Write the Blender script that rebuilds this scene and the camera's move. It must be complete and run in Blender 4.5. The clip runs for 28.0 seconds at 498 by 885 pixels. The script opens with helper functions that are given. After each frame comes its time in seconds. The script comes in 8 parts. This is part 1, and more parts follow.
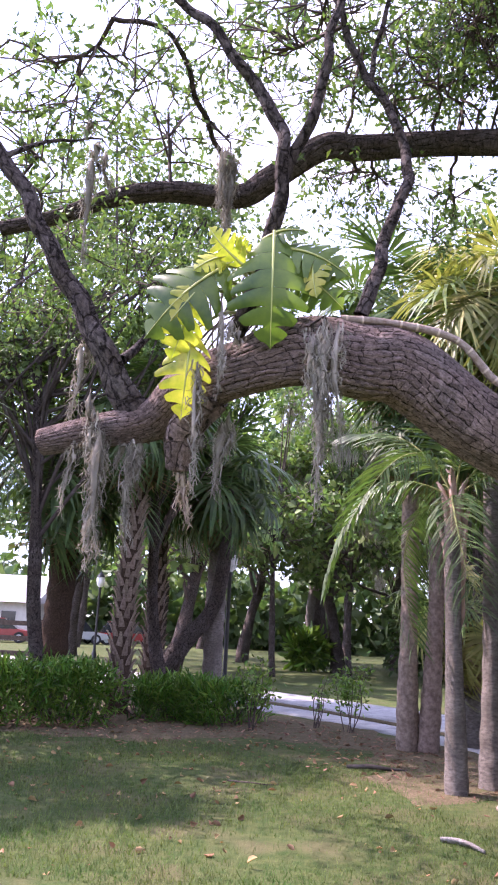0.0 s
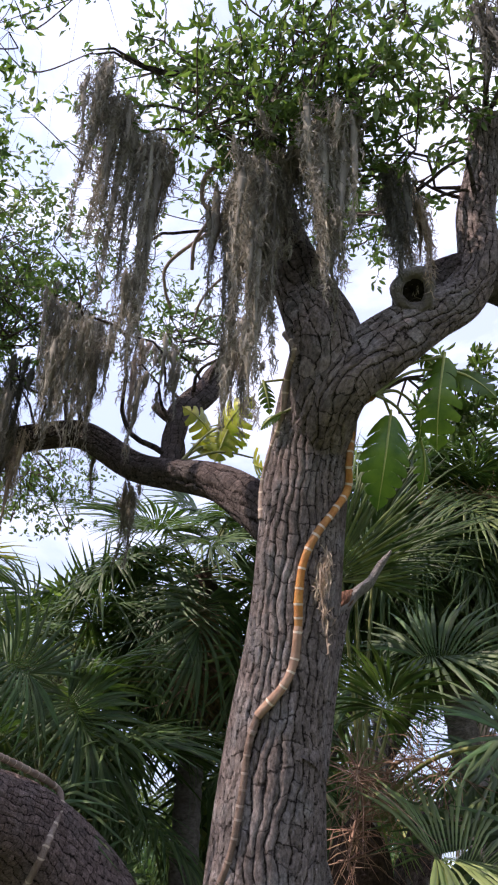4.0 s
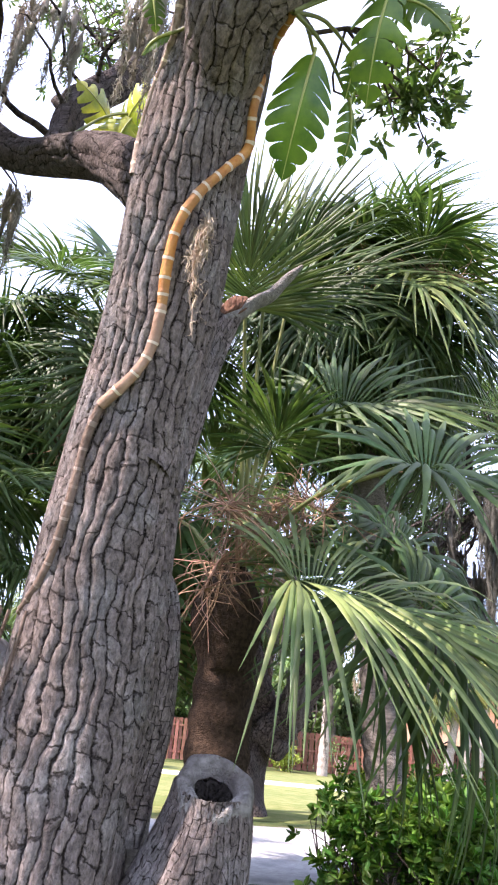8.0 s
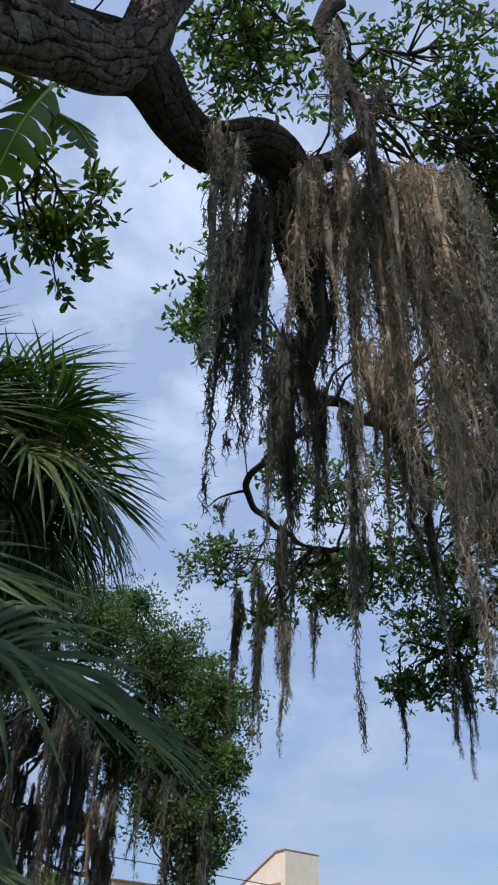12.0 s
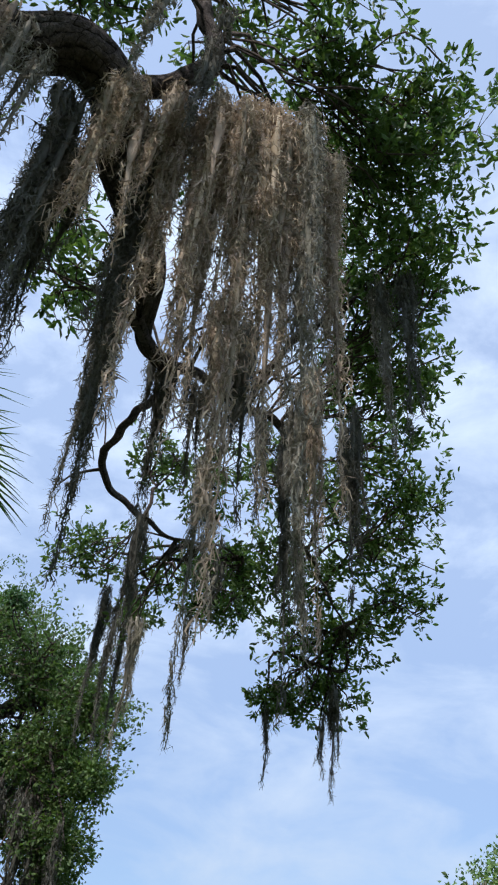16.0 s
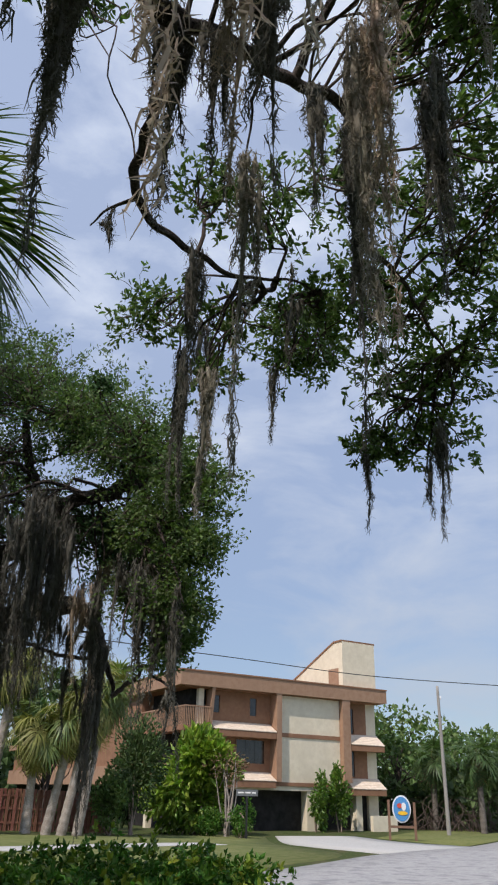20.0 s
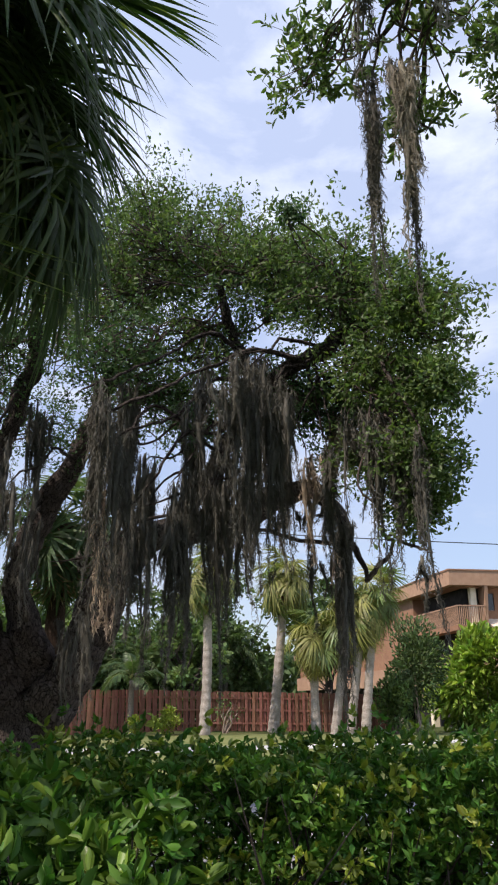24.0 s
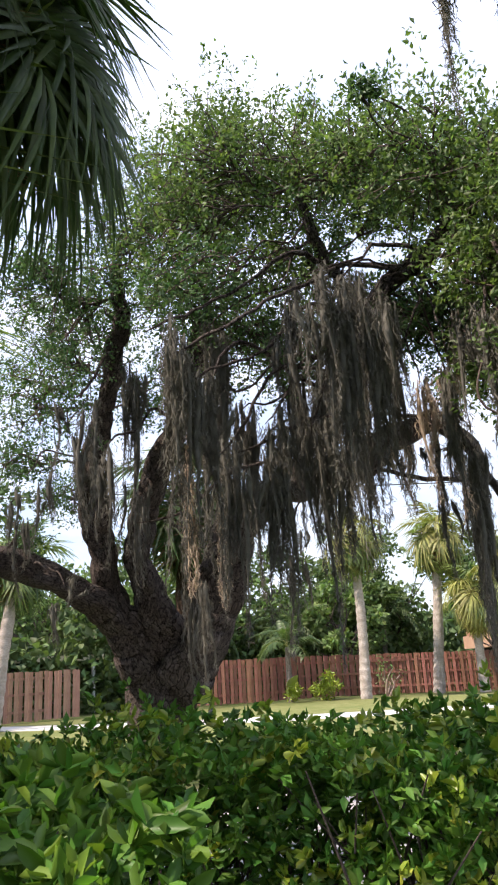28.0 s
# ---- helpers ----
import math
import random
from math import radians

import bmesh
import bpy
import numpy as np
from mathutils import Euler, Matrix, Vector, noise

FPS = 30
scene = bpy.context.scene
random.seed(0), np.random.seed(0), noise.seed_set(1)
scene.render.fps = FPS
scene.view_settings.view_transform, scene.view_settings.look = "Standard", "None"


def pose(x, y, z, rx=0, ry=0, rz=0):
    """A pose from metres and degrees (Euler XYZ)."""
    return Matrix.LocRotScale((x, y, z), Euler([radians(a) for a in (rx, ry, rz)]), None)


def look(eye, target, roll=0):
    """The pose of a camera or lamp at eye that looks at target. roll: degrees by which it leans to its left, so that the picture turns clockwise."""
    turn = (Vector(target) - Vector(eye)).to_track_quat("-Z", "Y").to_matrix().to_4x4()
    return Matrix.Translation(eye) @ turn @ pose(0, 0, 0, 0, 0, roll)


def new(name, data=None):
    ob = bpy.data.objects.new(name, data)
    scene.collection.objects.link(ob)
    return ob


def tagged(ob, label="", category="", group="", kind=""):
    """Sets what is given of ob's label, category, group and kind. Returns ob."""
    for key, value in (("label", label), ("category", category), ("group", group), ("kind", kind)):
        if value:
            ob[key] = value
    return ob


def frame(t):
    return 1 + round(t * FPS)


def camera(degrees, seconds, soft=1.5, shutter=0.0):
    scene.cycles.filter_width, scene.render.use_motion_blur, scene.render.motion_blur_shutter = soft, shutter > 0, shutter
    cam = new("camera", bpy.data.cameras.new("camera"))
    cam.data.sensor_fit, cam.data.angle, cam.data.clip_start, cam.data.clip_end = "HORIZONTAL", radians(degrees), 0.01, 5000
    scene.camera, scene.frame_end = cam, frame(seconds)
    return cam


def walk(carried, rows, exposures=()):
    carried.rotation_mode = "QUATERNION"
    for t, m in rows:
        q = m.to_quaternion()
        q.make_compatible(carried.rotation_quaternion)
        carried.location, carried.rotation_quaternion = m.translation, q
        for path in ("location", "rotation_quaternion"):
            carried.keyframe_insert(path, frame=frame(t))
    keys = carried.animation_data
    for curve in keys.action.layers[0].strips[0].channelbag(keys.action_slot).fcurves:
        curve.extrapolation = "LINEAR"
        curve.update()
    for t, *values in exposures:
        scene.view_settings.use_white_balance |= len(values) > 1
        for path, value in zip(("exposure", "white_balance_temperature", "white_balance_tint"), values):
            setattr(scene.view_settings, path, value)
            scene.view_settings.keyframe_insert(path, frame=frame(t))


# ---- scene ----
# ---- camera ----
cam = camera(36.87, 28.0, soft=2.1)
# seconds, place, heading (clockwise from +y), pitch, roll
PATH = [
    (0.0, 0.000, 0.000, 1.571, -5.73, 13.92, 2.84),
    (0.5, 0.049, -0.004, 1.566, 3.79, 14.34, 3.31),
    (1.0, 0.076, -0.014, 1.563, 9.67, 15.16, 3.43),
    (1.5, 0.100, -0.028, 1.569, 14.41, 15.96, 2.88),
    (2.0, 0.128, -0.055, 1.598, 20.24, 18.29, 1.01),
    (2.5, 0.139, -0.086, 1.644, 26.98, 26.04, 0.64),
    (3.0, 0.154, -0.121, 1.674, 31.21, 29.39, 1.20),
    (3.5, 0.153, -0.159, 1.685, 34.83, 32.36, 2.04),
    (4.0, 0.155, -0.197, 1.689, 40.00, 33.57, 1.88),
    (4.5, 0.155, -0.235, 1.703, 47.27, 33.92, 1.51),
    (6.5, 0.603, 0.025, 1.471, 48.13, 26.39, 4.73),
    (7.0, 0.729, 0.104, 1.469, 49.51, 22.74, 1.00),
    (7.5, 0.950, 0.152, 1.463, 45.28, 21.97, 4.71),
    (8.0, 1.160, 0.255, 1.435, 44.35, 21.22, 5.72),
    (8.5, 1.375, 0.434, 1.471, 40.93, 23.17, 3.85),
    (9.0, 1.560, 0.473, 1.464, 36.15, 26.78, 5.97),
    (9.5, 1.699, 0.544, 1.447, 37.52, 27.45, 8.83),
    (10.0, 1.733, 0.557, 1.463, 46.37, 30.92, 5.48),
    (10.5, 1.746, 0.514, 1.476, 53.85, 33.82, 4.83),
    (11.0, 1.790, 0.436, 1.531, 59.25, 36.52, 4.15),
    (11.5, 1.791, 0.400, 1.537, 66.89, 37.95, 2.68),
    (12.0, 1.796, 0.373, 1.549, 75.36, 38.85, 2.16),
    (12.5, 1.813, 0.342, 1.553, 81.48, 37.09, 1.33),
    (13.0, 1.825, 0.317, 1.542, 86.71, 36.41, -1.18),
    (13.5, 1.872, 0.236, 1.517, 88.90, 37.40, -4.51),
    (15.5, 2.441, -0.151, 1.577, 85.68, 39.04, -0.04),
    (16.0, 2.514, -0.257, 1.566, 79.23, 41.32, 3.96),
    (16.5, 2.569, -0.316, 1.550, 79.66, 42.77, 4.44),
    (17.0, 2.755, -0.252, 1.594, 76.74, 40.94, 3.86),
    (17.5, 2.822, -0.317, 1.603, 70.10, 40.96, 2.24),
    (18.0, 2.924, -0.429, 1.617, 70.14, 43.39, 2.93),
    (18.5, 2.987, -0.467, 1.631, 74.12, 40.95, 3.45),
    (19.0, 3.112, -0.414, 1.626, 77.52, 33.18, 3.54),
    (19.5, 3.320, -0.312, 1.661, 76.14, 26.45, 2.96),
    (20.0, 3.460, -0.283, 1.655, 70.57, 25.25, 1.43),
    (20.5, 3.642, -0.274, 1.644, 68.32, 23.12, 3.08),
    (21.0, 3.847, -0.188, 1.619, 67.11, 20.06, 2.30),
    (21.5, 3.970, -0.088, 1.614, 62.82, 19.98, -0.79),
    (22.0, 4.166, -0.061, 1.616, 56.51, 20.00, 1.57),
    (22.5, 4.331, -0.053, 1.614, 53.13, 19.20, 2.49),
    (24.5, 5.169, 0.482, 1.467, 51.51, 18.67, -1.41),
    (25.0, 5.267, 0.572, 1.477, 53.06, 18.58, -3.41),
    (25.5, 5.460, 0.612, 1.464, 48.66, 16.01, -3.57),
    (26.0, 5.646, 0.611, 1.466, 53.70, 14.90, -0.52),
    (26.5, 5.750, 0.645, 1.462, 57.06, 17.60, 0.36),
    (27.0, 5.892, 0.720, 1.470, 52.63, 17.55, -2.87),
    (27.5, 6.022, 0.711, 1.480, 45.81, 16.46, -1.24),
    (28.0, 6.050, 0.740, 1.474, 39.68, 16.77, -3.36),
]


def aim(x, y, z, heading, pitch, roll):
    return pose(x, y, z, 90 + pitch, 0, -heading) @ pose(0, 0, 0, 0, 0, roll)


EXPOSURES = [(0.0, 1.6, 6250, 44), (1.0, 1.26, 6200, 41), (2.0, 1.12, 6300, 33), (3.0, 0.55, 6450, 29), (4.5, 0.5, 6550, 28), (6.5, 1.12, 6400, 28), (8.0, 1.66, 6450, 28), (10.0, 1.72, 6420, 27), (11.0, -0.5, 6200, 17), (12.0, -0.5, 5950, 15), (13.0, -0.32, 6080, 13), (15.5, -0.2, 5980, 11), (17.0, -0.04, 6120, 12), (19.2, -0.2, 6180, 12), (20.0, -0.46, 6480, 15), (21.0, -0.46, 6550, 16), (22.0, -0.22, 6600, 17), (24.5, 0.06, 6750, 18), (25.2, 0.18, 6800, 18), (26.0, 0.8, 6750, 15), (26.5, 0.58, 6750, 18), (27.0, 0.2, 6350, 20), (28.0, 0.82, 7000, 20)]
walk(cam, [(r[0], aim(*r[1:])) for r in PATH], EXPOSURES)

# ---- world and sun ----
SUN_HEADING, SUN_HEIGHT = 285.0, 52.0
world = bpy.data.worlds.new("sky")
scene.world = world
world.use_nodes = True
wt = world.node_tree
for n in list(wt.nodes):
    wt.nodes.remove(n)
w_out, w_bg = wt.nodes.new("ShaderNodeOutputWorld"), wt.nodes.new("ShaderNodeBackground")
w_sky = wt.nodes.new("ShaderNodeTexSky")
w_sky.sky_type, w_sky.sun_disc = "NISHITA", False
w_sky.sun_elevation, w_sky.sun_rotation = radians(SUN_HEIGHT), radians(SUN_HEADING)
w_sky.air_density, w_sky.dust_density, w_sky.ozone_density = 1.0, 0.35, 1.0
w_co, w_map = wt.nodes.new("ShaderNodeTexCoord"), wt.nodes.new("ShaderNodeMapping")
w_map.inputs["Scale"].default_value = (1.0, 1.0, 2.2)
w_noise, w_ramp = wt.nodes.new("ShaderNodeTexNoise"), wt.nodes.new("ShaderNodeValToRGB")
w_noise.inputs["Scale"].default_value, w_noise.inputs["Detail"].default_value = 4.6, 9.0
w_noise.inputs["Roughness"].default_value, w_noise.inputs["Distortion"].default_value = 0.58, 0.35
w_ramp.color_ramp.elements[0].position, w_ramp.color_ramp.elements[0].color = 0.44, (0.36, 0.36, 0.36, 1)
w_ramp.color_ramp.elements[1].position, w_ramp.color_ramp.elements[1].color = 0.78, (0.86, 0.86, 0.86, 1)
w_mix = wt.nodes.new("ShaderNodeMixRGB")
w_mix.inputs[2].default_value = (8.8, 9.7, 10.6, 1)
wt.links.new(w_co.outputs["Generated"], w_map.inputs["Vector"])
wt.links.new(w_map.outputs["Vector"], w_noise.inputs["Vector"])
wt.links.new(w_noise.outputs["Fac"], w_ramp.inputs["Fac"])
wt.links.new(w_ramp.outputs["Color"], w_mix.inputs[0])
w_gain = wt.nodes.new("ShaderNodeMixRGB")
w_gain.blend_type, w_gain.inputs[0].default_value, w_gain.inputs[2].default_value = "MULTIPLY", 1.0, (1.22, 1.48, 1.75, 1)
wt.links.new(w_sky.outputs["Color"], w_gain.inputs[1])
wt.links.new(w_gain.outputs["Color"], w_mix.inputs[1])
# haze dims the sky softly towards the horizon
w_sep, w_rise, w_dim = wt.nodes.new("ShaderNodeSeparateXYZ"), wt.nodes.new("ShaderNodeMapRange"), wt.nodes.new("ShaderNodeVectorMath")
w_rise.interpolation_type, w_dim.operation = "SMOOTHSTEP", "SCALE"
w_rise.inputs["From Min"].default_value, w_rise.inputs["From Max"].default_value = 0.0, 0.75
w_rise.inputs["To Min"].default_value, w_rise.inputs["To Max"].default_value = 0.68, 1.2
wt.links.new(w_co.outputs["Generated"], w_sep.inputs["Vector"])
wt.links.new(w_sep.outputs["Z"], w_rise.inputs["Value"])
wt.links.new(w_mix.outputs["Color"], w_dim.inputs[0])
wt.links.new(w_rise.outputs["Result"], w_dim.inputs["Scale"])
wt.links.new(w_dim.outputs["Vector"], w_bg.inputs["Color"])
wt.links.new(w_bg.outputs["Background"], w_out.inputs["Surface"])
w_bg.inputs["Strength"].default_value = 0.117

sun = new("sun", bpy.data.lights.new("sun", "SUN"))
sun.data.energy, sun.data.angle, sun.data.color = 5.0, radians(0.6), (1.0, 0.93, 0.82)
_a, _e = radians(SUN_HEADING), radians(SUN_HEIGHT)
SUN_TO = Vector((math.sin(_a) * math.cos(_e), math.cos(_a) * math.cos(_e), math.sin(_e)))
sun.matrix_basis = look(SUN_TO * 60, (0, 0, 0))

# ---- materials ----


def surf(name, c1, c2, scale=8.0, rough=0.8, bump=0.0, bump_scale=60.0, leafy=0.0, island=0.0, metal=0.0, c3=None, stain=0.0, obj=0.0, spec=0.4, stretch=None, glow=(1.15, 1.35, 0.6)):
    """Two-tone noise colour, broad stains, fine relief; leafy adds light through the blade, island varies each piece, obj each object."""
    m = bpy.data.materials.new(name)
    m.use_nodes = True
    nt, bs = m.node_tree, m.node_tree.nodes["Principled BSDF"]
    N, K = nt.nodes.new, nt.links.new
    co = N("ShaderNodeTexCoord")
    vec = co.outputs["Object"]
    if stretch:
        mp = N("ShaderNodeMapping")
        mp.inputs["Scale"].default_value = stretch
        K(vec, mp.inputs["Vector"])
        vec = mp.outputs["Vector"]
    nz = N("ShaderNodeTexNoise")
    nz.inputs["Scale"].default_value, nz.inputs["Detail"].default_value, nz.inputs["Roughness"].default_value = scale, 5.0, 0.6
    K(vec, nz.inputs["Vector"])
    rp = N("ShaderNodeValToRGB")
    rp.color_ramp.elements[0].position, rp.color_ramp.elements[0].color = 0.32, (*c1, 1)
    rp.color_ramp.elements[1].position, rp.color_ramp.elements[1].color = 0.68, (*c2, 1)
    K(nz.outputs["Fac"], rp.inputs["Fac"])
    col = rp.outputs["Color"]
    if c3 is not None:
        n2 = N("ShaderNodeTexNoise")
        n2.inputs["Scale"].default_value, n2.inputs["Detail"].default_value = scale * 0.17, 3.0
        K(co.outputs["Object"], n2.inputs["Vector"])
        r2 = N("ShaderNodeValToRGB")
        r2.color_ramp.elements[0].position, r2.color_ramp.elements[1].position = 0.48, 0.66
        K(n2.outputs["Fac"], r2.inputs["Fac"])
        mu = N("ShaderNodeMath")
        mu.operation, mu.inputs[1].default_value = "MULTIPLY", stain or 0.6
        K(r2.outputs["Color"], mu.inputs[0])
        mx = N("ShaderNodeMixRGB")
        mx.inputs[2].default_value = (*c3, 1)
        K(mu.outputs[0], mx.inputs[0])
        K(col, mx.inputs[1])
        col = mx.outputs["Color"]
    if island or obj:
        if island:
            src = N("ShaderNodeNewGeometry").outputs["Random Per Island"]
        else:
            src = N("ShaderNodeObjectInfo").outputs["Random"]
        amt = island or obj
        mr = N("ShaderNodeMapRange")
        mr.inputs["To Min"].default_value, mr.inputs["To Max"].default_value = 1 - amt, 1 + amt
        K(src, mr.inputs["Value"])
        hs = N("ShaderNodeHueSaturation")
        mh = N("ShaderNodeMapRange")
        mh.inputs["To Min"].default_value, mh.inputs["To Max"].default_value = 0.5 - amt * 0.055, 0.5 + amt * 0.05
        ml = N("ShaderNodeMath")
        ml.operation, ml.inputs[1].default_value = "MULTIPLY", 7.31
        fr = N("ShaderNodeMath")
        fr.operation = "FRACT"
        K(src, ml.inputs[0])
        K(ml.outputs[0], fr.inputs[0])
        K(fr.outputs[0], mh.inputs["Value"])
        K(mh.outputs["Result"], hs.inputs["Hue"])
        K(mr.outputs["Result"], hs.inputs["Value"])
        K(col, hs.inputs["Color"])
        col = hs.outputs["Color"]
    K(col, bs.inputs["Base Color"])
    bs.inputs["Roughness"].default_value, bs.inputs["Metallic"].default_value = rough, metal
    bs.inputs["Specular IOR Level"].default_value = spec
    if bump:
        nb = N("ShaderNodeTexNoise")
        nb.inputs["Scale"].default_value, nb.inputs["Detail"].default_value = bump_scale, 6.0
        K(vec, nb.inputs["Vector"])
        bp = N("ShaderNodeBump")
        bp.inputs["Strength"].default_value, bp.inputs["Distance"].default_value = min(1.0, bump * 10), 0.02
        K(nb.outputs["Fac"], bp.inputs["Height"])
        K(bp.outputs["Normal"], bs.inputs["Normal"])
    if leafy:
        tr, ms = N("ShaderNodeBsdfTranslucent"), N("ShaderNodeMixShader")
        gl = N("ShaderNodeMixRGB")
        gl.blend_type, gl.inputs[0].default_value, gl.inputs[2].default_value = "MULTIPLY", 1.0, (*glow, 1)
        K(col, gl.inputs[1])
        K(gl.outputs["Color"], tr.inputs["Color"])
        ms.inputs[0].default_value = leafy
        K(bs.outputs["BSDF"], ms.inputs[1])
        K(tr.outputs["BSDF"], ms.inputs[2])
        K(ms.outputs["Shader"], nt.nodes["Material Output"].inputs["Surface"])
    return m


def bark_surf(name, plate, crevice, lichen, size=0.05, crack=0.10, stretch=0.4, furrow=0.0, built=False):
    """Furrowed bark: long uneven plates with streaks and lichen, parted by dark cracks of changing width, finer cracks within."""
    m = surf(name, tuple(c * 0.72 for c in plate), tuple(c * 1.12 for c in plate), 26.0, 0.95, 0.0, 90.0, c3=lichen, stain=0.35, spec=0.1)
    nt = m.node_tree
    N, K = nt.nodes.new, nt.links.new
    bs = nt.nodes["Principled BSDF"]
    src = bs.inputs["Base Color"].links[0].from_socket
    at, mp = N("ShaderNodeAttribute"), N("ShaderNodeMapping")
    at.attribute_name = "barkco"
    mp.inputs["Scale"].default_value = (1.0, 1.0, stretch)
    K(at.outputs["Vector"], mp.inputs["Vector"])

    def noise(scale, detail, vec):
        n = N("ShaderNodeTexNoise")
        n.inputs["Scale"].default_value, n.inputs["Detail"].default_value, n.inputs["Roughness"].default_value = scale, detail, 0.65
        K(vec, n.inputs["Vector"])
        return n

    def ramp(sock, a, b, lo=0.0, hi=1.0, kind="SMOOTHSTEP"):
        r = N("ShaderNodeMapRange")
        r.interpolation_type = kind
        r.inputs["From Min"].default_value, r.inputs["From Max"].default_value = a, b
        r.inputs["To Min"].default_value, r.inputs["To Max"].default_value = lo, hi
        K(sock, r.inputs["Value"])
        return r.outputs["Result"]

    def math2(op, a, b):
        n = N("ShaderNodeMath")
        n.operation = op
        for k, v in enumerate((a, b)):
            if isinstance(v, float):
                n.inputs[k].default_value = v
            else:
                K(v, n.inputs[k])
        return n.outputs[0]

    wn, wm, wa = noise(24.0, 4.0, at.outputs["Vector"]), N("ShaderNodeVectorMath"), N("ShaderNodeVectorMath")
    wm.operation, wm.inputs[1].default_value = "MULTIPLY", (size * 0.9, size * 0.9, size * 0.5)
    K(wn.outputs["Color"], wm.inputs[0])
    K(mp.outputs["Vector"], wa.inputs[0])
    K(wm.outputs["Vector"], wa.inputs[1])
    edges = []
    for sc in (1.0, 2.3):
        ed = N("ShaderNodeTexVoronoi")
        ed.feature = "DISTANCE_TO_EDGE"
        ed.inputs["Scale"].default_value = sc / size
        K(wa.outputs["Vector"], ed.inputs["Vector"])
        edges.append(ed.outputs["Distance"])
    ce = N("ShaderNodeTexVoronoi")
    ce.inputs["Scale"].default_value = 1.0 / size
    K(wa.outputs["Vector"], ce.inputs["Vector"])
    sp = N("ShaderNodeSeparateColor")
    K(ce.outputs["Color"], sp.inputs["Color"])
    rough = noise(30.0, 5.0, at.outputs["Vector"])
    wander = ramp(rough.outputs["Fac"], 0.3, 0.7, -0.03, 0.085, "LINEAR")
    big = ramp(math2("ADD", edges[0], wander), 0.0, crack)
    fine = ramp(math2("ADD", edges[1], wander), 0.0, crack * 0.7, 0.6, 1.0)
    if furrow:
        fm, fv = N("ShaderNodeMapping"), N("ShaderNodeTexVoronoi")
        fm.inputs["Scale"].default_value = (1.0, 1.0, 0.3)
        fv.feature = "DISTANCE_TO_EDGE"
        fv.inputs["Scale"].default_value = 1.0 / furrow
        K(wa.outputs["Vector"], fm.inputs["Vector"])
        K(fm.outputs["Vector"], fv.inputs["Vector"])
        long = ramp(math2("ADD", fv.outputs["Distance"], wander), 0.0, crack * 1.7)
        big = math2("MULTIPLY", ramp(big, 0.0, 1.0, 0.45, 1.0, "LINEAR"), long)
    shade = None
    if built:
        # plates in upright columns, each column cut crosswise at uneven lengths
        pl, ps, pw, pa = N("ShaderNodeAttribute"), N("ShaderNodeSeparateXYZ"), N("ShaderNodeVectorMath"), N("ShaderNodeVectorMath")
        pl.attribute_name = "plateuv"
        ragged = noise(34.0, 6.0, at.outputs["Vector"])
        pw.operation, pw.inputs[1].default_value, pw.inputs[2].default_value = "MULTIPLY_ADD", (0.62, 0.5, 0.0), (-0.31, -0.25, 0.0)
        K(ragged.outputs["Color"], pw.inputs[0])
        K(pl.outputs["Vector"], pa.inputs[0])
        K(pw.outputs["Vector"], pa.inputs[1])
        K(pa.outputs["Vector"], ps.inputs[0])
        u, v = ps.outputs["X"], ps.outputs["Y"]

        def one(op, a):
            return math2(op, a, 0.0)

        def chance(a, b=None):
            w = N("ShaderNodeTexWhiteNoise")
            w.noise_dimensions = "2D"
            c = N("ShaderNodeCombineXYZ")
            K(a, c.inputs[0])
            if b is not None:
                K(b, c.inputs[1])
            K(c.outputs[0], w.inputs["Vector"])
            q = N("ShaderNodeSeparateColor")
            K(w.outputs["Color"], q.inputs["Color"])
            return q.outputs

        col = one("FLOOR", u)
        fu = one("FRACT", u)
        rc = chance(col)
        vv = math2("ADD", math2("MULTIPLY", v, ramp(rc["Red"], 0.0, 1.0, 0.75, 1.3, "LINEAR")), math2("MULTIPLY", rc["Green"], 9.0))
        vv = math2("ADD", vv, math2("MULTIPLY", math2("SUBTRACT", fu, 0.5), math2("SUBTRACT", rc["Blue"], 0.5)))
        row = one("FLOOR", vv)
        fv = one("FRACT", vv)
        here, above = chance(col, row), chance(col, math2("ADD", row, 1.0))
        lo = math2("ADD", fv, math2("GREATER_THAN", here["Red"], 0.75))
        hi = math2("ADD", math2("SUBTRACT", 1.0, fv), math2("GREATER_THAN", above["Red"], 0.75))
        cross = ramp(math2("ADD", math2("MINIMUM", lo, hi), ramp(rough.outputs["Fac"], 0.3, 0.7, -0.03, 0.03, "LINEAR")), 0.0, 0.06)
        sides_d = math2("MINIMUM", fu, math2("SUBTRACT", 1.0, fu))
        upright = ramp(math2("ADD", sides_d, ramp(rough.outputs["Fac"], 0.3, 0.7, -0.06, 0.075, "LINEAR")), 0.01, 0.09)
        big = math2("MULTIPLY", ramp(upright, 0.0, 1.0, 0.1, 1.0, "LINEAR"), ramp(cross, 0.0, 1.0, 0.22, 1.0, "LINEAR"))
        shade = ramp(here["Green"], 0.0, 1.0, 0.78, 1.2, "LINEAR")
    streak = noise(70.0, 6.0, mp.outputs["Vector"])
    tone = math2("MULTIPLY", ramp(streak.outputs["Fac"], 0.3, 0.72, 0.42, 1.42, "LINEAR"), ramp(sp.outputs["Red"], 0.0, 1.0, 0.88, 1.1, "LINEAR"))
    tone = math2("MULTIPLY", tone, fine)
    if shade is not None:
        tone = math2("MULTIPLY", tone, shade)
    hs = N("ShaderNodeHueSaturation")
    K(tone, hs.inputs["Value"])
    K(src, hs.inputs["Color"])
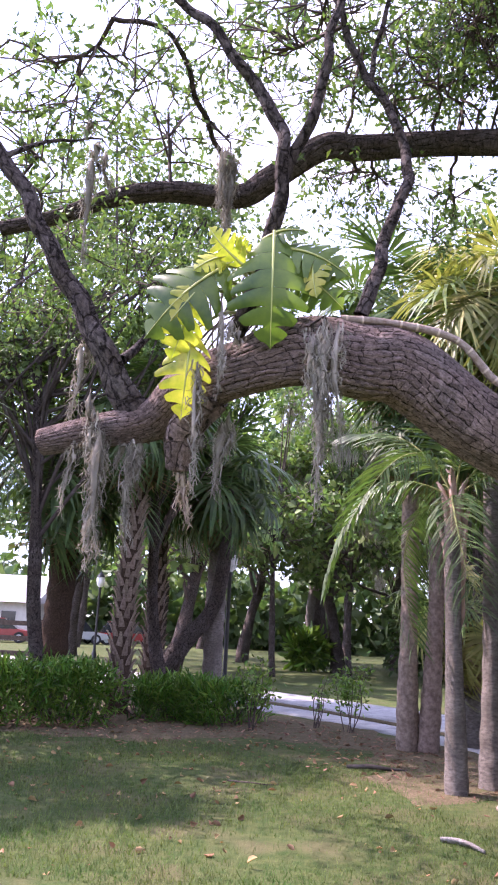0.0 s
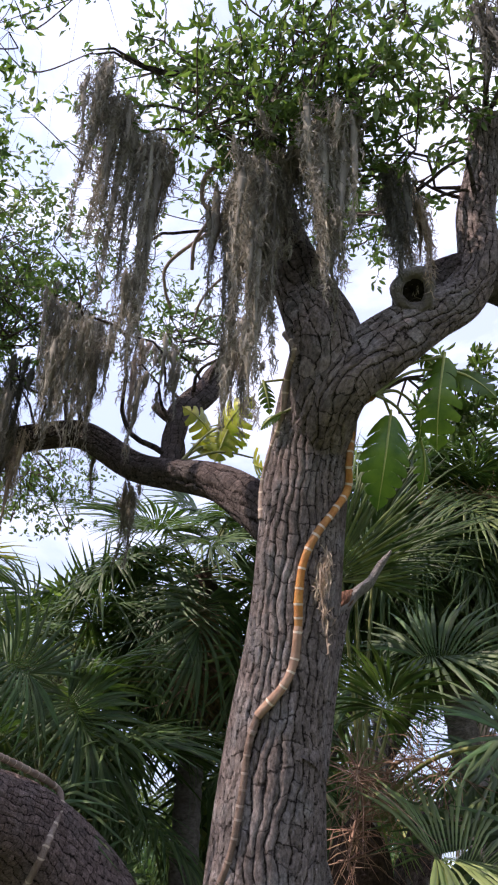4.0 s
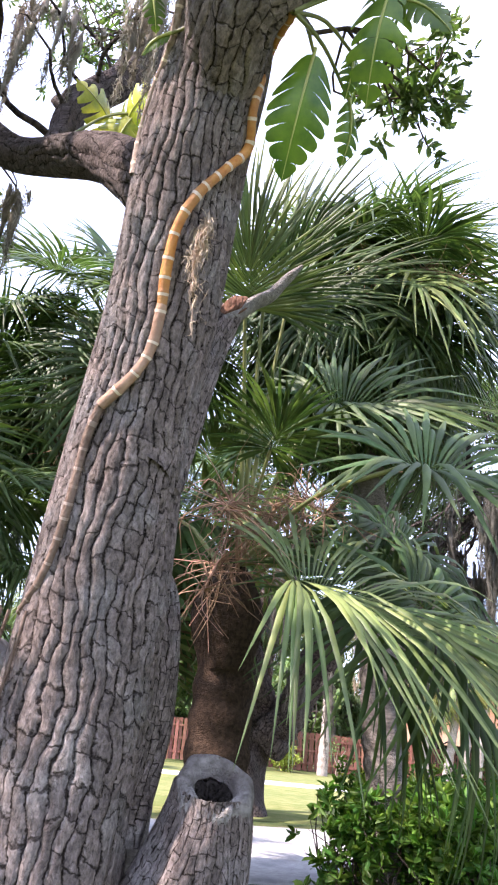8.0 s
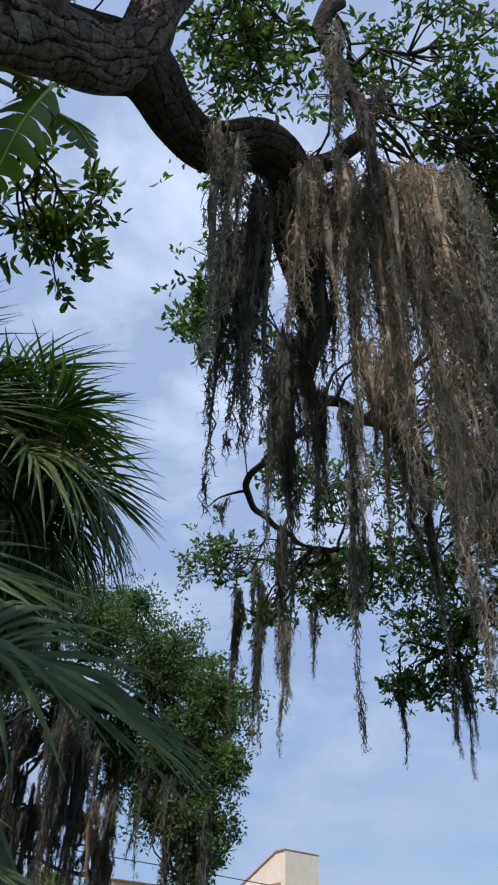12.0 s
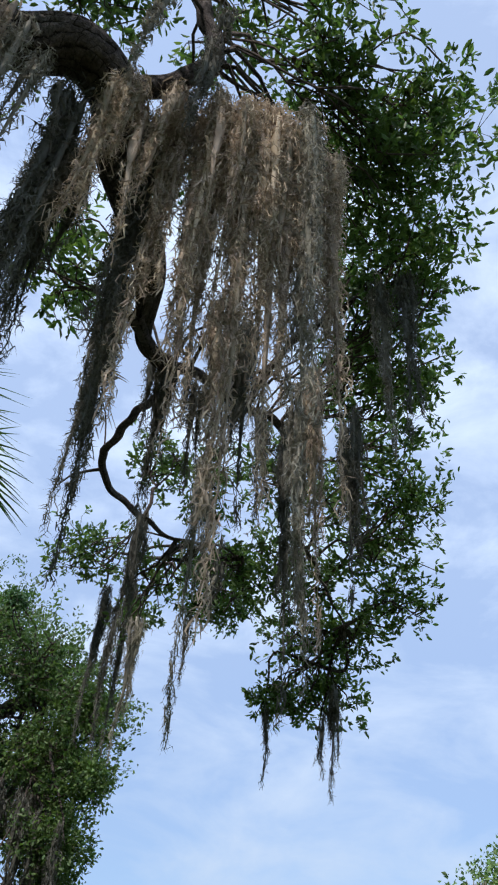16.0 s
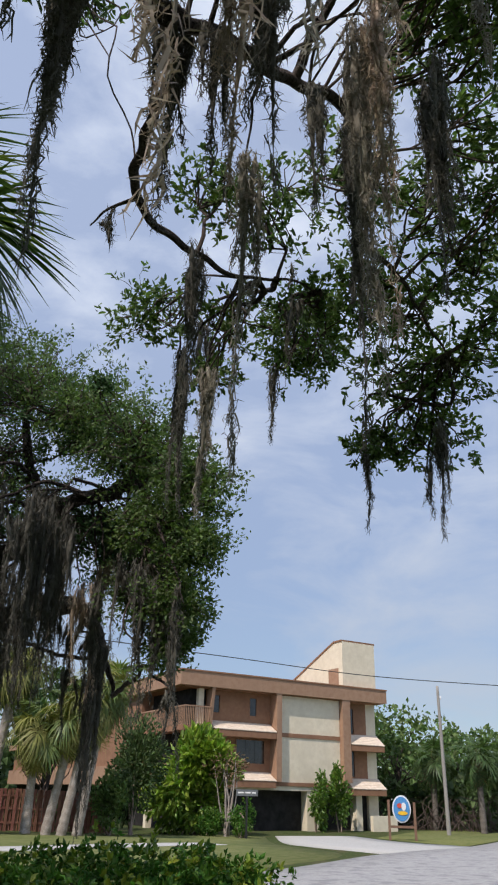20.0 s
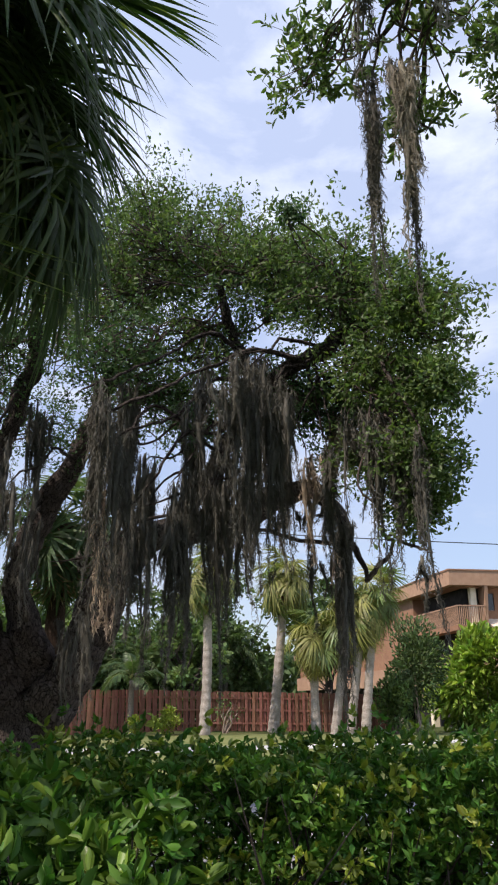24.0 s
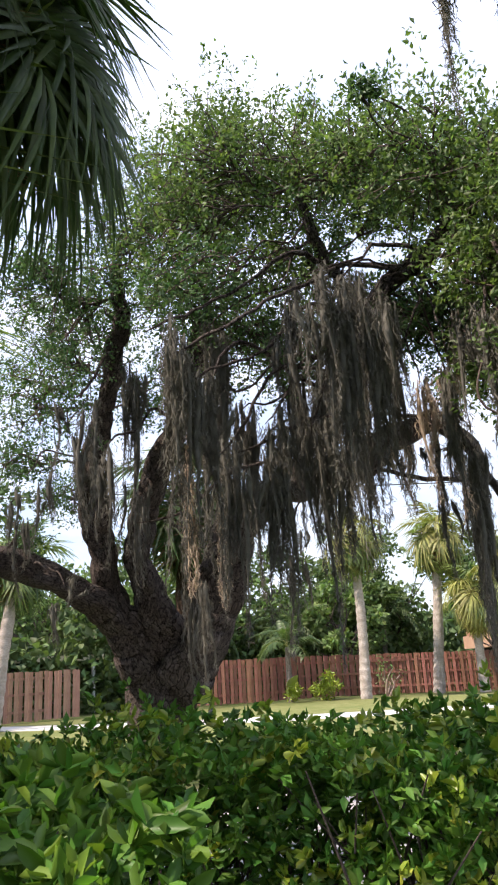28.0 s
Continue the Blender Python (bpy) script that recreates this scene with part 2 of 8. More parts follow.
    # crevice colour: dark inner bark, deepened to stand in for shade in the cracks
    mx = N("ShaderNodeMixRGB")
    mx.inputs[1].default_value = (*crevice, 1)
    K(big, mx.inputs[0])
    K(hs.outputs["Color"], mx.inputs[2])
    K(mx.outputs["Color"], bs.inputs["Base Color"])
    height = math2("MULTIPLY", big, ramp(sp.outputs["Green"], 0.0, 1.0, 0.7, 1.15, "LINEAR"))
    height = math2("ADD", height, math2("MULTIPLY", fine, 0.35))
    height = math2("ADD", height, math2("MULTIPLY", streak.outputs["Fac"], 0.75))
    if built:
        height = math2("ADD", height, math2("MULTIPLY", noise(190.0, 4.0, mp.outputs["Vector"]).outputs["Fac"], 0.3))
    bp = N("ShaderNodeBump")
    bp.inputs["Strength"].default_value, bp.inputs["Distance"].default_value = 1.0, 0.028
    K(height, bp.inputs["Height"])
    K(bp.outputs["Normal"], bs.inputs["Normal"])
    return m


M = {}
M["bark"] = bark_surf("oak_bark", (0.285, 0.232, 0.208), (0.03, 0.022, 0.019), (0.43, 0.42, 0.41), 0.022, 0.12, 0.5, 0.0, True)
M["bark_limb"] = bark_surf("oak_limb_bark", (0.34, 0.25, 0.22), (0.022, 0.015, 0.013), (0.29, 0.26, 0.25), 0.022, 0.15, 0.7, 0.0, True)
# darker copy of the oak bark, with the limbs' shade put into its colour
M["bark_shade"] = bark_surf("shaded_limb_bark", (0.14, 0.11, 0.098), (0.022, 0.016, 0.014), (0.19, 0.175, 0.16), 0.022, 0.12, 0.8, 0.0, True)
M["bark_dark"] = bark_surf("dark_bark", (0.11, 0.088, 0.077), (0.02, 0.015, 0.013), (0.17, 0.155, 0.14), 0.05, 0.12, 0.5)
M["twig"] = surf("twig_bark", (0.05, 0.038, 0.032), (0.13, 0.10, 0.085), 40, 0.95, 0.06, 120, spec=0.15)
M["cut_wood"] = surf("weathered_cut_wood", (0.16, 0.145, 0.132), (0.34, 0.31, 0.285), 30, 0.9, 0.1, 90, c3=(0.1, 0.08, 0.07), spec=0.15)
M["hollow"] = surf("rotten_hollow", (0.012, 0.01, 0.009), (0.04, 0.033, 0.028), 40, 1.0, 0.1, 80, spec=0.05)
M["raw_wood"] = surf("split_heartwood", (0.07, 0.03, 0.02), (0.24, 0.13, 0.085), 34, 0.9, 0.1, 70, stretch=(1, 1, 0.3), spec=0.15)
M["oak_leaf"] = surf("oak_leaf", (0.07, 0.12, 0.04), (0.145, 0.21, 0.075), 3, 0.5, leafy=0.38, island=0.4, spec=0.3)
M["oak_leaf_dark"] = surf("oak_leaf_deep", (0.045, 0.095, 0.04), (0.095, 0.165, 0.07), 3, 0.5, leafy=0.34, island=0.4, spec=0.35)
M["moss"] = surf("spanish_moss", (0.205, 0.19, 0.152), (0.355, 0.325, 0.262), 6, 0.95, leafy=0.25, island=0.3, spec=0.1, glow=(1.0, 0.98, 0.95))
# tan copy of the moss, with sunlight painted into its tone
M["moss_tan"] = surf("sunlit_spanish_moss", (0.34, 0.265, 0.19), (0.50, 0.41, 0.31), 6, 0.95, leafy=0.25, island=0.3, spec=0.1, glow=(1.0, 0.98, 0.95))
# the same moss darkened, its backlit shade painted into the colour
M["moss_dark"] = surf("shaded_spanish_moss", (0.10, 0.096, 0.08), (0.17, 0.163, 0.137), 6, 0.95, leafy=0.22, island=0.16, spec=0.1, glow=(1.0, 0.98, 0.95))
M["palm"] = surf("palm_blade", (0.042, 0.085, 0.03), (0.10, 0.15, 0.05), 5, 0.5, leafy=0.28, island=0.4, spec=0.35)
# lighter copy of palm_blade: the sun on the fronds is put into the colour
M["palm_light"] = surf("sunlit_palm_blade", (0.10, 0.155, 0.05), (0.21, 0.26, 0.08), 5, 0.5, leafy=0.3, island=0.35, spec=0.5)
M["palm_yellow"] = surf("yellowed_palm_blade", (0.20, 0.205, 0.06), (0.33, 0.31, 0.11), 5, 0.5, leafy=0.3, island=0.3)
M["palm_dead"] = surf("dead_palm_blade", (0.19, 0.125, 0.07), (0.34, 0.25, 0.15), 8, 0.9, leafy=0.12, island=0.35, spec=0.15)
M["petiole"] = surf("palm_petiole", (0.14, 0.17, 0.05), (0.25, 0.25, 0.09), 10, 0.5)
M["palm_trunk"] = surf("grey_palm_trunk", (0.10, 0.085, 0.075), (0.25, 0.22, 0.19), 18, 0.95, 0.1, 60, c3=(0.10, 0.085, 0.07), stain=0.6, stretch=(1, 1, 2.2), spec=0.15)
M["palm_trunk_pale"] = surf("pale_palm_trunk", (0.27, 0.23, 0.20), (0.47, 0.42, 0.37), 14, 0.95, 0.08, 50, c3=(0.22, 0.18, 0.15), stain=0.5, stretch=(1, 1, 2.2), spec=0.15)
M["palm_boot"] = surf("palm_boot", (0.15, 0.11, 0.085), (0.36, 0.28, 0.22), 16, 0.95, 0.1, 70, obj=0.25, spec=0.15)
M["leaf_base"] = surf("dry_leaf_base", (0.24, 0.14, 0.10), (0.52, 0.38, 0.32), 12, 0.9, 0.06, 60, stretch=(1, 1, 0.3), spec=0.15)
M["palm_fibre"] = surf("palm_fibre", (0.035, 0.024, 0.018), (0.10, 0.066, 0.045), 40, 1.0, 0.1, 120, spec=0.1)
M["fruit_stalk"] = surf("dry_palm_flower_stalk", (0.24, 0.14, 0.09), (0.42, 0.27, 0.18), 20, 0.9, island=0.3, spec=0.15)
M["queen"] = surf("feather_palm_blade", (0.05, 0.095, 0.03), (0.10, 0.155, 0.05), 5, 0.5, leafy=0.3, island=0.35, spec=0.5)
M["vine_leaf"] = surf("vine_leaf", (0.05, 0.11, 0.018), (0.15, 0.23, 0.03), 7, 0.35, leafy=0.35, obj=0.2, spec=0.5)
M["vine_leaf_gold"] = surf("variegated_vine_leaf", (0.26, 0.33, 0.03), (0.60, 0.55, 0.08), 13, 0.35, leafy=0.35, obj=0.15, spec=0.5)
M["vine_rib"] = surf("vine_midrib", (0.35, 0.38, 0.1), (0.45, 0.48, 0.16), 10, 0.5)
M["vine_bark"] = surf("vine_stem_bark", (0.26, 0.185, 0.145), (0.42, 0.34, 0.28), 35, 0.8, 0.06, 120, c3=(0.2, 0.14, 0.11), spec=0.2)
M["root_bark"] = surf("aerial_root_bark", (0.13, 0.085, 0.062), (0.25, 0.18, 0.14), 30, 0.85, 0.06, 120, spec=0.2)
M["vine_orange"] = surf("vine_stem_orange", (0.42, 0.15, 0.035), (0.58, 0.28, 0.07), 22, 0.6, 0.04, 120, c3=(0.3, 0.16, 0.08), spec=0.3)
M["vine_tan"] = surf("vine_stem_tan", (0.34, 0.19, 0.12), (0.50, 0.33, 0.23), 24, 0.75, 0.05, 120, c3=(0.25, 0.16, 0.11), spec=0.2)
M["vine_ring"] = surf("vine_leaf_scar", (0.55, 0.42, 0.3), (0.72, 0.62, 0.5), 40, 0.8, spec=0.2)
M["lawn"] = surf("lawn", (0.034, 0.062, 0.016), (0.085, 0.10, 0.036), 9.0, 0.95, 0.15, 70, c3=(0.13, 0.105, 0.06), stain=0.5, spec=0.1)
M["grass"] = surf("grass_blade", (0.045, 0.10, 0.02), (0.13, 0.15, 0.05), 1.6, 0.7, leafy=0.3, island=0.4, spec=0.25)
M["mulch"] = surf("pine_mulch", (0.085, 0.07, 0.042), (0.18, 0.135, 0.085), 30, 1.0, 0.15, 90, c3=(0.075, 0.085, 0.035), spec=0.08)
M["chip"] = surf("mulch_chip", (0.13, 0.07, 0.045), (0.33, 0.2, 0.13), 9, 0.95, island=0.5, spec=0.1)
M["dry_leaf"] = surf("fallen_leaf", (0.17, 0.095, 0.045), (0.32, 0.21, 0.11), 9, 0.8, leafy=0.1, island=0.45, spec=0.2)
M["asphalt"] = surf("pale_asphalt", (0.32, 0.315, 0.31), (0.44, 0.43, 0.42), 14, 0.95, 0.05, 250, c3=(0.2, 0.2, 0.21), stain=0.6, spec=0.2)
M["concrete"] = surf("pale_concrete", (0.40, 0.39, 0.37), (0.52, 0.51, 0.485), 9, 0.9, 0.04, 160, c3=(0.42, 0.41, 0.38), spec=0.2)
M["hedge"] = surf("hedge_leaf", (0.045, 0.12, 0.02), (0.11, 0.23, 0.035), 3, 0.45, leafy=0.32, island=0.45, spec=0.25)
M["hedge_gold"] = surf("young_hedge_leaf", (0.16, 0.24, 0.025), (0.30, 0.34, 0.05), 3, 0.38, leafy=0.3, island=0.4, spec=0.55)
M["umbrella_leaf"] = surf("umbrella_tree_leaf", (0.14, 0.25, 0.03), (0.28, 0.38, 0.06), 3, 0.4, leafy=0.32, island=0.4, spec=0.5)
M["shrub"] = surf("shrub_leaf", (0.07, 0.15, 0.02), (0.16, 0.26, 0.04), 3, 0.42, leafy=0.32, island=0.4, spec=0.5)
M["far_leaf"] = surf("far_leaf", (0.085, 0.14, 0.048), (0.17, 0.25, 0.085), 0.5, 0.6, leafy=0.3, island=0.5, spec=0.3)
M["far_dark"] = surf("far_leaf_deep", (0.05, 0.088, 0.034), (0.105, 0.16, 0.058), 0.5, 0.6, leafy=0.25, island=0.5, spec=0.3)
M["grass_dry"] = surf("dry_grass", (0.11, 0.135, 0.042), (0.20, 0.20, 0.085), 2.5, 0.95, 0.05, 80, c3=(0.10, 0.13, 0.04), stain=0.6, spec=0.1)
M["stucco"] = surf("cream_stucco", (0.74, 0.65, 0.49), (0.84, 0.75, 0.58), 3, 0.9, 0.03, 90, c3=(0.66, 0.58, 0.44), stain=0.4, spec=0.2)
M["brown_paint"] = surf("brown_painted_board", (0.26, 0.135, 0.078), (0.33, 0.18, 0.105), 4, 0.75, 0.03, 40, c3=(0.22, 0.115, 0.07), stain=0.5, spec=0.3)
M["fascia"] = surf("tan_fascia", (0.34, 0.20, 0.125), (0.41, 0.26, 0.17), 3, 0.8, 0.03, 40, c3=(0.3, 0.18, 0.12), stain=0.5, spec=0.3)
M["awning"] = surf("pale_shingle_awning", (0.66, 0.54, 0.42), (0.8, 0.68, 0.55), 5, 0.85, 0.05, 30, spec=0.2)
# near-black colour that paints the shade inside rooms; also used for two doors
M["dark_room"] = surf("room_shade_and_door", (0.02, 0.019, 0.018), (0.045, 0.042, 0.04), 2, 0.9, spec=0.1)
M["glass"] = surf("dark_window_glass", (0.015, 0.018, 0.022), (0.03, 0.034, 0.04), 2, 0.08, spec=0.8)
M["fence_red"] = surf("red_brown_fence_board", (0.20, 0.085, 0.058), (0.32, 0.155, 0.11), 7, 0.9, 0.06, 60, c3=(0.16, 0.075, 0.055), stain=0.6, obj=0.22, stretch=(6, 6, 0.7), spec=0.15)
M["fence_tan"] = surf("weathered_fence_board", (0.30, 0.16, 0.11), (0.42, 0.25, 0.18), 7, 0.9, 0.06, 60, c3=(0.26, 0.15, 0.11), stain=0.6, obj=0.2, stretch=(6, 6, 0.7), spec=0.15)
M["dark_wood"] = surf("dark_rail_timber", (0.05, 0.038, 0.03), (0.11, 0.085, 0.065), 12, 0.9, 0.06, 60, spec=0.2)
M["pole_wood"] = surf("utility_pole_timber", (0.25, 0.23, 0.21), (0.38, 0.36, 0.33), 12, 0.9, 0.05, 60, stretch=(8, 8, 0.6), spec=0.15)
M["black_iron"] = surf("black_painted_iron", (0.008, 0.008, 0.009), (0.02, 0.02, 0.022), 20, 0.45, spec=0.5)
M["wire"] = surf("black_cable", (0.015, 0.015, 0.016), (0.03, 0.03, 0.03), 20, 0.6)
M["white_paint"] = surf("white_paint", (0.68, 0.69, 0.7), (0.8, 0.8, 0.8), 6, 0.6, spec=0.4)
M["sign_yellow"] = surf("yellow_sign_paint", (0.75, 0.42, 0.02), (0.82, 0.5, 0.04), 6, 0.5)
M["sign_blue"] = surf("blue_sign_paint", (0.05, 0.22, 0.5), (0.1, 0.3, 0.58), 9, 0.5)
M["sign_red"] = surf("red_sign_paint", (0.5, 0.06, 0.04), (0.6, 0.1, 0.07), 9, 0.5)
M["sign_board"] = surf("brown_sign_board", (0.16, 0.09, 0.06), (0.24, 0.14, 0.09), 9, 0.7)
M["sign_slate"] = surf("slate_sign_paint", (0.10, 0.11, 0.12), (0.15, 0.16, 0.17), 6, 0.6)
M["roof_grey"] = surf("grey_shingle", (0.34, 0.33, 0.33), (0.46, 0.45, 0.45), 14, 0.95, 0.05, 40, spec=0.15)
M["house_wall"] = surf("pale_house_wall", (0.5, 0.48, 0.44), (0.6, 0.58, 0.54), 4, 0.85, spec=0.2)
M["car_red"] = surf("red_car_paint", (0.25, 0.03, 0.03), (0.3, 0.045, 0.04), 3, 0.25, spec=0.6)
M["car_silver"] = surf("silver_car_paint", (0.4, 0.42, 0.44), (0.48, 0.5, 0.52), 3, 0.25, spec=0.6)
M["tyre"] = surf("tyre_rubber", (0.015, 0.015, 0.015), (0.03, 0.03, 0.03), 20, 0.9)

# ---- building blocks ----


def mesh(name, V, F, mats, smooth=False, slots=None, plate=None, barkco=None):
    """A mesh from vertices and faces (an n x 3 or n x 4 array, or a list of such arrays or tuples)."""
    me = bpy.data.meshes.new(name)
    groups = F if isinstance(F, list) and F and isinstance(F[0], np.ndarray) else None
    if groups is None and isinstance(F, np.ndarray):
        groups = [F]
    V = np.asarray(V, np.float32).reshape(-1, 3)
    if groups is not None:
        groups = [g for g in groups if len(g)]
        loops = np.concatenate([g.ravel() for g in groups]).astype(np.int32)
        sizes = np.concatenate([np.full(len(g), g.shape[1]) for g in groups])
        starts = np.concatenate([[0], np.cumsum(sizes)[:-1]]).astype(np.int32)
        me.vertices.add(len(V))
        me.vertices.foreach_set("co", V.ravel())
        me.loops.add(len(loops))
        me.loops.foreach_set("vertex_index", loops)
        me.polygons.add(len(sizes))
        me.polygons.foreach_set("loop_start", starts)
        me.update(calc_edges=True)
    else:
        me.from_pydata([tuple(map(float, v)) for v in V], [], F)
        me.update()
    for m in mats if isinstance(mats, (list, tuple)) else [mats]:
        me.materials.append(M[m])
    if slots is not None:
        me.polygons.foreach_set("material_index", np.asarray(slots, np.int32))
    if smooth:
        me.polygons.foreach_set("use_smooth", np.ones(len(me.polygons), bool))
    if plate is not None:
        me.attributes.new("plateuv", "FLOAT_VECTOR", "POINT").data.foreach_set("vector", np.asarray(plate, np.float32).ravel())
    if barkco is not None:
        me.attributes.new("barkco", "FLOAT_VECTOR", "POINT").data.foreach_set("vector", np.asarray(barkco, np.float32).ravel())
    return me


def thing(name, label, category, at=(0, 0, 0), group="", kind=""):
    """An Empty at the base of a thing, which its parts hang under."""
    ob = new(name)
    ob.location = at
    ob.empty_display_size = 0.2
    return tagged(ob, label, category, group, kind)


def part(name, me, parent, m=None, label=""):
    """One mesh under a thing or under another part; the mesh is in the world's frame unless a pose m within the parent is given."""
    ob = new(name, me)
    ob.parent = parent
    if m is not None:
        ob.matrix_basis = m
    else:
        up, inv = parent, Matrix.Identity(4)
        while up is not None:
            inv = inv @ (up.matrix_parent_inverse @ up.matrix_basis).inverted()
            up = up.parent
        ob.matrix_parent_inverse = inv
    if label:
        ob["label"] = label
    return ob


def solid(name, me, label, category, group="", kind=""):
    return tagged(new(name, me), label, category, group, kind)


def box(x0, x1, y0, y1, z0, z1, bevel=0.0):
    """Vertices and faces of a box, its upright edges cut when bevel is given."""
    b = min(bevel, (x1 - x0) * 0.3, (y1 - y0) * 0.3)
    if b <= 0:
        V = [(x, y, z) for z in (z0, z1) for x, y in ((x0, y0), (x1, y0), (x1, y1), (x0, y1))]
        return np.array(V, float), [(3, 2, 1, 0), (4, 5, 6, 7), (0, 1, 5, 4), (1, 2, 6, 5), (2, 3, 7, 6), (3, 0, 4, 7)]
    ring = [(x0 + b, y0), (x1 - b, y0), (x1, y0 + b), (x1, y1 - b), (x1 - b, y1), (x0 + b, y1), (x0, y1 - b), (x0, y0 + b)]
    V = [(x, y, z) for z in (z0, z1) for x, y in ring]
    F = [tuple(range(7, -1, -1)), tuple(range(8, 16))] + [(i, (i + 1) % 8, 8 + (i + 1) % 8, 8 + i) for i in range(8)]
    return np.array(V, float), F


def join(*pieces):
    """Several (vertices, faces) as one."""
    V, F, n = [], [], 0
    for v, f in pieces:
        V.append(np.asarray(v, float))
        F += [tuple(int(i) + n for i in face) for face in f]
        n += len(v)
    return np.concatenate(V), F


def curve(pts, step):
    """A smooth line through points of any width of row, sampled about every step metres."""
    P = np.array(pts, float)
    if len(P) == 2:
        n = max(2, int(np.linalg.norm(P[1, :3] - P[0, :3]) / step) + 1)
        return P[0] + (P[1] - P[0]) * np.linspace(0, 1, n)[:, None]
    P = np.vstack([2 * P[0] - P[1], P, 2 * P[-1] - P[-2]])
    out = []
    for a, b, c, d in zip(P, P[1:], P[2:], P[3:]):
        n = max(1, int(np.linalg.norm(c[:3] - b[:3]) / step))
        t = np.linspace(0, 1, n, endpoint=False)[:, None]
        out.append(0.5 * (2 * b + (c - a) * t + (2 * a - 5 * b + 4 * c - d) * t**2 + (3 * b - a - 3 * c + d) * t**3))
    out.append(P[-2][None])
    return np.concatenate(out)


def frames(C):
    """Two cross directions at each point of a line, carried along without twist."""
    T = np.gradient(C, axis=0)
    T /= np.linalg.norm(T, axis=1, keepdims=True) + 1e-9
    a = np.cross(T[0], (0.31, 0.17, 0.93))
    a /= np.linalg.norm(a) + 1e-9
    A = np.zeros_like(C)
    for i, t in enumerate(T):
        a = a - t * (a @ t)
        a /= np.linalg.norm(a) + 1e-9
        A[i] = a
    return A, np.cross(T, A), T


def limb(pts, sides=10, step=0.05, bark=0.0, plate_w=0.045, plate_l=0.085, seed=1, lump=0.06, cap=True, crack=0.2, crook=0.0, plate_l2=0.0):
    """A tapered, slightly lumpy limb along rows of x, y, z, radius. bark: how proud its plates stand, in metres."""
    R = curve(pts, step)
    C, rad = R[:, :3], np.maximum(R[:, 3], 0.002)
    if crook:
        w = np.concatenate([[0], np.cumsum(np.linalg.norm(np.diff(C, axis=0), axis=1))])
        fade = np.minimum(1, w / 0.25)
        C = C + crook * fade[:, None] * np.stack([np.sin(w * f + seed * k) + 0.6 * np.sin(w * f * 2.7 + k) for k, f in ((1.0, 7.0), (2.3, 8.3), (3.1, 6.1))], 1)
    A, B, T = frames(C)
    n, s = len(C), sides
    th = np.linspace(0, 2 * math.pi, s, endpoint=False)
    along = np.concatenate([[0], np.cumsum(np.linalg.norm(np.diff(C, axis=0), axis=1))])
    TH, AL = np.meshgrid(th, along)
    rr = np.repeat(rad[:, None], s, 1)
    rr = rr * (1 + lump * np.sin(2 * TH + AL * 2.3 + seed) + lump * 0.7 * np.sin(3 * TH - AL * 3.7 + seed * 2) + lump * 0.5 * np.sin(5 * TH + AL * 1.3))
    puv = np.stack([TH / (2 * math.pi) * max(5, round(2 * math.pi * rad.mean() / 0.05)), AL / 0.06, 0 * AL], -1).reshape(-1, 3)
    if bark:
        per = max(6, int(round(2 * math.pi * rad.mean() / plate_w)))
        u0, v0 = TH / (2 * math.pi) * per, AL / plate_l
        if plate_l2:
            v0 = np.log1p(AL / along[-1] * (plate_l2 / plate_l - 1)) * along[-1] / (plate_l2 - plate_l)
        uu = u0 + 0.34 * np.sin(AL * 6 + TH * 2 + seed) + 0.22 * np.sin(AL * 15 - TH * 5 + seed * 2) + 0.10 * np.sin(AL * 37 + TH * 9)
        deep = np.clip(np.abs(uu - np.floor(uu) - 0.5) * 2, 0, 1)
        deep = np.clip((1 - deep) / crack, 0, 1)
        rr = rr + bark * (deep * deep * (3 - 2 * deep) - 0.6)
        puv = np.stack([uu, v0, 0 * v0], -1).reshape(-1, 3)
    V = C[:, None] + rr[..., None] * (np.cos(TH)[..., None] * A[:, None] + np.sin(TH)[..., None] * B[:, None])
    i, j = np.meshgrid(np.arange(n - 1), np.arange(s), indexing="ij")
    k = (j + 1) % s
    Q = np.stack([i * s + j, i * s + k, (i + 1) * s + k, (i + 1) * s + j], -1).reshape(-1, 4)
    V, P = V.reshape(-1, 3), puv
    rm = rad.mean()
    K = np.stack([rm * np.cos(TH) + seed, rm * np.sin(TH), AL], -1).reshape(-1, 3)
    F = [Q]
    if cap:
        V = np.vstack([V, C[-1] + T[-1] * rad[-1] * 0.3])
        P = np.vstack([P, P[-1]])
        K = np.vstack([K, K[-1]])
        e = (n - 1) * s
        F.append(np.array([[e + q, e + (q + 1) % s, n * s] for q in range(s)]))
    return V, F, P, K


def limb_part(name, pts, parent, mat="bark_dark", label="", **kw):
    V, F, P, K = limb(pts, **kw)
    return part(name, mesh(name, V, F, mat, smooth=True, plate=P, barkco=K), parent, None, label)


def tubes(lines, sides=5):
    """Many thin limbs, each rows of x, y, z, radius, as one array of vertices and faces."""
    VV, QQ, n = [], [], 0
    for L in lines:
        L = np.asarray(L, float)
        A, B, _ = frames(L[:, :3])
        th = np.linspace(0, 2 * math.pi, sides, endpoint=False)
        V = L[:, None, :3] + L[:, None, 3:4] * (np.cos(th)[None, :, None] * A[:, None] + np.sin(th)[None, :, None] * B[:, None])
        i, j = np.meshgrid(np.arange(len(L) - 1), np.arange(sides), indexing="ij")
        k = (j + 1) % sides
        QQ.append(np.stack([i * sides + j, i * sides + k, (i + 1) * sides + k, (i + 1) * sides + j], -1).reshape(-1, 4) + n)
        VV.append(V.reshape(-1, 3))
        n += len(L) * sides
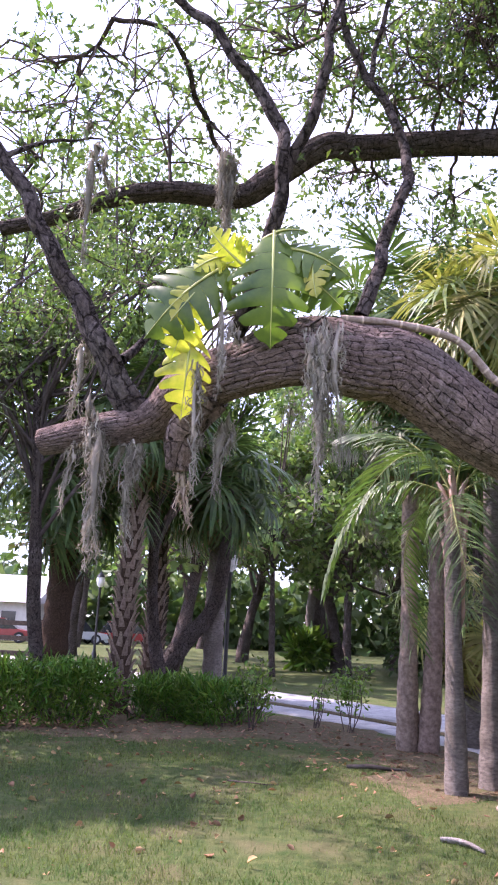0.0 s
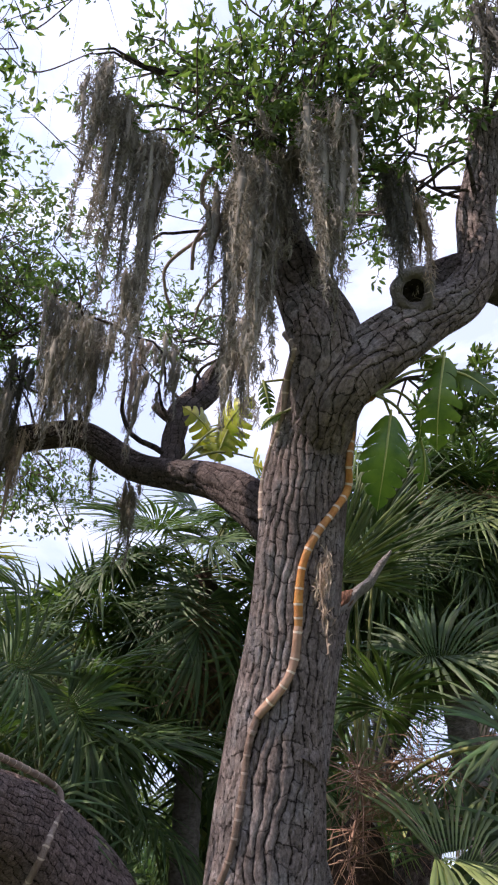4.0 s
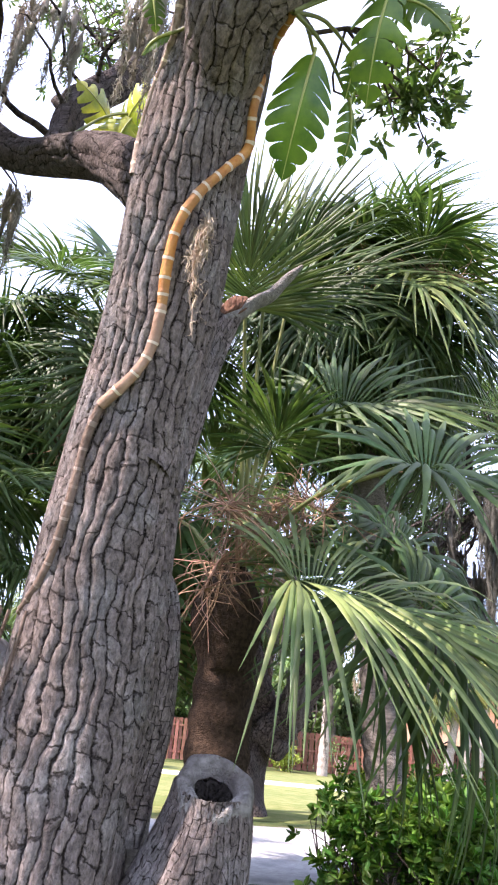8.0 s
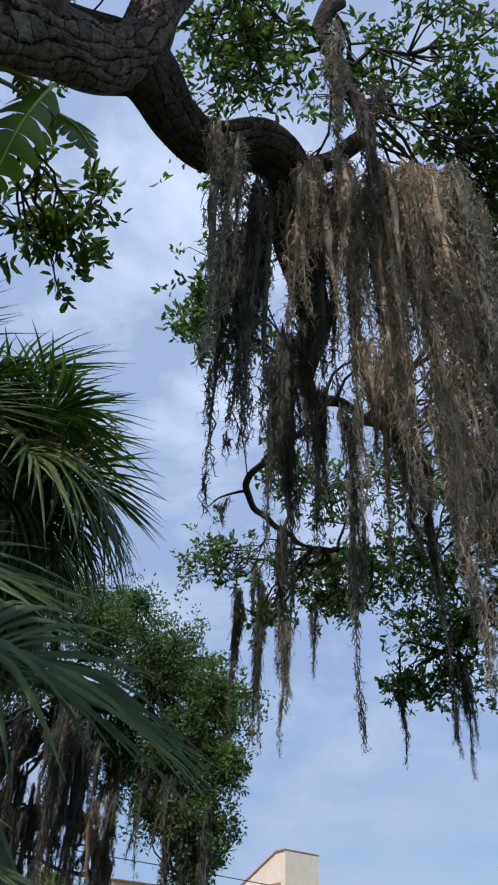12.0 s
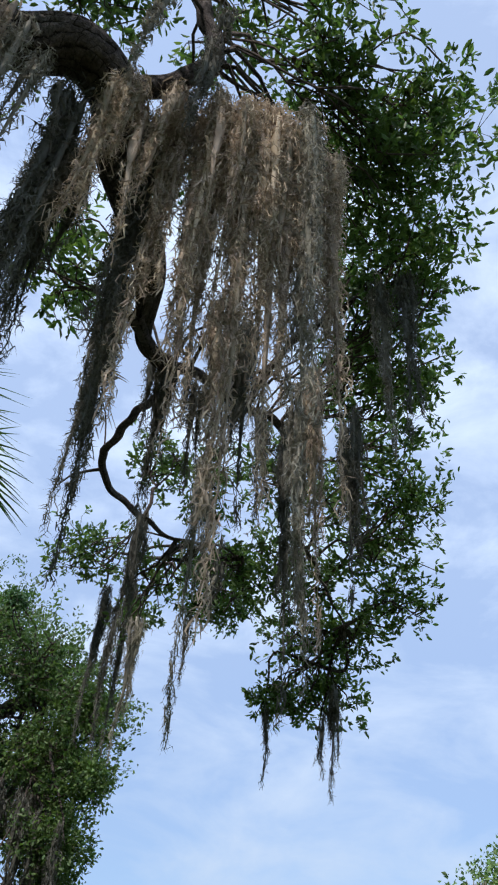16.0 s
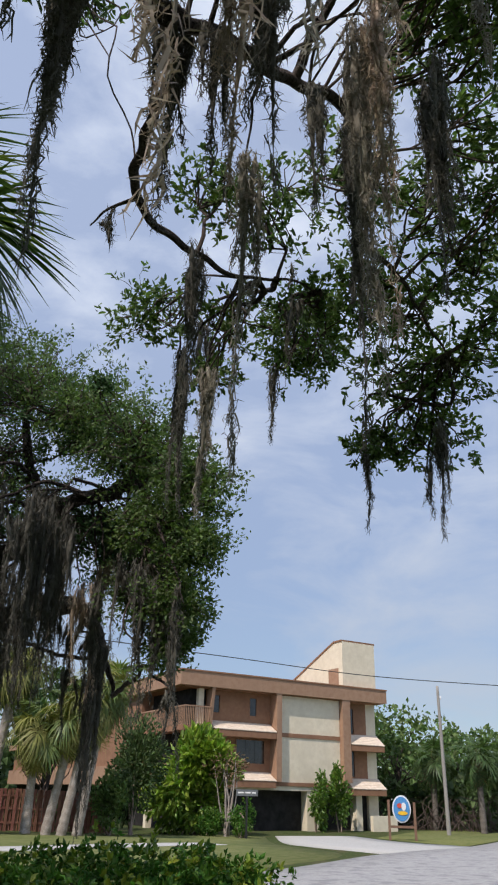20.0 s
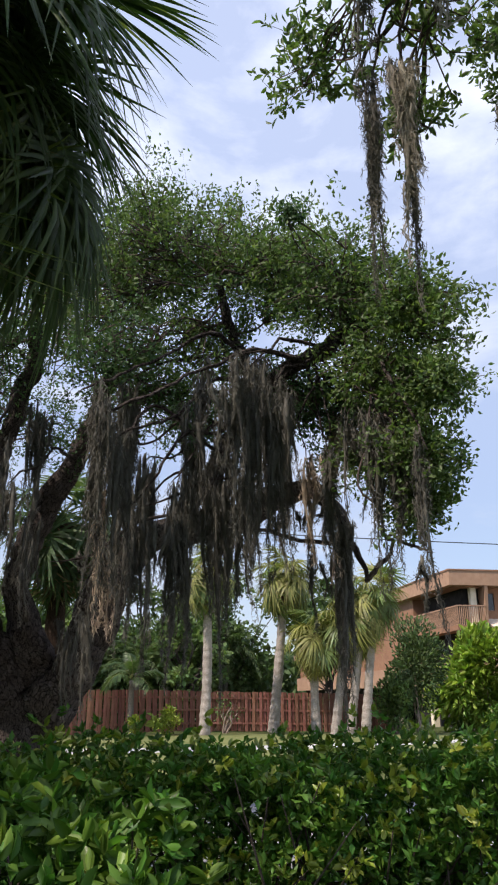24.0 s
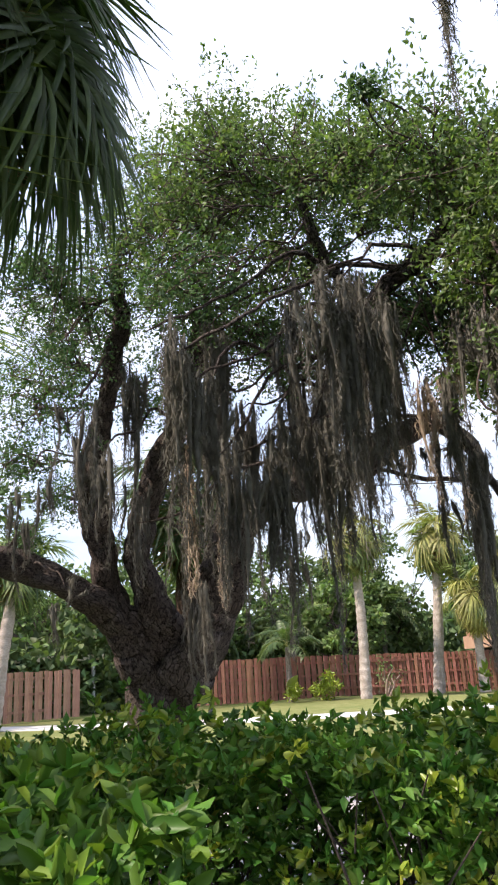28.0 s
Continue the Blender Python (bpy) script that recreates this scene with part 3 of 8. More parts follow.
    return np.concatenate(VV), np.concatenate(QQ)


def unit(a):
    return a / (np.linalg.norm(a, axis=-1, keepdims=True) + 1e-9)


def leaves(P, D, size, rng, wide=0.42, fold=0.18, vary=0.35, curl=0.15, simple=False):
    """Leaves from their stalk ends P along D: two halves folded on the midrib."""
    n = len(P)
    D = unit(D)
    S = unit(np.cross(D, rng.normal(size=(n, 3))))
    U = np.cross(S, D)
    L = (size * (1 + vary * rng.uniform(-1, 1, n)))[:, None]
    W = L * wide * 0.5
    f = W * fold * 2
    tip = P + D * L - U * L * curl
    if simple:
        V = np.stack([P, P + D * L * 0.5 + S * W + U * f, tip, P + D * L * 0.5 - S * W + U * f], 1)
        b = np.arange(n)[:, None] * 4
        return V.reshape(-1, 3), np.concatenate([b + [0, 1, 2], b + [0, 2, 3]])
    V = np.stack([P, P + D * L * 0.34 + S * W * 0.9 + U * f, P + D * L * 0.72 + S * W * 0.8 + U * f * 0.6, tip, P + D * L * 0.72 - S * W * 0.8 + U * f * 0.6, P + D * L * 0.34 - S * W * 0.9 + U * f], 1)
    b = np.arange(n)[:, None] * 6
    return V.reshape(-1, 3), np.concatenate([b + [0, 1, 2, 3], b + [0, 3, 4, 5]])


def in_ball(n, rng):
    d = unit(rng.normal(size=(n, 3)))
    return d * rng.uniform(0.0, 1.0, (n, 1)) ** 0.42


def spray(centre, radii, root, rng, tips=60, per_tip=16, leaf=0.062, twig=0.012, spread=0.13):
    """A leafy bough: twigs fork from a root point to tips all over an uneven cloud, with leaves in tufts round each tip. Gives twig lines, leaf P and D."""
    c, r, root = np.array(centre, float), np.array(radii, float), np.array(root, float)
    hubs = c + in_ball(max(4, tips // 8), rng) * r * 0.75
    tipp = c + np.clip(rng.normal(size=(tips, 3)) * 0.56, -1.2, 1.2) * r
    lines = []
    far = np.linalg.norm(c - root)
    thick, twig = twig, twig * min(1.0, 0.75 / max(far, 0.1))
    knots = [(*(root + (c - root) * f + rng.normal(size=3) * 0.055 * far**0.7 * (0 < f < 1)), twig * (1.6 - 0.8 * f)) for f in (0, 0.2, 0.4, 0.6, 0.8, 1.0)]
    stem = curve(knots, 0.1)
    lines.append(stem)
    for h in hubs:
        j = stem[int(rng.uniform(0.45, 1.0) * (len(stem) - 1)), :3]
        m1 = j + (h - j) * 0.5 + rng.normal(size=3) * 0.15 * np.linalg.norm(h - j)
        lines.append(curve([(*j, twig * 0.95), (*m1, thick * 0.6), (*h, thick * 0.5)], 0.1))
    P, D = [], []
    for t in tipp:
        h = hubs[np.argmin(((hubs - t) ** 2).sum(1) * rng.uniform(0.6, 1.4, len(hubs)))]
        m1 = h + (t - h) * 0.55 + rng.normal(size=3) * 0.16 * np.linalg.norm(t - h)
        if rng.uniform() < 0.48:
            lines.append(np.array([(*h, twig * 0.55), (*m1, twig * 0.36), (*t, twig * 0.14)]))
        out = unit(t - h)
        q = rng.uniform(0.0, 1.0, (per_tip, 1)) ** 1.5 * min(0.7, 0.22 / (np.linalg.norm(t - m1) + 1e-6))
        P.append(t + (m1 - t) * q + rng.normal(size=(per_tip, 3)) * spread * 0.16)
        D.append(out * 0.55 + rng.normal(size=(per_tip, 3)) * 0.7 + np.array([0, 0, 0.1]))
    return lines, np.concatenate(P), np.concatenate(D)


def foliage(parent, zones, rng, mat="oak_leaf", leaf=0.062, wide=0.42, twig_mat="twig", name="foliage", label="", simple=False, **kw):
    """One twig mesh and one leaf mesh for a group of boughs: (centre, radii, root, tips, per_tip)."""
    lines, P, D = [], [], []
    for c, r, root, tips, per in zones:
        l, p, d = spray(c, r, root, rng, tips, per, leaf, **kw)
        lines += l
        P.append(p)
        D.append(d)
    V, Q = tubes(lines, 3)
    part("twig", mesh("twig", V, Q, twig_mat, smooth=True), parent)["kind"] = "stuff"
    V, Q = leaves(np.concatenate(P), np.concatenate(D), leaf, rng, wide, simple=simple)
    ob = part(name, mesh(name, V, Q, mat), parent, None, label)
    ob["kind"] = "stuff"
    return ob


def moss_mesh(width, length, strands, rng, mat="moss", depth=0.5, hair=1.0):
    """A beard of moss: a row of hanging ropes, each full below its top and tapering to a wisp, made of many short curling strands and finer hairs."""
    ropes = max(3, strands // 8)
    u = np.clip(rng.normal(size=ropes) * 0.5, -1, 1)
    rx, ry = u * width, rng.normal(size=ropes) * width * 0.4 * depth
    rl = length * rng.uniform(0.25, 0.95, ropes) * (1 - 0.45 * np.abs(u) ** 1.5)
    rl[np.argmin(np.abs(u))] = length
    top = rng.uniform(-0.2 - 0.7 * max(0, hair - 1), 0.04, ropes) * min(1.0, length) + rng.uniform(-0.8, 0.8) * rx
    rr = np.minimum(rng.uniform(0.038, 0.072, ropes) * (0.7 + 0.3 * rl) * (0.2 + 0.8 * hair), 0.3 * width + 0.018)
    per = np.maximum(8, (rl / (0.0105 * hair**0.8)).astype(int))
    o = np.repeat(np.arange(ropes), per)
    n, k = len(o), 5
    ls = np.minimum(rng.uniform(0.05, 0.15, n) * (1 + 0.3 * (hair - 1)), 0.5 * rl[o])
    s0 = rng.uniform(0, 1, n) ** 1.25 * (1 - ls / rl[o] * 0.8)
    t = np.linspace(0, 1, k)[None, :]
    sv = np.clip(s0[:, None] + (ls / rl[o])[:, None] * t, 0, 1.05)
    full = (0.55 + 0.75 * np.sin(np.clip(sv * 1.25 + 0.12, 0, 1) * math.pi)) * np.clip(1.04 - sv, 0.03, 1) ** 0.75
    ang = rng.uniform(0, 2 * math.pi, n)[:, None] + rng.normal(size=(n, 1)) * 0.8 * t
    rho = rr[o][:, None] * full * (rng.uniform(0, 1, n) ** 0.5)[:, None] * (0.8 + 0.35 * t)
    ph, fq = rng.uniform(0, 6.28, (ropes, 2)), rng.uniform(2.0, 5.0, (ropes, 2))
    sway = lambda a: 0.03 * hair**3 * np.sin(sv * fq[o, a][:, None] + ph[o, a][:, None]) * sv
    jit = np.cumsum(rng.normal(size=(n, k, 3)), 1) * 0.006 * hair + rng.normal(size=(n, k, 3)) * 0.008 * (0.5 + 0.5 * hair)
    C = np.stack([rx[o][:, None] * (1 - 0.25 * sv) + sway(0) + rho * np.cos(ang), ry[o][:, None] * (1 - 0.25 * sv) + sway(1) + rho * np.sin(ang), top[o][:, None] - sv * rl[o][:, None]], -1) + jit
    wa = rng.uniform(0, 6.28, (n, 1)) + 1.3 * t
    W = np.stack([np.cos(wa), np.sin(wa), 0 * wa], -1) * (rng.uniform(0.0024, 0.0048, (n, 1)) * hair**0.8 * (1.05 - t) ** 0.5)[..., None]
    V = np.stack([C - W, C + W], 2).reshape(-1, 3)
    b = (np.arange(n) * 2 * k)[:, None, None] + 2 * np.arange(k - 1)[None, :, None]
    Q = (b + np.array([0, 1, 3, 2])).reshape(-1, 4)
    hp = C[:, 1:4].reshape(-1, 3)
    D = rng.normal(size=hp.shape) * 0.75
    D[:, 2] -= 0.7
    D = unit(D) * rng.uniform(0.018, 0.05, (len(hp), 1)) * hair**0.7
    E = unit(np.cross(D, rng.normal(size=hp.shape))) * rng.uniform(0.0016, 0.003, (len(hp), 1)) * hair**0.8
    V2 = np.stack([hp - E, hp + E, hp + D], 1).reshape(-1, 3)
    T = np.arange(len(V2)).reshape(-1, 3) + len(V)
    # a matted core in each rope
    m, sd = 8, 5
    sv = np.linspace(0, 0.86, m)[None, :, None]
    th = np.linspace(0, 2 * math.pi, sd, endpoint=False)[None, None, :] + rng.uniform(0, 6, (ropes, 1, 1))
    rad = rr[:, None, None] * 0.5 * np.minimum(1, 0.12 + sv * 5) * (0.55 + 0.75 * np.sin(np.clip(sv * 1.25 + 0.12, 0, 1) * math.pi)) * np.clip(0.9 - sv, 0.03, 1) ** 0.75 * rng.uniform(0.35, 1.4, (ropes, m, sd))
    mid = lambda x, a: x[:, None, None] * (1 - 0.25 * sv) + 0.03 * hair**3 * np.sin(sv * fq[:, a][:, None, None] + ph[:, a][:, None, None]) * sv
    V3 = np.stack([mid(rx, 0) + rad * np.cos(th), mid(ry, 1) + rad * np.sin(th), top[:, None, None] - sv * rl[:, None, None] + rng.normal(size=(ropes, m, sd)) * 0.02], -1).reshape(-1, 3)
    i, j = np.meshgrid(np.arange(m - 1), np.arange(sd), indexing="ij")
    q = np.stack([i * sd + j, i * sd + (j + 1) % sd, (i + 1) * sd + (j + 1) % sd, (i + 1) * sd + j], -1).reshape(-1, 4)
    Q3 = (q[None] + (np.arange(ropes) * m * sd)[:, None, None]).reshape(-1, 4) + len(V) + len(V2)
    return mesh("spanish_moss", np.concatenate([V, V2, V3]), [Q, T, Q3], mat)


def fan_mesh(name, blades, length, mat, rng, spread=150, droop=0.35, cup=0.25, coarse=False):
    """A costapalmate leaf at its hub, its middle along +x and its face up: folded blades spring from a bowed midrib, part beyond the middle and hang in thin tips."""
    V, Q = [], []
    rows = ((0.0, 0.1), (0.42, 1.0), (0.72, 0.62), (1.0, 0.04)) if coarse else ((0.0, 0.1), (0.22, 0.55), (0.42, 1.0), (0.6, 0.76), (0.8, 0.42), (1.0, 0.03))
    half_w = 0.44 * length * math.tan(radians(spread) / blades) * (1.2 if coarse else 1.1)
    for b in range(blades):
        g = -1 + 2 * (b + 0.5) / blades
        a = radians(spread) * math.copysign(abs(g) ** 1.12, g)
        L = length * (1 - 0.34 * abs(g) ** 1.5) * rng.uniform(0.88, 1.08)
        q = 0.36 * length * max(0.0, 1 - abs(g) * 1.2)
        base = np.array([q, 0, -1.1 * q * q / length])
        d = unit(np.array([math.cos(a), math.sin(a), cup * (0.35 + 0.65 * abs(math.sin(a))) - 0.55 * q / length + 0.07 * rng.normal()]))
        side = unit(np.cross((0, 0, 1), d))
        up = np.cross(d, side)
        dr = droop * rng.uniform(0.5, 1.6)
        sway = rng.normal() * 0.07
        n0 = len(V)
        for s, w in rows:
            c = base + d * L * s + side * sway * L * s * s - np.array([0, 0, dr * L * max(0, s - 0.24) ** 1.55])
            half = half_w * w
            if coarse:
                V += [c - side * half, c + side * half]
            else:
                V += [c - side * half, c + up * half * 0.85, c + side * half]
        k3 = 2 if coarse else 3
        for k in range(len(rows) - 1):
            for e in range(k3 - 1):
                o = n0 + k3 * k + e
                Q.append((o, o + 1, o + k3 + 1, o + k3))
    return mesh(name, np.array(V), np.array(Q), mat)


def feather_mesh(name, length, pairs, mat, rng, arch=0.5, leaf=0.42, hang=0.75):
    """A feather-leaved frond from its base along +x, arching over, its leaflets hanging in two ranks."""
    s = np.linspace(0, 1, 18)
    C = np.stack([length * (s - 0.22 * arch * s**3), 0 * s, length * (0.42 * arch * s - 1.0 * arch * s**2.4)], 1)
    V, Q, slots = [], [], []
    rv, rq = tubes([np.column_stack([C, 0.014 * (1 - 0.85 * s)])], 5)
    V += list(rv)
    Q += [tuple(q) for q in rq]
    slots += [1] * len(rq)
    for p in range(pairs):
        t = 0.16 + 0.83 * p / pairs
        i = t * 17
        k = min(16, int(i))
        c = C[k] + (C[k + 1] - C[k]) * (i - k)
        d0 = unit(C[k + 1] - C[k])
        L = leaf * (0.55 + 0.75 * math.sin(math.pi * min(1, t * 0.9 + 0.08))) * rng.uniform(0.85, 1.1)
        for sg in (-1, 1):
            d = unit(d0 * 0.55 + np.array([0, sg * 0.85, 0.15 + 0.25 * rng.normal()]))
            w = 0.013
            nrm = unit(np.cross(d, (0, 0, 1)))
            n0 = len(V)
            for q, ww in ((0, 0.5), (0.4, 1.0), (0.75, 0.7), (1.0, 0.08)):
                cc = c + d * L * q * (1 - 0.35 * hang * q) - np.array([0, 0, hang * L * 0.75 * q**1.7])
                V += [cc - nrm * w * ww, cc + nrm * w * ww]
            for k2 in range(3):
                o = n0 + 2 * k2
                Q.append((o, o + 1, o + 3, o + 2))
                slots.append(0)
    return mesh(name, np.array(V), [tuple(map(int, q)) for q in Q], [mat, "petiole"], slots=slots)


def turn_to(at, heading, pitch, roll=0.0, scale=1.0):
    """A pose whose +x looks along a heading (clockwise from +y) and pitch, in degrees."""
    return pose(*at, 0, 0, 90 - heading) @ pose(0, 0, 0, 0, -pitch, 0) @ pose(0, 0, 0, roll, 0, 0) @ Matrix.Scale(scale, 4)

# ---- lines of limbs, boughs and moss ----
LIMB_TRUNK = [(3.06, 3.10, 0.99, 0.310), (2.99, 2.97, 1.81, 0.290), (2.90, 2.78, 2.51, 0.255), (2.83, 2.58, 3.08, 0.240), (2.71, 2.37, 3.68, 0.230), (2.64, 2.19, 4.08, 0.220)]
LIMB_LEADER = [(2.46, 1.90, 4.34, 0.200), (2.34, 1.98, 4.82, 0.150), (2.24, 2.04, 5.25, 0.120), (2.10, 2.00, 5.73, 0.100), (2.00, 1.86, 6.21, 0.070)]
LIMB_RLIMB = [(2.51, 1.90, 4.14, 0.170), (2.64, 1.69, 4.34, 0.160), (2.84, 1.52, 4.57, 0.145), (3.03, 1.40, 4.76, 0.135), (3.11, 1.29, 5.02, 0.125), (3.11, 1.25, 5.39, 0.115), (3.12, 1.15, 5.75, 0.100), (3.05, 1.02, 6.09, 0.090)]
LIMB_HANG = [(3.03, 1.50, 4.90, 0.160), (3.18, 1.30, 4.96, 0.145), (3.43, 1.22, 4.93, 0.120), (3.60, 1.10, 4.93, 0.120), (3.70, 0.87, 5.03, 0.130), (3.92, 0.76, 5.03, 0.120), (4.21, 0.80, 4.96, 0.105), (4.56, 0.77, 4.89, 0.090), (4.79, 0.77, 4.81, 0.072), (5.24, 0.92, 4.83, 0.042), (5.58, 0.84, 4.99, 0.036)]
LIMB_HANG2 = [(4.96, 0.88, 4.73, 0.040), (5.44, 0.90, 4.89, 0.035), (5.72, 0.78, 5.09, 0.035), (6.09, 0.61, 5.22, 0.035), (6.49, 0.39, 5.37, 0.035), (6.76, 0.26, 5.33, 0.030), (7.35, 0.36, 5.08, 0.022), (7.99, 0.16, 5.07, 0.014), (8.55, -0.06, 4.74, 0.008)]
LIMB_TWIG = [(5.80, 1.00, 4.95, 0.025), (6.34, 1.48, 5.09, 0.030), (6.59, 1.62, 5.14, 0.030), (6.88, 1.64, 5.04, 0.027), (7.22, 1.45, 5.05, 0.025), (7.56, 1.26, 5.03, 0.015), (7.83, 0.95, 5.14, 0.010), (7.99, 0.78, 5.12, 0.006)]
LIMB_NUB = [(6.68, 1.64, 5.11, 0.016), (6.69, 1.79, 5.10, 0.011), (6.71, 2.02, 5.01, 0.005)]
LIMB_UPMOSS = [(3.91, 0.80, 5.03, 0.060), (4.05, 0.37, 5.56, 0.050), (3.93, 0.43, 6.07, 0.050), (3.83, 0.54, 6.44, 0.050), (3.79, 0.41, 6.78, 0.050)]
LIMB_LEFT = [(2.46, 2.48, 3.65, 0.120), (2.64, 3.16, 4.15, 0.115), (2.63, 4.06, 4.65, 0.110), (2.34, 4.49, 5.02, 0.105), (2.09, 4.83, 5.06, 0.100), (1.83, 5.03, 4.99, 0.100), (1.44, 5.07, 5.20, 0.100), (0.84, 5.14, 5.27, 0.095), (0.23, 5.10, 5.21, 0.095), (-0.04, 5.03, 5.17, 0.090), (-0.44, 5.14, 4.97, 0.090), (-0.71, 5.21, 4.86, 0.085), (-1.24, 5.11, 4.85, 0.080), (-1.66, 5.05, 4.76, 0.070), (-2.08, 5.01, 4.57, 0.055), (-2.47, 4.92, 4.42, 0.050)]
LIMB_BACK = [(2.55, 3.62, 4.38, 0.090), (2.84, 3.88, 5.07, 0.100), (3.15, 3.91, 5.64, 0.100), (3.50, 3.89, 6.33, 0.070), (3.58, 3.62, 6.92, 0.050)]
LIMB_STUBUP = [(3.04, 4.15, 5.01, 0.050), (3.05, 4.28, 5.38, 0.045), (2.90, 4.39, 5.54, 0.040)]
LIMB_NEAR = [(3.55, 4.36, 0.46, 0.420), (3.43, 4.70, 1.25, 0.420), (3.02, 4.73, 1.81, 0.360), (2.46, 4.56, 2.16, 0.280), (1.84, 4.16, 2.25, 0.220), (1.39, 3.78, 2.31, 0.200), (0.82, 3.66, 2.57, 0.185), (0.41, 3.57, 2.85, 0.190), (0.18, 3.51, 2.87, 0.180), (-0.09, 3.45, 2.89, 0.160), (-0.40, 3.48, 2.81, 0.130), (-0.66, 3.56, 2.73, 0.130), (-0.87, 3.64, 2.58, 0.100), (-1.14, 3.66, 2.53, 0.085), (-1.47, 3.72, 2.47, 0.070)]
LIMB_BROKEN = [(-0.57, 3.53, 2.69, 0.110), (-0.70, 3.59, 2.53, 0.090), (-0.73, 3.65, 2.33, 0.050)]
LIMB_UPLEFT = [(-0.96, 3.64, 2.61, 0.080), (-1.11, 3.57, 2.84, 0.065), (-1.28, 3.54, 3.21, 0.055), (-1.52, 3.50, 3.55, 0.050), (-1.68, 3.48, 3.88, 0.045), (-1.88, 3.45, 4.15, 0.040)]
LIMB_A = [(-0.44, 3.43, 2.95, 0.040), (-0.25, 3.28, 3.47, 0.035), (-0.23, 3.21, 3.78, 0.032), (-0.30, 3.20, 4.12, 0.030), (-0.54, 3.16, 4.44, 0.026), (-0.81, 3.13, 4.70, 0.022), (-1.13, 3.01, 5.00, 0.015)]
LIMB_B = [(-0.23, 3.27, 3.69, 0.030), (-0.14, 3.21, 3.95, 0.028), (-0.02, 3.19, 4.31, 0.024), (0.04, 3.20, 4.73, 0.020), (0.14, 3.18, 5.17, 0.014)]
LIMB_C = [(0.18, 3.57, 3.14, 0.035), (0.34, 3.72, 3.70, 0.035), (0.45, 3.89, 4.17, 0.034), (0.42, 3.99, 4.56, 0.030), (0.19, 3.97, 4.93, 0.026), (0.04, 3.84, 5.36, 0.020), (-0.11, 3.72, 5.75, 0.014)]
LIMB_DD = [(0.24, 4.00, 4.88, 0.020), (0.35, 3.91, 5.42, 0.016), (0.45, 3.83, 5.76, 0.012)]
LIMB_E = [(-1.06, 3.62, 2.90, 0.030), (-0.98, 3.79, 3.09, 0.025), (-0.82, 4.00, 3.46, 0.020)]
LIMB_F = [(-0.71, 5.10, 4.80, 0.020), (-0.86, 4.53, 5.0, 0.018), (-1.0, 3.96, 5.2, 0.014), (-1.38, 3.83, 5.27, 0.015)]
VINE_TRUNK = [(2.635, 1.756, 4.067), (2.757, 1.993, 4.140), (2.750, 2.051, 3.858), (2.811, 2.125, 3.730), (2.727, 2.153, 3.572), (2.657, 2.224, 3.432), (2.634, 2.293, 3.298), (2.654, 2.351, 3.144), (2.691, 2.395, 2.996), (2.711, 2.446, 2.841), (2.692, 2.503, 2.723), (2.646, 2.639, 2.595), (2.652, 2.709, 2.461), (2.666, 2.763, 2.261), (2.676, 2.826, 2.063), (2.685, 2.911, 1.915), (2.701, 3.047, 1.802)]
VINE_SIDE = [(2.277, 2.050, 4.458), (2.272, 1.973, 4.287), (2.363, 2.129, 4.229), (2.421, 2.236, 4.046), (2.460, 2.371, 3.896), (2.497, 2.467, 3.755), (2.504, 2.480, 3.561)]
VINE_LIMB = [(0.076, 3.406, 3.052), (0.345, 3.461, 3.052), (0.642, 3.488, 2.980), (0.837, 3.553, 2.797), (1.074, 3.611, 2.673), (1.342, 3.666, 2.531), (1.416, 3.695, 2.516), (1.965, 4.106, 2.514), (2.522, 4.466, 2.472), (2.626, 4.463, 2.375), (2.464, 4.259, 2.092), (2.457, 4.452, 1.857), (2.563, 4.730, 1.723), (2.829, 4.894, 1.428)]
BOUGHS_NORTH = [(-1.76, 3.95, 4.97, 0.70, 40), (-1.27, 5.02, 5.50, 0.70, 36), (-0.11, 4.41, 5.64, 0.70, 36), (0.97, 5.22, 6.13, 0.80, 40), (-0.37, 3.87, 5.03, 0.50, 24), (0.50, 5.05, 5.63, 0.60, 30), (0.34, 5.88, 5.35, 0.40, 20), (1.11, 5.05, 6.29, 0.70, 30), (-2.60, 6.67, 5.15, 0.80, 40), (-2.08, 7.81, 5.54, 0.90, 40), (-3.31, 7.68, 4.91, 0.90, 40), (-2.23, 4.49, 4.87, 0.60, 30)]
BOUGHS_NORTH_EAST = [(0.79, 4.94, 5.87, 0.60, 34), (1.47, 4.86, 5.79, 0.60, 34), (1.17, 4.51, 6.10, 0.60, 34), (0.23, 4.62, 5.68, 0.50, 26), (1.02, 5.61, 4.88, 0.35, 18), (0.18, 5.69, 5.27, 0.40, 18), (3.40, 7.07, 6.01, 0.50, 26), (1.55, 4.29, 5.78, 0.50, 30), (1.19, 4.33, 6.00, 0.60, 34), (2.00, 4.17, 6.31, 0.50, 26), (2.91, 6.86, 5.69, 0.50, 24)]
BOUGHS_TRUNK = [(0.38, 2.55, 5.16, 0.26, 20), (1.06, 4.46, 6.89, 0.60, 36), (1.58, 5.29, 6.52, 0.70, 44), (1.08, 5.61, 6.88, 0.70, 36), (1.81, 1.95, 5.91, 0.40, 26), (1.96, 1.56, 5.56, 0.35, 26), (2.33, 1.38, 5.44, 0.35, 26), (3.46, 4.74, 7.10, 0.45, 26), (3.15, 7.18, 5.99, 0.50, 26), (3.27, 2.30, 6.45, 0.30, 16), (1.52, 2.33, 6.41, 0.40, 20)]
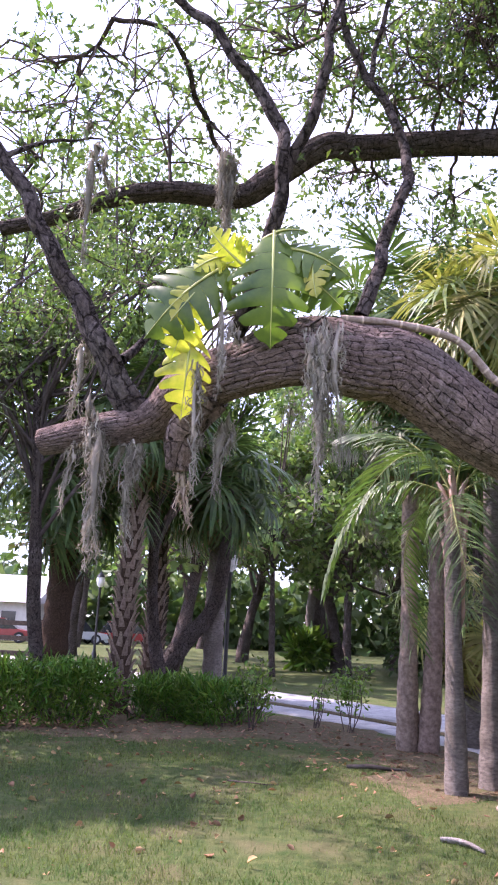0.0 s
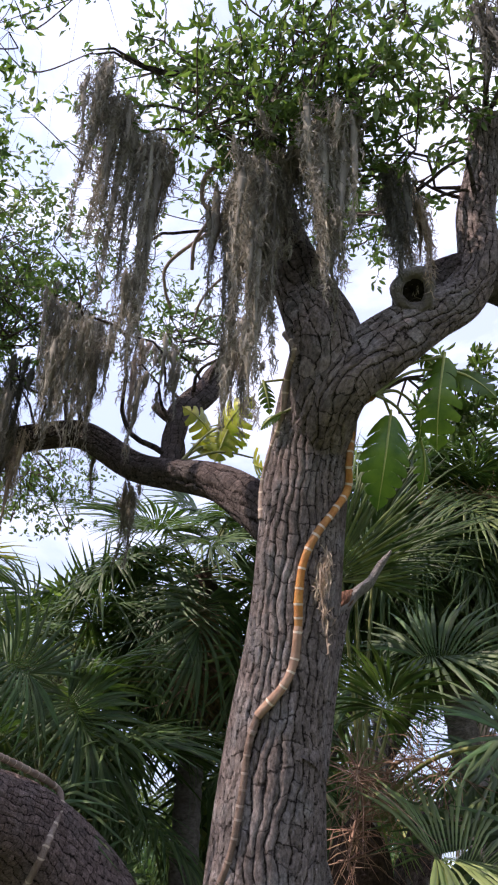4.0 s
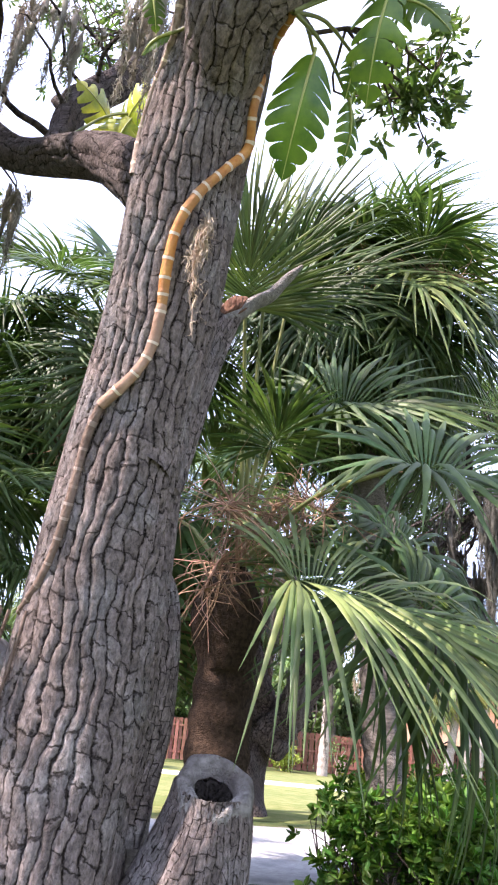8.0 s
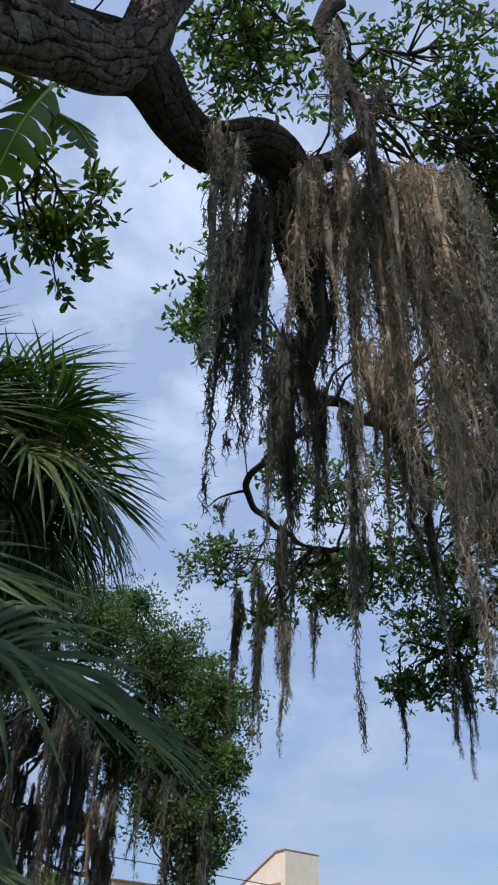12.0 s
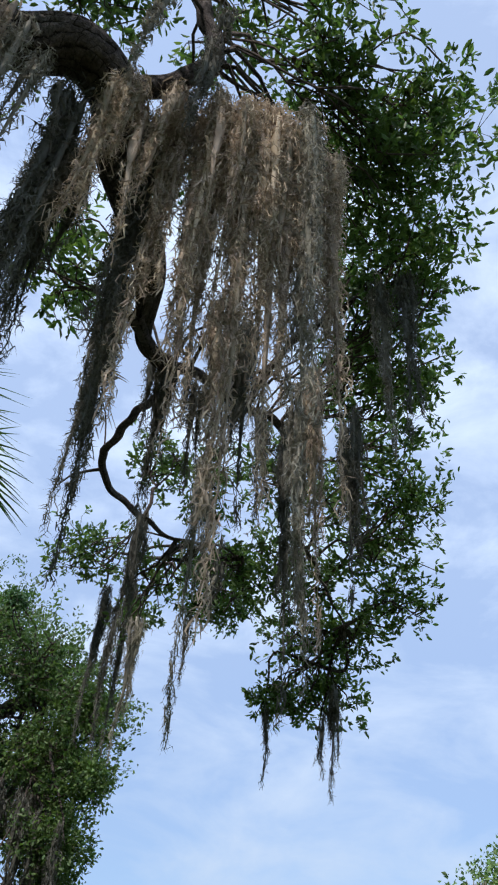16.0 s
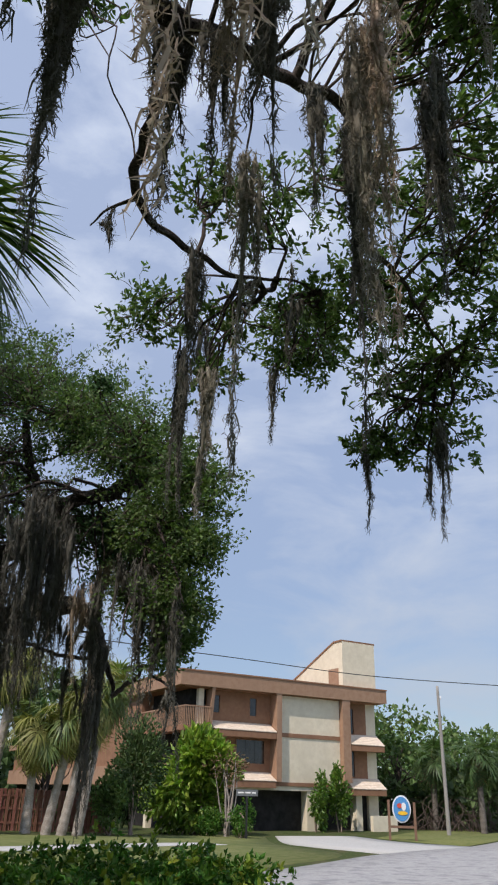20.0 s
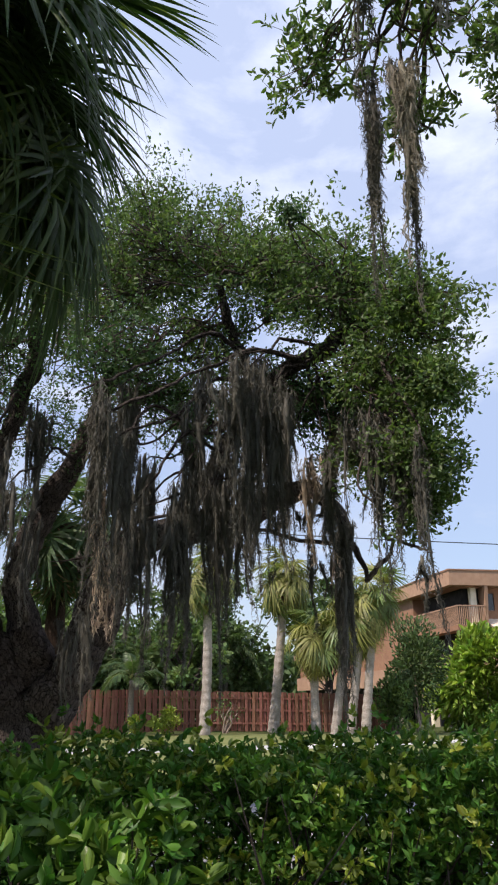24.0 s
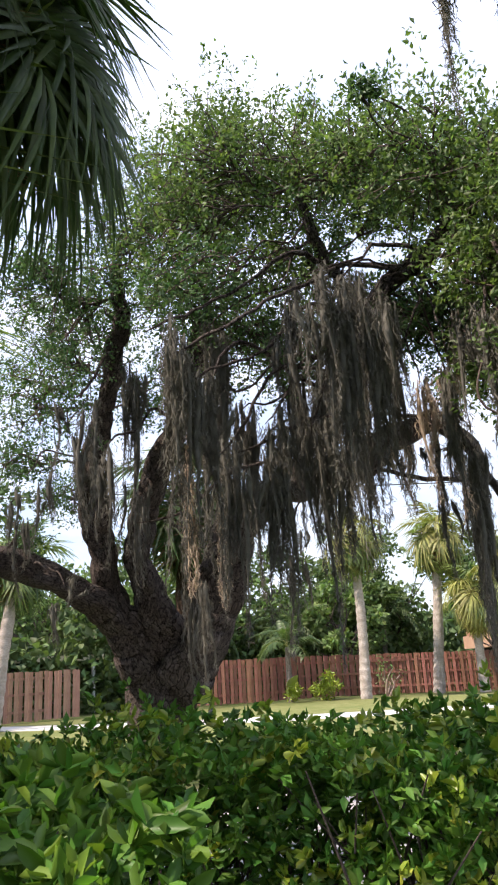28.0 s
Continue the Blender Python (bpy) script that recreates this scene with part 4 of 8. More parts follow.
BOUGHS_FORK = [(1.63, 1.78, 5.68, 0.36, 30), (2.07, 1.10, 5.67, 0.40, 34), (1.78, 1.41, 6.14, 0.40, 28), (2.56, 0.50, 6.25, 0.40, 24), (3.49, 0.88, 5.93, 0.30, 18), (3.59, 2.39, 6.69, 0.35, 20), (3.17, 4.60, 6.59, 0.40, 20), (2.71, 1.06, 6.05, 0.30, 14), (5.12, 1.50, 5.38, 0.26, 24), (3.85, 1.16, 6.25, 0.40, 28), (5.09, 1.50, 5.93, 0.20, 10)]
BOUGHS_EAST_HIGH = [(3.69, 1.00, 6.35, 0.40, 30), (4.06, -0.24, 6.41, 0.50, 34), (4.24, 0.26, 6.58, 0.40, 24), (4.39, -0.28, 6.11, 0.24, 26), (4.81, -0.62, 5.92, 0.36, 40), (5.16, -0.44, 5.86, 0.36, 40), (5.75, -0.71, 5.82, 0.28, 28), (6.27, -0.39, 5.82, 0.34, 30), (4.67, -0.84, 6.18, 0.30, 24), (6.29, 2.05, 6.80, 0.20, 20), (5.14, -0.15, 6.33, 0.35, 24)]
BOUGHS_EAST_LOW = [(7.38, -0.55, 5.71, 0.36, 34), (8.19, -0.41, 5.34, 0.42, 44), (8.14, 0.37, 5.19, 0.40, 36), (8.86, 0.26, 4.76, 0.42, 46), (9.17, 0.10, 4.37, 0.30, 26), (8.26, 2.35, 5.44, 0.36, 34), (8.56, 1.91, 4.85, 0.22, 16), (7.64, 1.09, 5.67, 0.40, 30), (7.27, 1.45, 5.65, 0.30, 20), (8.23, 0.87, 5.11, 0.30, 26), (7.43, 0.37, 5.61, 0.40, 30), (9.14, 0.64, 4.32, 0.20, 14)]
BOUGHS_SPRIG = [(3.64, 1.88, 4.60, 0.24, 20)]
BOUGHS_EAST_FILL = [(9.08, 1.37, 5.62, 0.30, 30), (9.18, 1.12, 5.75, 0.30, 30), (9.2, 1.39, 5.32, 0.24, 22), (9.34, 1.11, 5.41, 0.26, 26), (4.94, -0.92, 6.26, 0.30, 26), (4.76, -0.38, 6.06, 0.34, 34), (5.43, -0.83, 6.01, 0.30, 28), (5.92, -0.52, 5.84, 0.34, 34), (5.77, -0.32, 6.07, 0.30, 24), (6.48, -0.77, 5.75, 0.28, 24), (6.70, -0.16, 5.84, 0.30, 24), (6.86, -0.58, 5.82, 0.30, 26), (7.72, -0.70, 5.44, 0.30, 28), (7.79, -0.16, 5.54, 0.34, 30), (8.53, -0.56, 4.98, 0.30, 28), (8.78, -0.15, 4.75, 0.32, 30), (8.45, 0.21, 5.09, 0.34, 28), (9.16, 0.50, 4.32, 0.26, 18), (4.89, 0.95, 6.18, 0.25, 12), (8.12, 1.50, 5.02, 0.30, 20)]
BOUGHS_FARTREE3 = [(10.92, 7.64, 7.27, 1.10, 90), (11.87, 6.67, 7.42, 1.10, 90), (12.06, 5.24, 6.41, 0.90, 70), (11.91, 4.09, 5.72, 0.80, 66), (11.89, 3.59, 4.71, 0.70, 60), (11.92, 3.77, 3.92, 0.60, 44), (12.54, 6.40, 5.42, 0.90, 50), (11.91, 7.62, 5.51, 1.00, 60), (11.48, 8.37, 8.15, 1.10, 80), (12.16, 6.85, 7.61, 0.95, 76), (12.51, 5.45, 7.15, 0.90, 66), (10.99, 10.58, 6.96, 1.20, 80), (10.69, 11.81, 6.47, 1.20, 70), (12.95, 8.75, 6.71, 1.00, 60), (12.11, 9.83, 7.55, 1.20, 80), (13.47, 7.51, 5.96, 0.80, 40), (10.58, 6.35, 7.42, 0.50, 40), (11.00, 3.03, 4.96, 0.40, 40), (11.15, 3.19, 3.28, 0.32, 36)]
BOUGHS_FARTREE5 = [(12.42, 4.95, 5.05, 0.6, 60), (12.55, 4.6, 4.75, 0.6, 60), (12.7, 4.2, 4.35, 0.5, 50), (12.9, 5.1, 4.6, 0.5, 40), (12.3, 4.1, 4.9, 0.5, 44), (10.04, 10.56, 4.42, 0.60, 40), (11.08, 11.29, 4.18, 0.50, 30), (11.69, 9.90, 5.53, 0.70, 40), (12.50, 5.71, 5.30, 0.60, 36), (12.04, 6.47, 6.11, 0.60, 30), (10.28, 11.26, 3.42, 0.40, 20), (9.98, 6.25, 5.20, 0.60, 40), (11.63, 6.49, 4.83, 0.50, 30), (11.98, 5.18, 4.91, 0.50, 30)]
BOUGHS_FARTREE = [(10.48, 6.39, 6.96, 1.00, 80), (11.03, 5.60, 6.73, 0.80, 70), (10.29, 6.75, 6.19, 1.00, 80), (10.96, 5.99, 5.63, 0.70, 50), (10.86, 4.51, 6.17, 0.60, 56), (10.80, 3.69, 5.50, 0.70, 76), (10.80, 3.04, 4.86, 0.60, 80), (10.79, 2.97, 4.10, 0.38, 56), (10.99, 3.59, 4.52, 0.50, 50), (10.86, 3.11, 3.53, 0.40, 56), (11.06, 3.26, 3.08, 0.35, 40), (11.43, 3.87, 3.80, 0.40, 34)]
BOUGHS_FARTREE2 = [(9.91, 8.75, 6.05, 0.90, 70), (9.88, 9.85, 5.01, 0.90, 50), (10.93, 7.70, 5.72, 0.80, 54), (11.09, 6.99, 7.09, 0.85, 70), (10.24, 7.89, 6.71, 0.80, 60), (11.24, 4.95, 6.23, 0.60, 50), (9.22, 8.38, 6.15, 0.60, 50), (11.78, 7.21, 5.43, 0.60, 36), (11.38, 4.03, 5.61, 0.50, 40), (11.72, 8.77, 5.17, 0.70, 30), (10.45, 9.85, 5.79, 0.90, 40), (10.22, 4.01, 6.08, 0.13, 9)]
MOSS_NORTH = [(-1.10, 3.60, 2.59, 0.16, 0.69, 90, 0), (-1.29, 3.67, 2.50, 0.07, 0.45, 30, 0), (-0.97, 3.60, 2.52, 0.09, 0.61, 50, 0), (-0.46, 3.22, 2.98, 0.08, 0.46, 50, 0), (-0.60, 3.33, 2.79, 0.05, 0.56, 26, 0), (-0.50, 3.58, 2.59, 0.10, 0.41, 50, 0), (-0.00, 3.23, 2.97, 0.10, 0.83, 80, 0), (-0.69, 3.66, 2.34, 0.05, 0.27, 20, 1), (-1.38, 3.88, 4.41, 0.14, 0.71, 40, 0), (-0.67, 4.35, 4.70, 0.12, 0.89, 40, 0), (-1.35, 3.69, 3.05, 0.10, 0.45, 36, 0)]
MOSS_NORTH_EAST = [(1.73, 3.38, 5.15, 0.31, 1.13, 150, 0), (1.75, 2.84, 5.33, 0.13, 0.99, 60, 0), (1.68, 4.44, 5.26, 0.12, 1.47, 36, 0), (1.89, 4.70, 4.98, 0.16, 0.99, 50, 1), (2.50, 4.44, 4.97, 0.12, 0.48, 26, 0), (2.88, 4.59, 4.84, 0.18, 0.78, 46, 0), (2.75, 3.06, 5.45, 0.25, 0.87, 80, 0), (2.62, 3.80, 5.77, 0.21, 0.88, 50, 0), (1.70, 4.96, 4.88, 0.09, 0.83, 18, 0), (1.47, 5.13, 4.92, 0.25, 0.49, 30, 0)]
MOSS_TRUNK = [(1.03, 2.21, 6.01, 0.11, 1.16, 50, 0), (1.42, 2.25, 5.65, 0.18, 1.70, 120, 0), (1.82, 3.83, 5.58, 0.33, 1.32, 140, 0), (1.85, 1.80, 5.38, 0.26, 1.77, 200, 0), (1.97, 1.41, 5.50, 0.31, 1.44, 160, 0), (1.83, 4.80, 5.23, 0.14, 1.28, 40, 0), (2.72, 2.235, 3.40, 0.03, 0.5, 40, 1), (2.63, 1.45, 5.72, 0.14, 0.90, 50, 0), (2.86, 3.11, 5.66, 0.23, 1.05, 70, 0), (2.33, 3.65, 5.20, 0.13, 0.66, 40, 0), (1.63, 4.86, 5.24, 0.11, 0.57, 20, 0)]
MOSS_FORK = [(2.66, 1.49, 5.55, 0.11, 1.13, 50, 0), (2.53, 0.57, 5.91, 0.22, 1.29, 110, 2), (3.43, 0.99, 4.85, 0.08, 0.54, 24, 1), (3.52, 1.01, 4.93, 0.10, 1.41, 70, 0), (3.86, 0.91, 4.93, 0.14, 1.70, 110, 2), (3.94, 0.57, 5.16, 0.18, 1.19, 100, 1), (4.40, 0.80, 4.95, 0.11, 1.57, 80, 2), (3.57, 0.46, 5.79, 0.09, 1.35, 40, 0), (3.92, 0.32, 5.74, 0.13, 1.05, 50, 2), (3.65, 0.97, 4.93, 0.06, 1.16, 30, 0)]
MOSS_FORK_MORE = [(1.86, 1.98, 5.49, 0.21, 1.70, 190, 0), (1.24, 2.29, 5.77, 0.17, 1.75, 120, 0), (1.04, 2.21, 5.98, 0.14, 1.48, 80, 0), (1.87, 4.21, 5.70, 0.39, 1.18, 170, 0), (2.06, 3.93, 5.75, 0.21, 1.20, 90, 0), (1.72, 4.49, 5.44, 0.25, 1.02, 90, 2), (2.43, 1.35, 5.38, 0.16, 1.01, 90, 2), (2.64, 1.36, 5.37, 0.10, 0.81, 50, 1), (2.18, 0.48, 5.76, 0.16, 1.20, 90, 2), (2.04, 1.73, 5.67, 0.22, 0.95, 110, 0), (2.30, 1.71, 5.41, 0.13, 0.94, 60, 0), (2.35, 3.79, 5.60, 0.12, 0.95, 50, 1), (2.85, 4.54, 4.84, 0.14, 0.67, 50, 0)]
MOSS_EAST = [(3.85, 0.73, 5.10, 0.13, 1.40, 90, 1), (4.18, 1.05, 5.10, 0.16, 1.67, 140, 2), (4.18, 0.33, 5.39, 0.23, 2.37, 220, 1), (4.33, 0.02, 5.48, 0.20, 2.62, 230, 1), (4.57, -0.18, 5.49, 0.15, 2.40, 120, 1), (5.51, -0.59, 5.75, 0.12, 1.45, 60, 2), (5.61, 0.90, 5.14, 0.24, 1.35, 130, 2), (6.51, -0.23, 5.34, 0.20, 1.59, 110, 2), (6.59, 0.24, 5.36, 0.11, 2.23, 90, 2), (5.77, -0.02, 5.06, 0.07, 1.96, 50, 1), (6.26, 0.76, 4.86, 0.07, 1.97, 50, 0)]
MOSS_EAST_MORE = [(4.11, 0.48, 5.34, 0.14, 2.30, 150, 1), (4.23, 0.17, 5.45, 0.14, 2.88, 170, 1), (4.39, -0.09, 5.52, 0.14, 2.58, 140, 0), (4.87, 0.95, 5.02, 0.14, 1.89, 130, 2), (4.15, 1.15, 5.07, 0.09, 1.79, 70, 2), (5.65, 0.69, 5.04, 0.13, 1.01, 60, 2), (5.62, -0.46, 5.81, 0.14, 1.58, 70, 0), (5.32, 0.46, 5.23, 0.13, 1.68, 90, 1), (4.15, 0.64, 5.24, 0.14, 1.67, 110, 2), (5.88, 0.06, 5.09, 0.10, 1.99, 70, 0)]
MOSS_EAST_TIPS = [(7.21, 1.45, 5.07, 0.17, 1.30, 90, 2), (7.71, 1.54, 4.47, 0.12, 1.04, 40, 0), (6.27, 0.37, 5.24, 0.14, 0.88, 50, 2), (5.39, 0.37, 5.19, 0.18, 1.55, 110, 2), (8.92, 0.05, 4.46, 0.10, 1.01, 24, 2), (9.04, 0.66, 4.30, 0.03, 0.74, 8, 2), (5.09, 1.09, 4.95, 0.09, 1.51, 70, 2), (6.70, 1.86, 5.09, 0.10, 0.30, 22, 2), (7.89, 1.78, 4.63, 0.05, 1.29, 12, 2), (9.12, 0.17, 4.22, 0.05, 0.62, 10, 2), (7.75, 0.93, 5.08, 0.18, 0.57, 18, 2)]
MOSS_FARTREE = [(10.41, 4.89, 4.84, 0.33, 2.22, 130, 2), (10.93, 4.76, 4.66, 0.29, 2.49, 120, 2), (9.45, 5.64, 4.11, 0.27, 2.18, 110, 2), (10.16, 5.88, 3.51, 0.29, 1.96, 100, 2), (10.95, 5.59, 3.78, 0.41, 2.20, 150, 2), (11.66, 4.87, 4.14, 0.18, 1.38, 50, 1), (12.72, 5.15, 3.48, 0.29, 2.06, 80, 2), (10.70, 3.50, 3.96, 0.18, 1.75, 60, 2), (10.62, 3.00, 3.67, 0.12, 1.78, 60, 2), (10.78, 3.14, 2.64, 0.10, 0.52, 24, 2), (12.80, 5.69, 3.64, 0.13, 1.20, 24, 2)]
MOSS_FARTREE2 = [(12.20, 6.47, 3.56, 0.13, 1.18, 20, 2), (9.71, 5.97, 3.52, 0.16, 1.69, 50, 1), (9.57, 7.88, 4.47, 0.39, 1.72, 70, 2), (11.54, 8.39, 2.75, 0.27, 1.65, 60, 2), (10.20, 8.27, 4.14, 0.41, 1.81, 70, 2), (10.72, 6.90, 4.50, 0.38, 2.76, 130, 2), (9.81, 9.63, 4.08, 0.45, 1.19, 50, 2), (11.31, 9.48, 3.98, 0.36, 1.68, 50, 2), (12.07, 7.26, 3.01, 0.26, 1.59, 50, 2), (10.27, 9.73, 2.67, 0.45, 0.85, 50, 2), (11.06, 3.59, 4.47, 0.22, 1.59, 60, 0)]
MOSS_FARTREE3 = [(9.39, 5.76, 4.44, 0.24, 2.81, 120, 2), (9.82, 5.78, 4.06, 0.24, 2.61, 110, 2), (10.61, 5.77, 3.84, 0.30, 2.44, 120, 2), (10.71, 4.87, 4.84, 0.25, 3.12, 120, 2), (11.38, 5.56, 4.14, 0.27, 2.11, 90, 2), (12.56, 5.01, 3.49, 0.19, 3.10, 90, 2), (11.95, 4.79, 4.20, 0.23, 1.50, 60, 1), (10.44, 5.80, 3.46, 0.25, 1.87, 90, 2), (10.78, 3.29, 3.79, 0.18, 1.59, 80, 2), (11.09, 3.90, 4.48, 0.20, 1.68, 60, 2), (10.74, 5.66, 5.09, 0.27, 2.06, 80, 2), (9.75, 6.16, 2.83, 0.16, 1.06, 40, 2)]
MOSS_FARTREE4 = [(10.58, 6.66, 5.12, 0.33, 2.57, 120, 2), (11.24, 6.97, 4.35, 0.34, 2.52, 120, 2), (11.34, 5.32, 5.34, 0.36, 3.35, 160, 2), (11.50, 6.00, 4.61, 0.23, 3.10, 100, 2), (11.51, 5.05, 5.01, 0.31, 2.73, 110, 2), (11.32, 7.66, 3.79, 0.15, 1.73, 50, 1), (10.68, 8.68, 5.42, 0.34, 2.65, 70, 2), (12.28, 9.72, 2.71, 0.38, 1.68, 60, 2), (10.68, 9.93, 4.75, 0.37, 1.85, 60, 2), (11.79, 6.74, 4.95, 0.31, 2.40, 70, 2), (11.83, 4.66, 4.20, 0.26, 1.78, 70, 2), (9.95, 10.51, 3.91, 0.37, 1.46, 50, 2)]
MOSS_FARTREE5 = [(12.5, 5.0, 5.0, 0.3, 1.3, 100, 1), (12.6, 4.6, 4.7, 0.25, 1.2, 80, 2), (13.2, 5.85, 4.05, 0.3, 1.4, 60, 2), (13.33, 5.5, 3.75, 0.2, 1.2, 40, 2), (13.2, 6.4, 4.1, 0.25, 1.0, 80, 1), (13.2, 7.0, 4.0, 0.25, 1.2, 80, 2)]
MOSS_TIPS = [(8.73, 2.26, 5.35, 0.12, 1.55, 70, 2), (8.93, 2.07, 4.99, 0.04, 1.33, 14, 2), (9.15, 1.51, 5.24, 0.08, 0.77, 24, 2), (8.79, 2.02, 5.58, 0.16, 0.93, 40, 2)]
FAR_TRUNK = [(12.68, 11.32, -0.23, 0.850), (12.69, 11.39, 0.33, 0.720), (12.72, 11.31, 1.16, 0.680), (12.71, 11.20, 1.58, 0.620)]
FAR_LEFT = [(12.36, 11.30, 1.60, 0.340), (11.90, 11.19, 2.28, 0.280), (11.18, 11.07, 2.68, 0.220), (10.41, 10.95, 2.98, 0.200), (9.70, 10.99, 3.11, 0.180)]
FAR_STEM_A = [(12.36, 11.30, 1.77, 0.300), (11.78, 11.22, 2.62, 0.240), (11.42, 10.84, 3.42, 0.200), (11.01, 10.40, 4.24, 0.180), (10.78, 9.46, 5.21, 0.140), (10.47, 8.52, 5.95, 0.100), (10.15, 8.15, 6.41, 0.060)]
FAR_STEM_B = [(12.73, 11.06, 1.83, 0.320), (12.38, 10.89, 2.42, 0.260), (11.96, 10.68, 3.25, 0.220), (11.80, 9.97, 4.14, 0.180), (11.61, 8.73, 5.13, 0.140), (11.26, 7.79, 5.85, 0.100)]
FAR_RIGHT = [(12.87, 10.97, 1.39, 0.450), (13.03, 10.23, 2.19, 0.360), (12.84, 9.46, 3.28, 0.300), (12.93, 8.73, 3.82, 0.260), (13.19, 7.60, 3.92, 0.220), (13.24, 6.52, 4.12, 0.170), (13.18, 5.89, 4.18, 0.140), (13.31, 5.53, 3.79, 0.090), (13.42, 5.36, 3.35, 0.055), (13.5, 5.25, 2.9, 0.02)]
FAR_UP = [(13.08, 8.27, 3.98, 0.140), (12.47, 6.78, 4.74, 0.120), (11.88, 5.52, 5.19, 0.100), (11.52, 4.46, 5.22, 0.080), (11.32, 4.04, 5.29, 0.050)]
FAR_UP2 = [(12.00, 5.81, 5.07, 0.080), (11.20, 5.62, 5.78, 0.060), (10.92, 5.54, 6.18, 0.040)]
LEAVES_LIMB = [(-0.25, 3.21, 3.39, -0.25, 3.26, 2.83), (-0.48, 3.26, 3.26, -0.85, 3.25, 2.87), (-0.54, 3.27, 3.21, -0.72, 3.20, 2.94), (-0.64, 3.32, 2.94, -0.68, 3.41, 2.52), (-0.21, 3.24, 3.34, 0.11, 3.22, 3.18), (-0.16, 3.28, 3.27, 0.09, 3.28, 3.04), (-0.30, 3.26, 3.40, -0.09, 3.21, 3.41), (-0.46, 3.29, 3.32, -0.63, 3.20, 3.20), (-0.37, 3.24, 3.31, -0.42, 3.11, 3.33), (-0.39, 3.22, 3.24, -0.56, 3.16, 3.41), (-0.61, 3.25, 3.11, -0.73, 3.31, 2.78), (-0.05, 3.26, 3.32, -0.04, 3.17, 3.05)]
LEAVES_TRUNK = [(2.84, 1.82, 4.07, 2.96, 2.06, 3.61), (2.92, 1.49, 4.32, 3.05, 1.70, 3.86), (3.00, 1.74, 4.15, 3.03, 1.80, 3.96), (2.98, 1.51, 4.27, 3.08, 1.32, 4.03), (3.10, 1.83, 4.03, 3.17, 1.92, 3.76), (2.28, 2.23, 4.23, 2.35, 2.25, 4.05), (2.39, 2.21, 4.06, 2.35, 2.33, 3.99), (2.88, 1.63, 4.41, 2.99, 1.55, 4.25)]
LEAVES_GOLD = [(3.05, 3.65, 4.81, 2.78, 3.60, 4.93), (3.07, 3.64, 4.81, 3.05, 3.34, 4.99), (3.05, 3.69, 4.78, 2.89, 3.59, 4.67), (3.26, 3.42, 4.71, 3.19, 3.28, 4.56), (3.07, 3.49, 4.98, 2.98, 3.50, 4.70)]

# ---- ground, road and paths ----
rng = np.random.default_rng(7)


def ground_z(x, y):
    s = np.clip((np.asarray(x, float) - 28) / 20, 0, 1)
    return -0.38 * s * s * (3 - 2 * s)


def sheet(name, edge_a, edge_b, lift, mat, label, across=5, step=1.5, lo=0.0, hi=1.0, drop=0.12):
    """A paved strip between two edges, with sides that go down into the ground."""
    a, b = curve(edge_a, step), curve(edge_b, step)
    n = max(len(a), len(b))
    pick = lambda c: np.stack([np.interp(np.linspace(0, 1, n), np.linspace(0, 1, len(c)), c[:, k]) for k in (0, 1)], 1)
    a, b = pick(a), pick(b)
    fr = np.linspace(lo, hi, across)
    G = a[:, None] + (b - a)[:, None] * fr[None, :, None]
    Z = ground_z(G[..., 0], G[..., 1]) + lift
    V = np.concatenate([G, Z[..., None]], -1)
    V = np.concatenate([V[:, :1] - [0, 0, drop], V, V[:, -1:] - [0, 0, drop]], 1)
    w = across + 2
    i, j = np.meshgrid(np.arange(n - 1), np.arange(w - 1), indexing="ij")
    Q = np.stack([i * w + j, i * w + j + 1, (i + 1) * w + j + 1, (i + 1) * w + j], -1).reshape(-1, 4)
    return solid(name, mesh(name, V.reshape(-1, 3), Q, mat), label, "paving", kind="structure")


gx = np.concatenate([[-900, -400, -200, -100, -60, -40], np.arange(-30, 70, 1.0), [80, 100, 140, 200, 400, 900]])
gy = np.concatenate([[-900, -400, -200, -100, -60, -40], np.arange(-30, 60, 1.0), [70, 90, 130, 200, 400, 900]])
GX, GY = np.meshgrid(gx, gy)
GZ = ground_z(GX, GY) + 0.012 * np.sin(GX * 1.7 + 1) * np.sin(GY * 1.3)
_n = len(gx)
_i, _j = np.meshgrid(np.arange(len(gy) - 1), np.arange(_n - 1), indexing="ij")
solid("ground", mesh("ground", np.stack([GX, GY, GZ], -1).reshape(-1, 3), np.stack([_i * _n + _j, _i * _n + _j + 1, (_i + 1) * _n + _j + 1, (_i + 1) * _n + _j], -1).reshape(-1, 4), "lawn", smooth=True),
      "mown lawn, green with worn dry patches, running to the horizon", "ground", kind="structure")

ROAD_NEAR = [(-22, 31), (-8, 21.2), (-1.8, 16.2), (0.85, 13.6), (2.3, 11.6), (3.6, 9.2), (6.2, 7.2), (10, 4.6), (13.8, 2.3), (20, -0.6), (40, -8), (90, -26)]
ROAD_FAR = [(-24, 38), (-9.6, 28.0), (-2.5, 21.2), (1.05, 18.1), (2.75, 16.4), (4.8, 13.9), (8.2, 11.4), (13.4, 8.6), (22.6, 5.9), (30, 4.7), (48, 2.2), (95, -6)]
sheet("road", ROAD_NEAR, ROAD_FAR, 0.02, "asphalt", "pale grey asphalt road curving past the lawn", lo=0.0, hi=0.3)
sheet("road", ROAD_NEAR, ROAD_FAR, 0.035, "asphalt", "pale grey asphalt lane of the curving road", lo=0.42, hi=1.0)
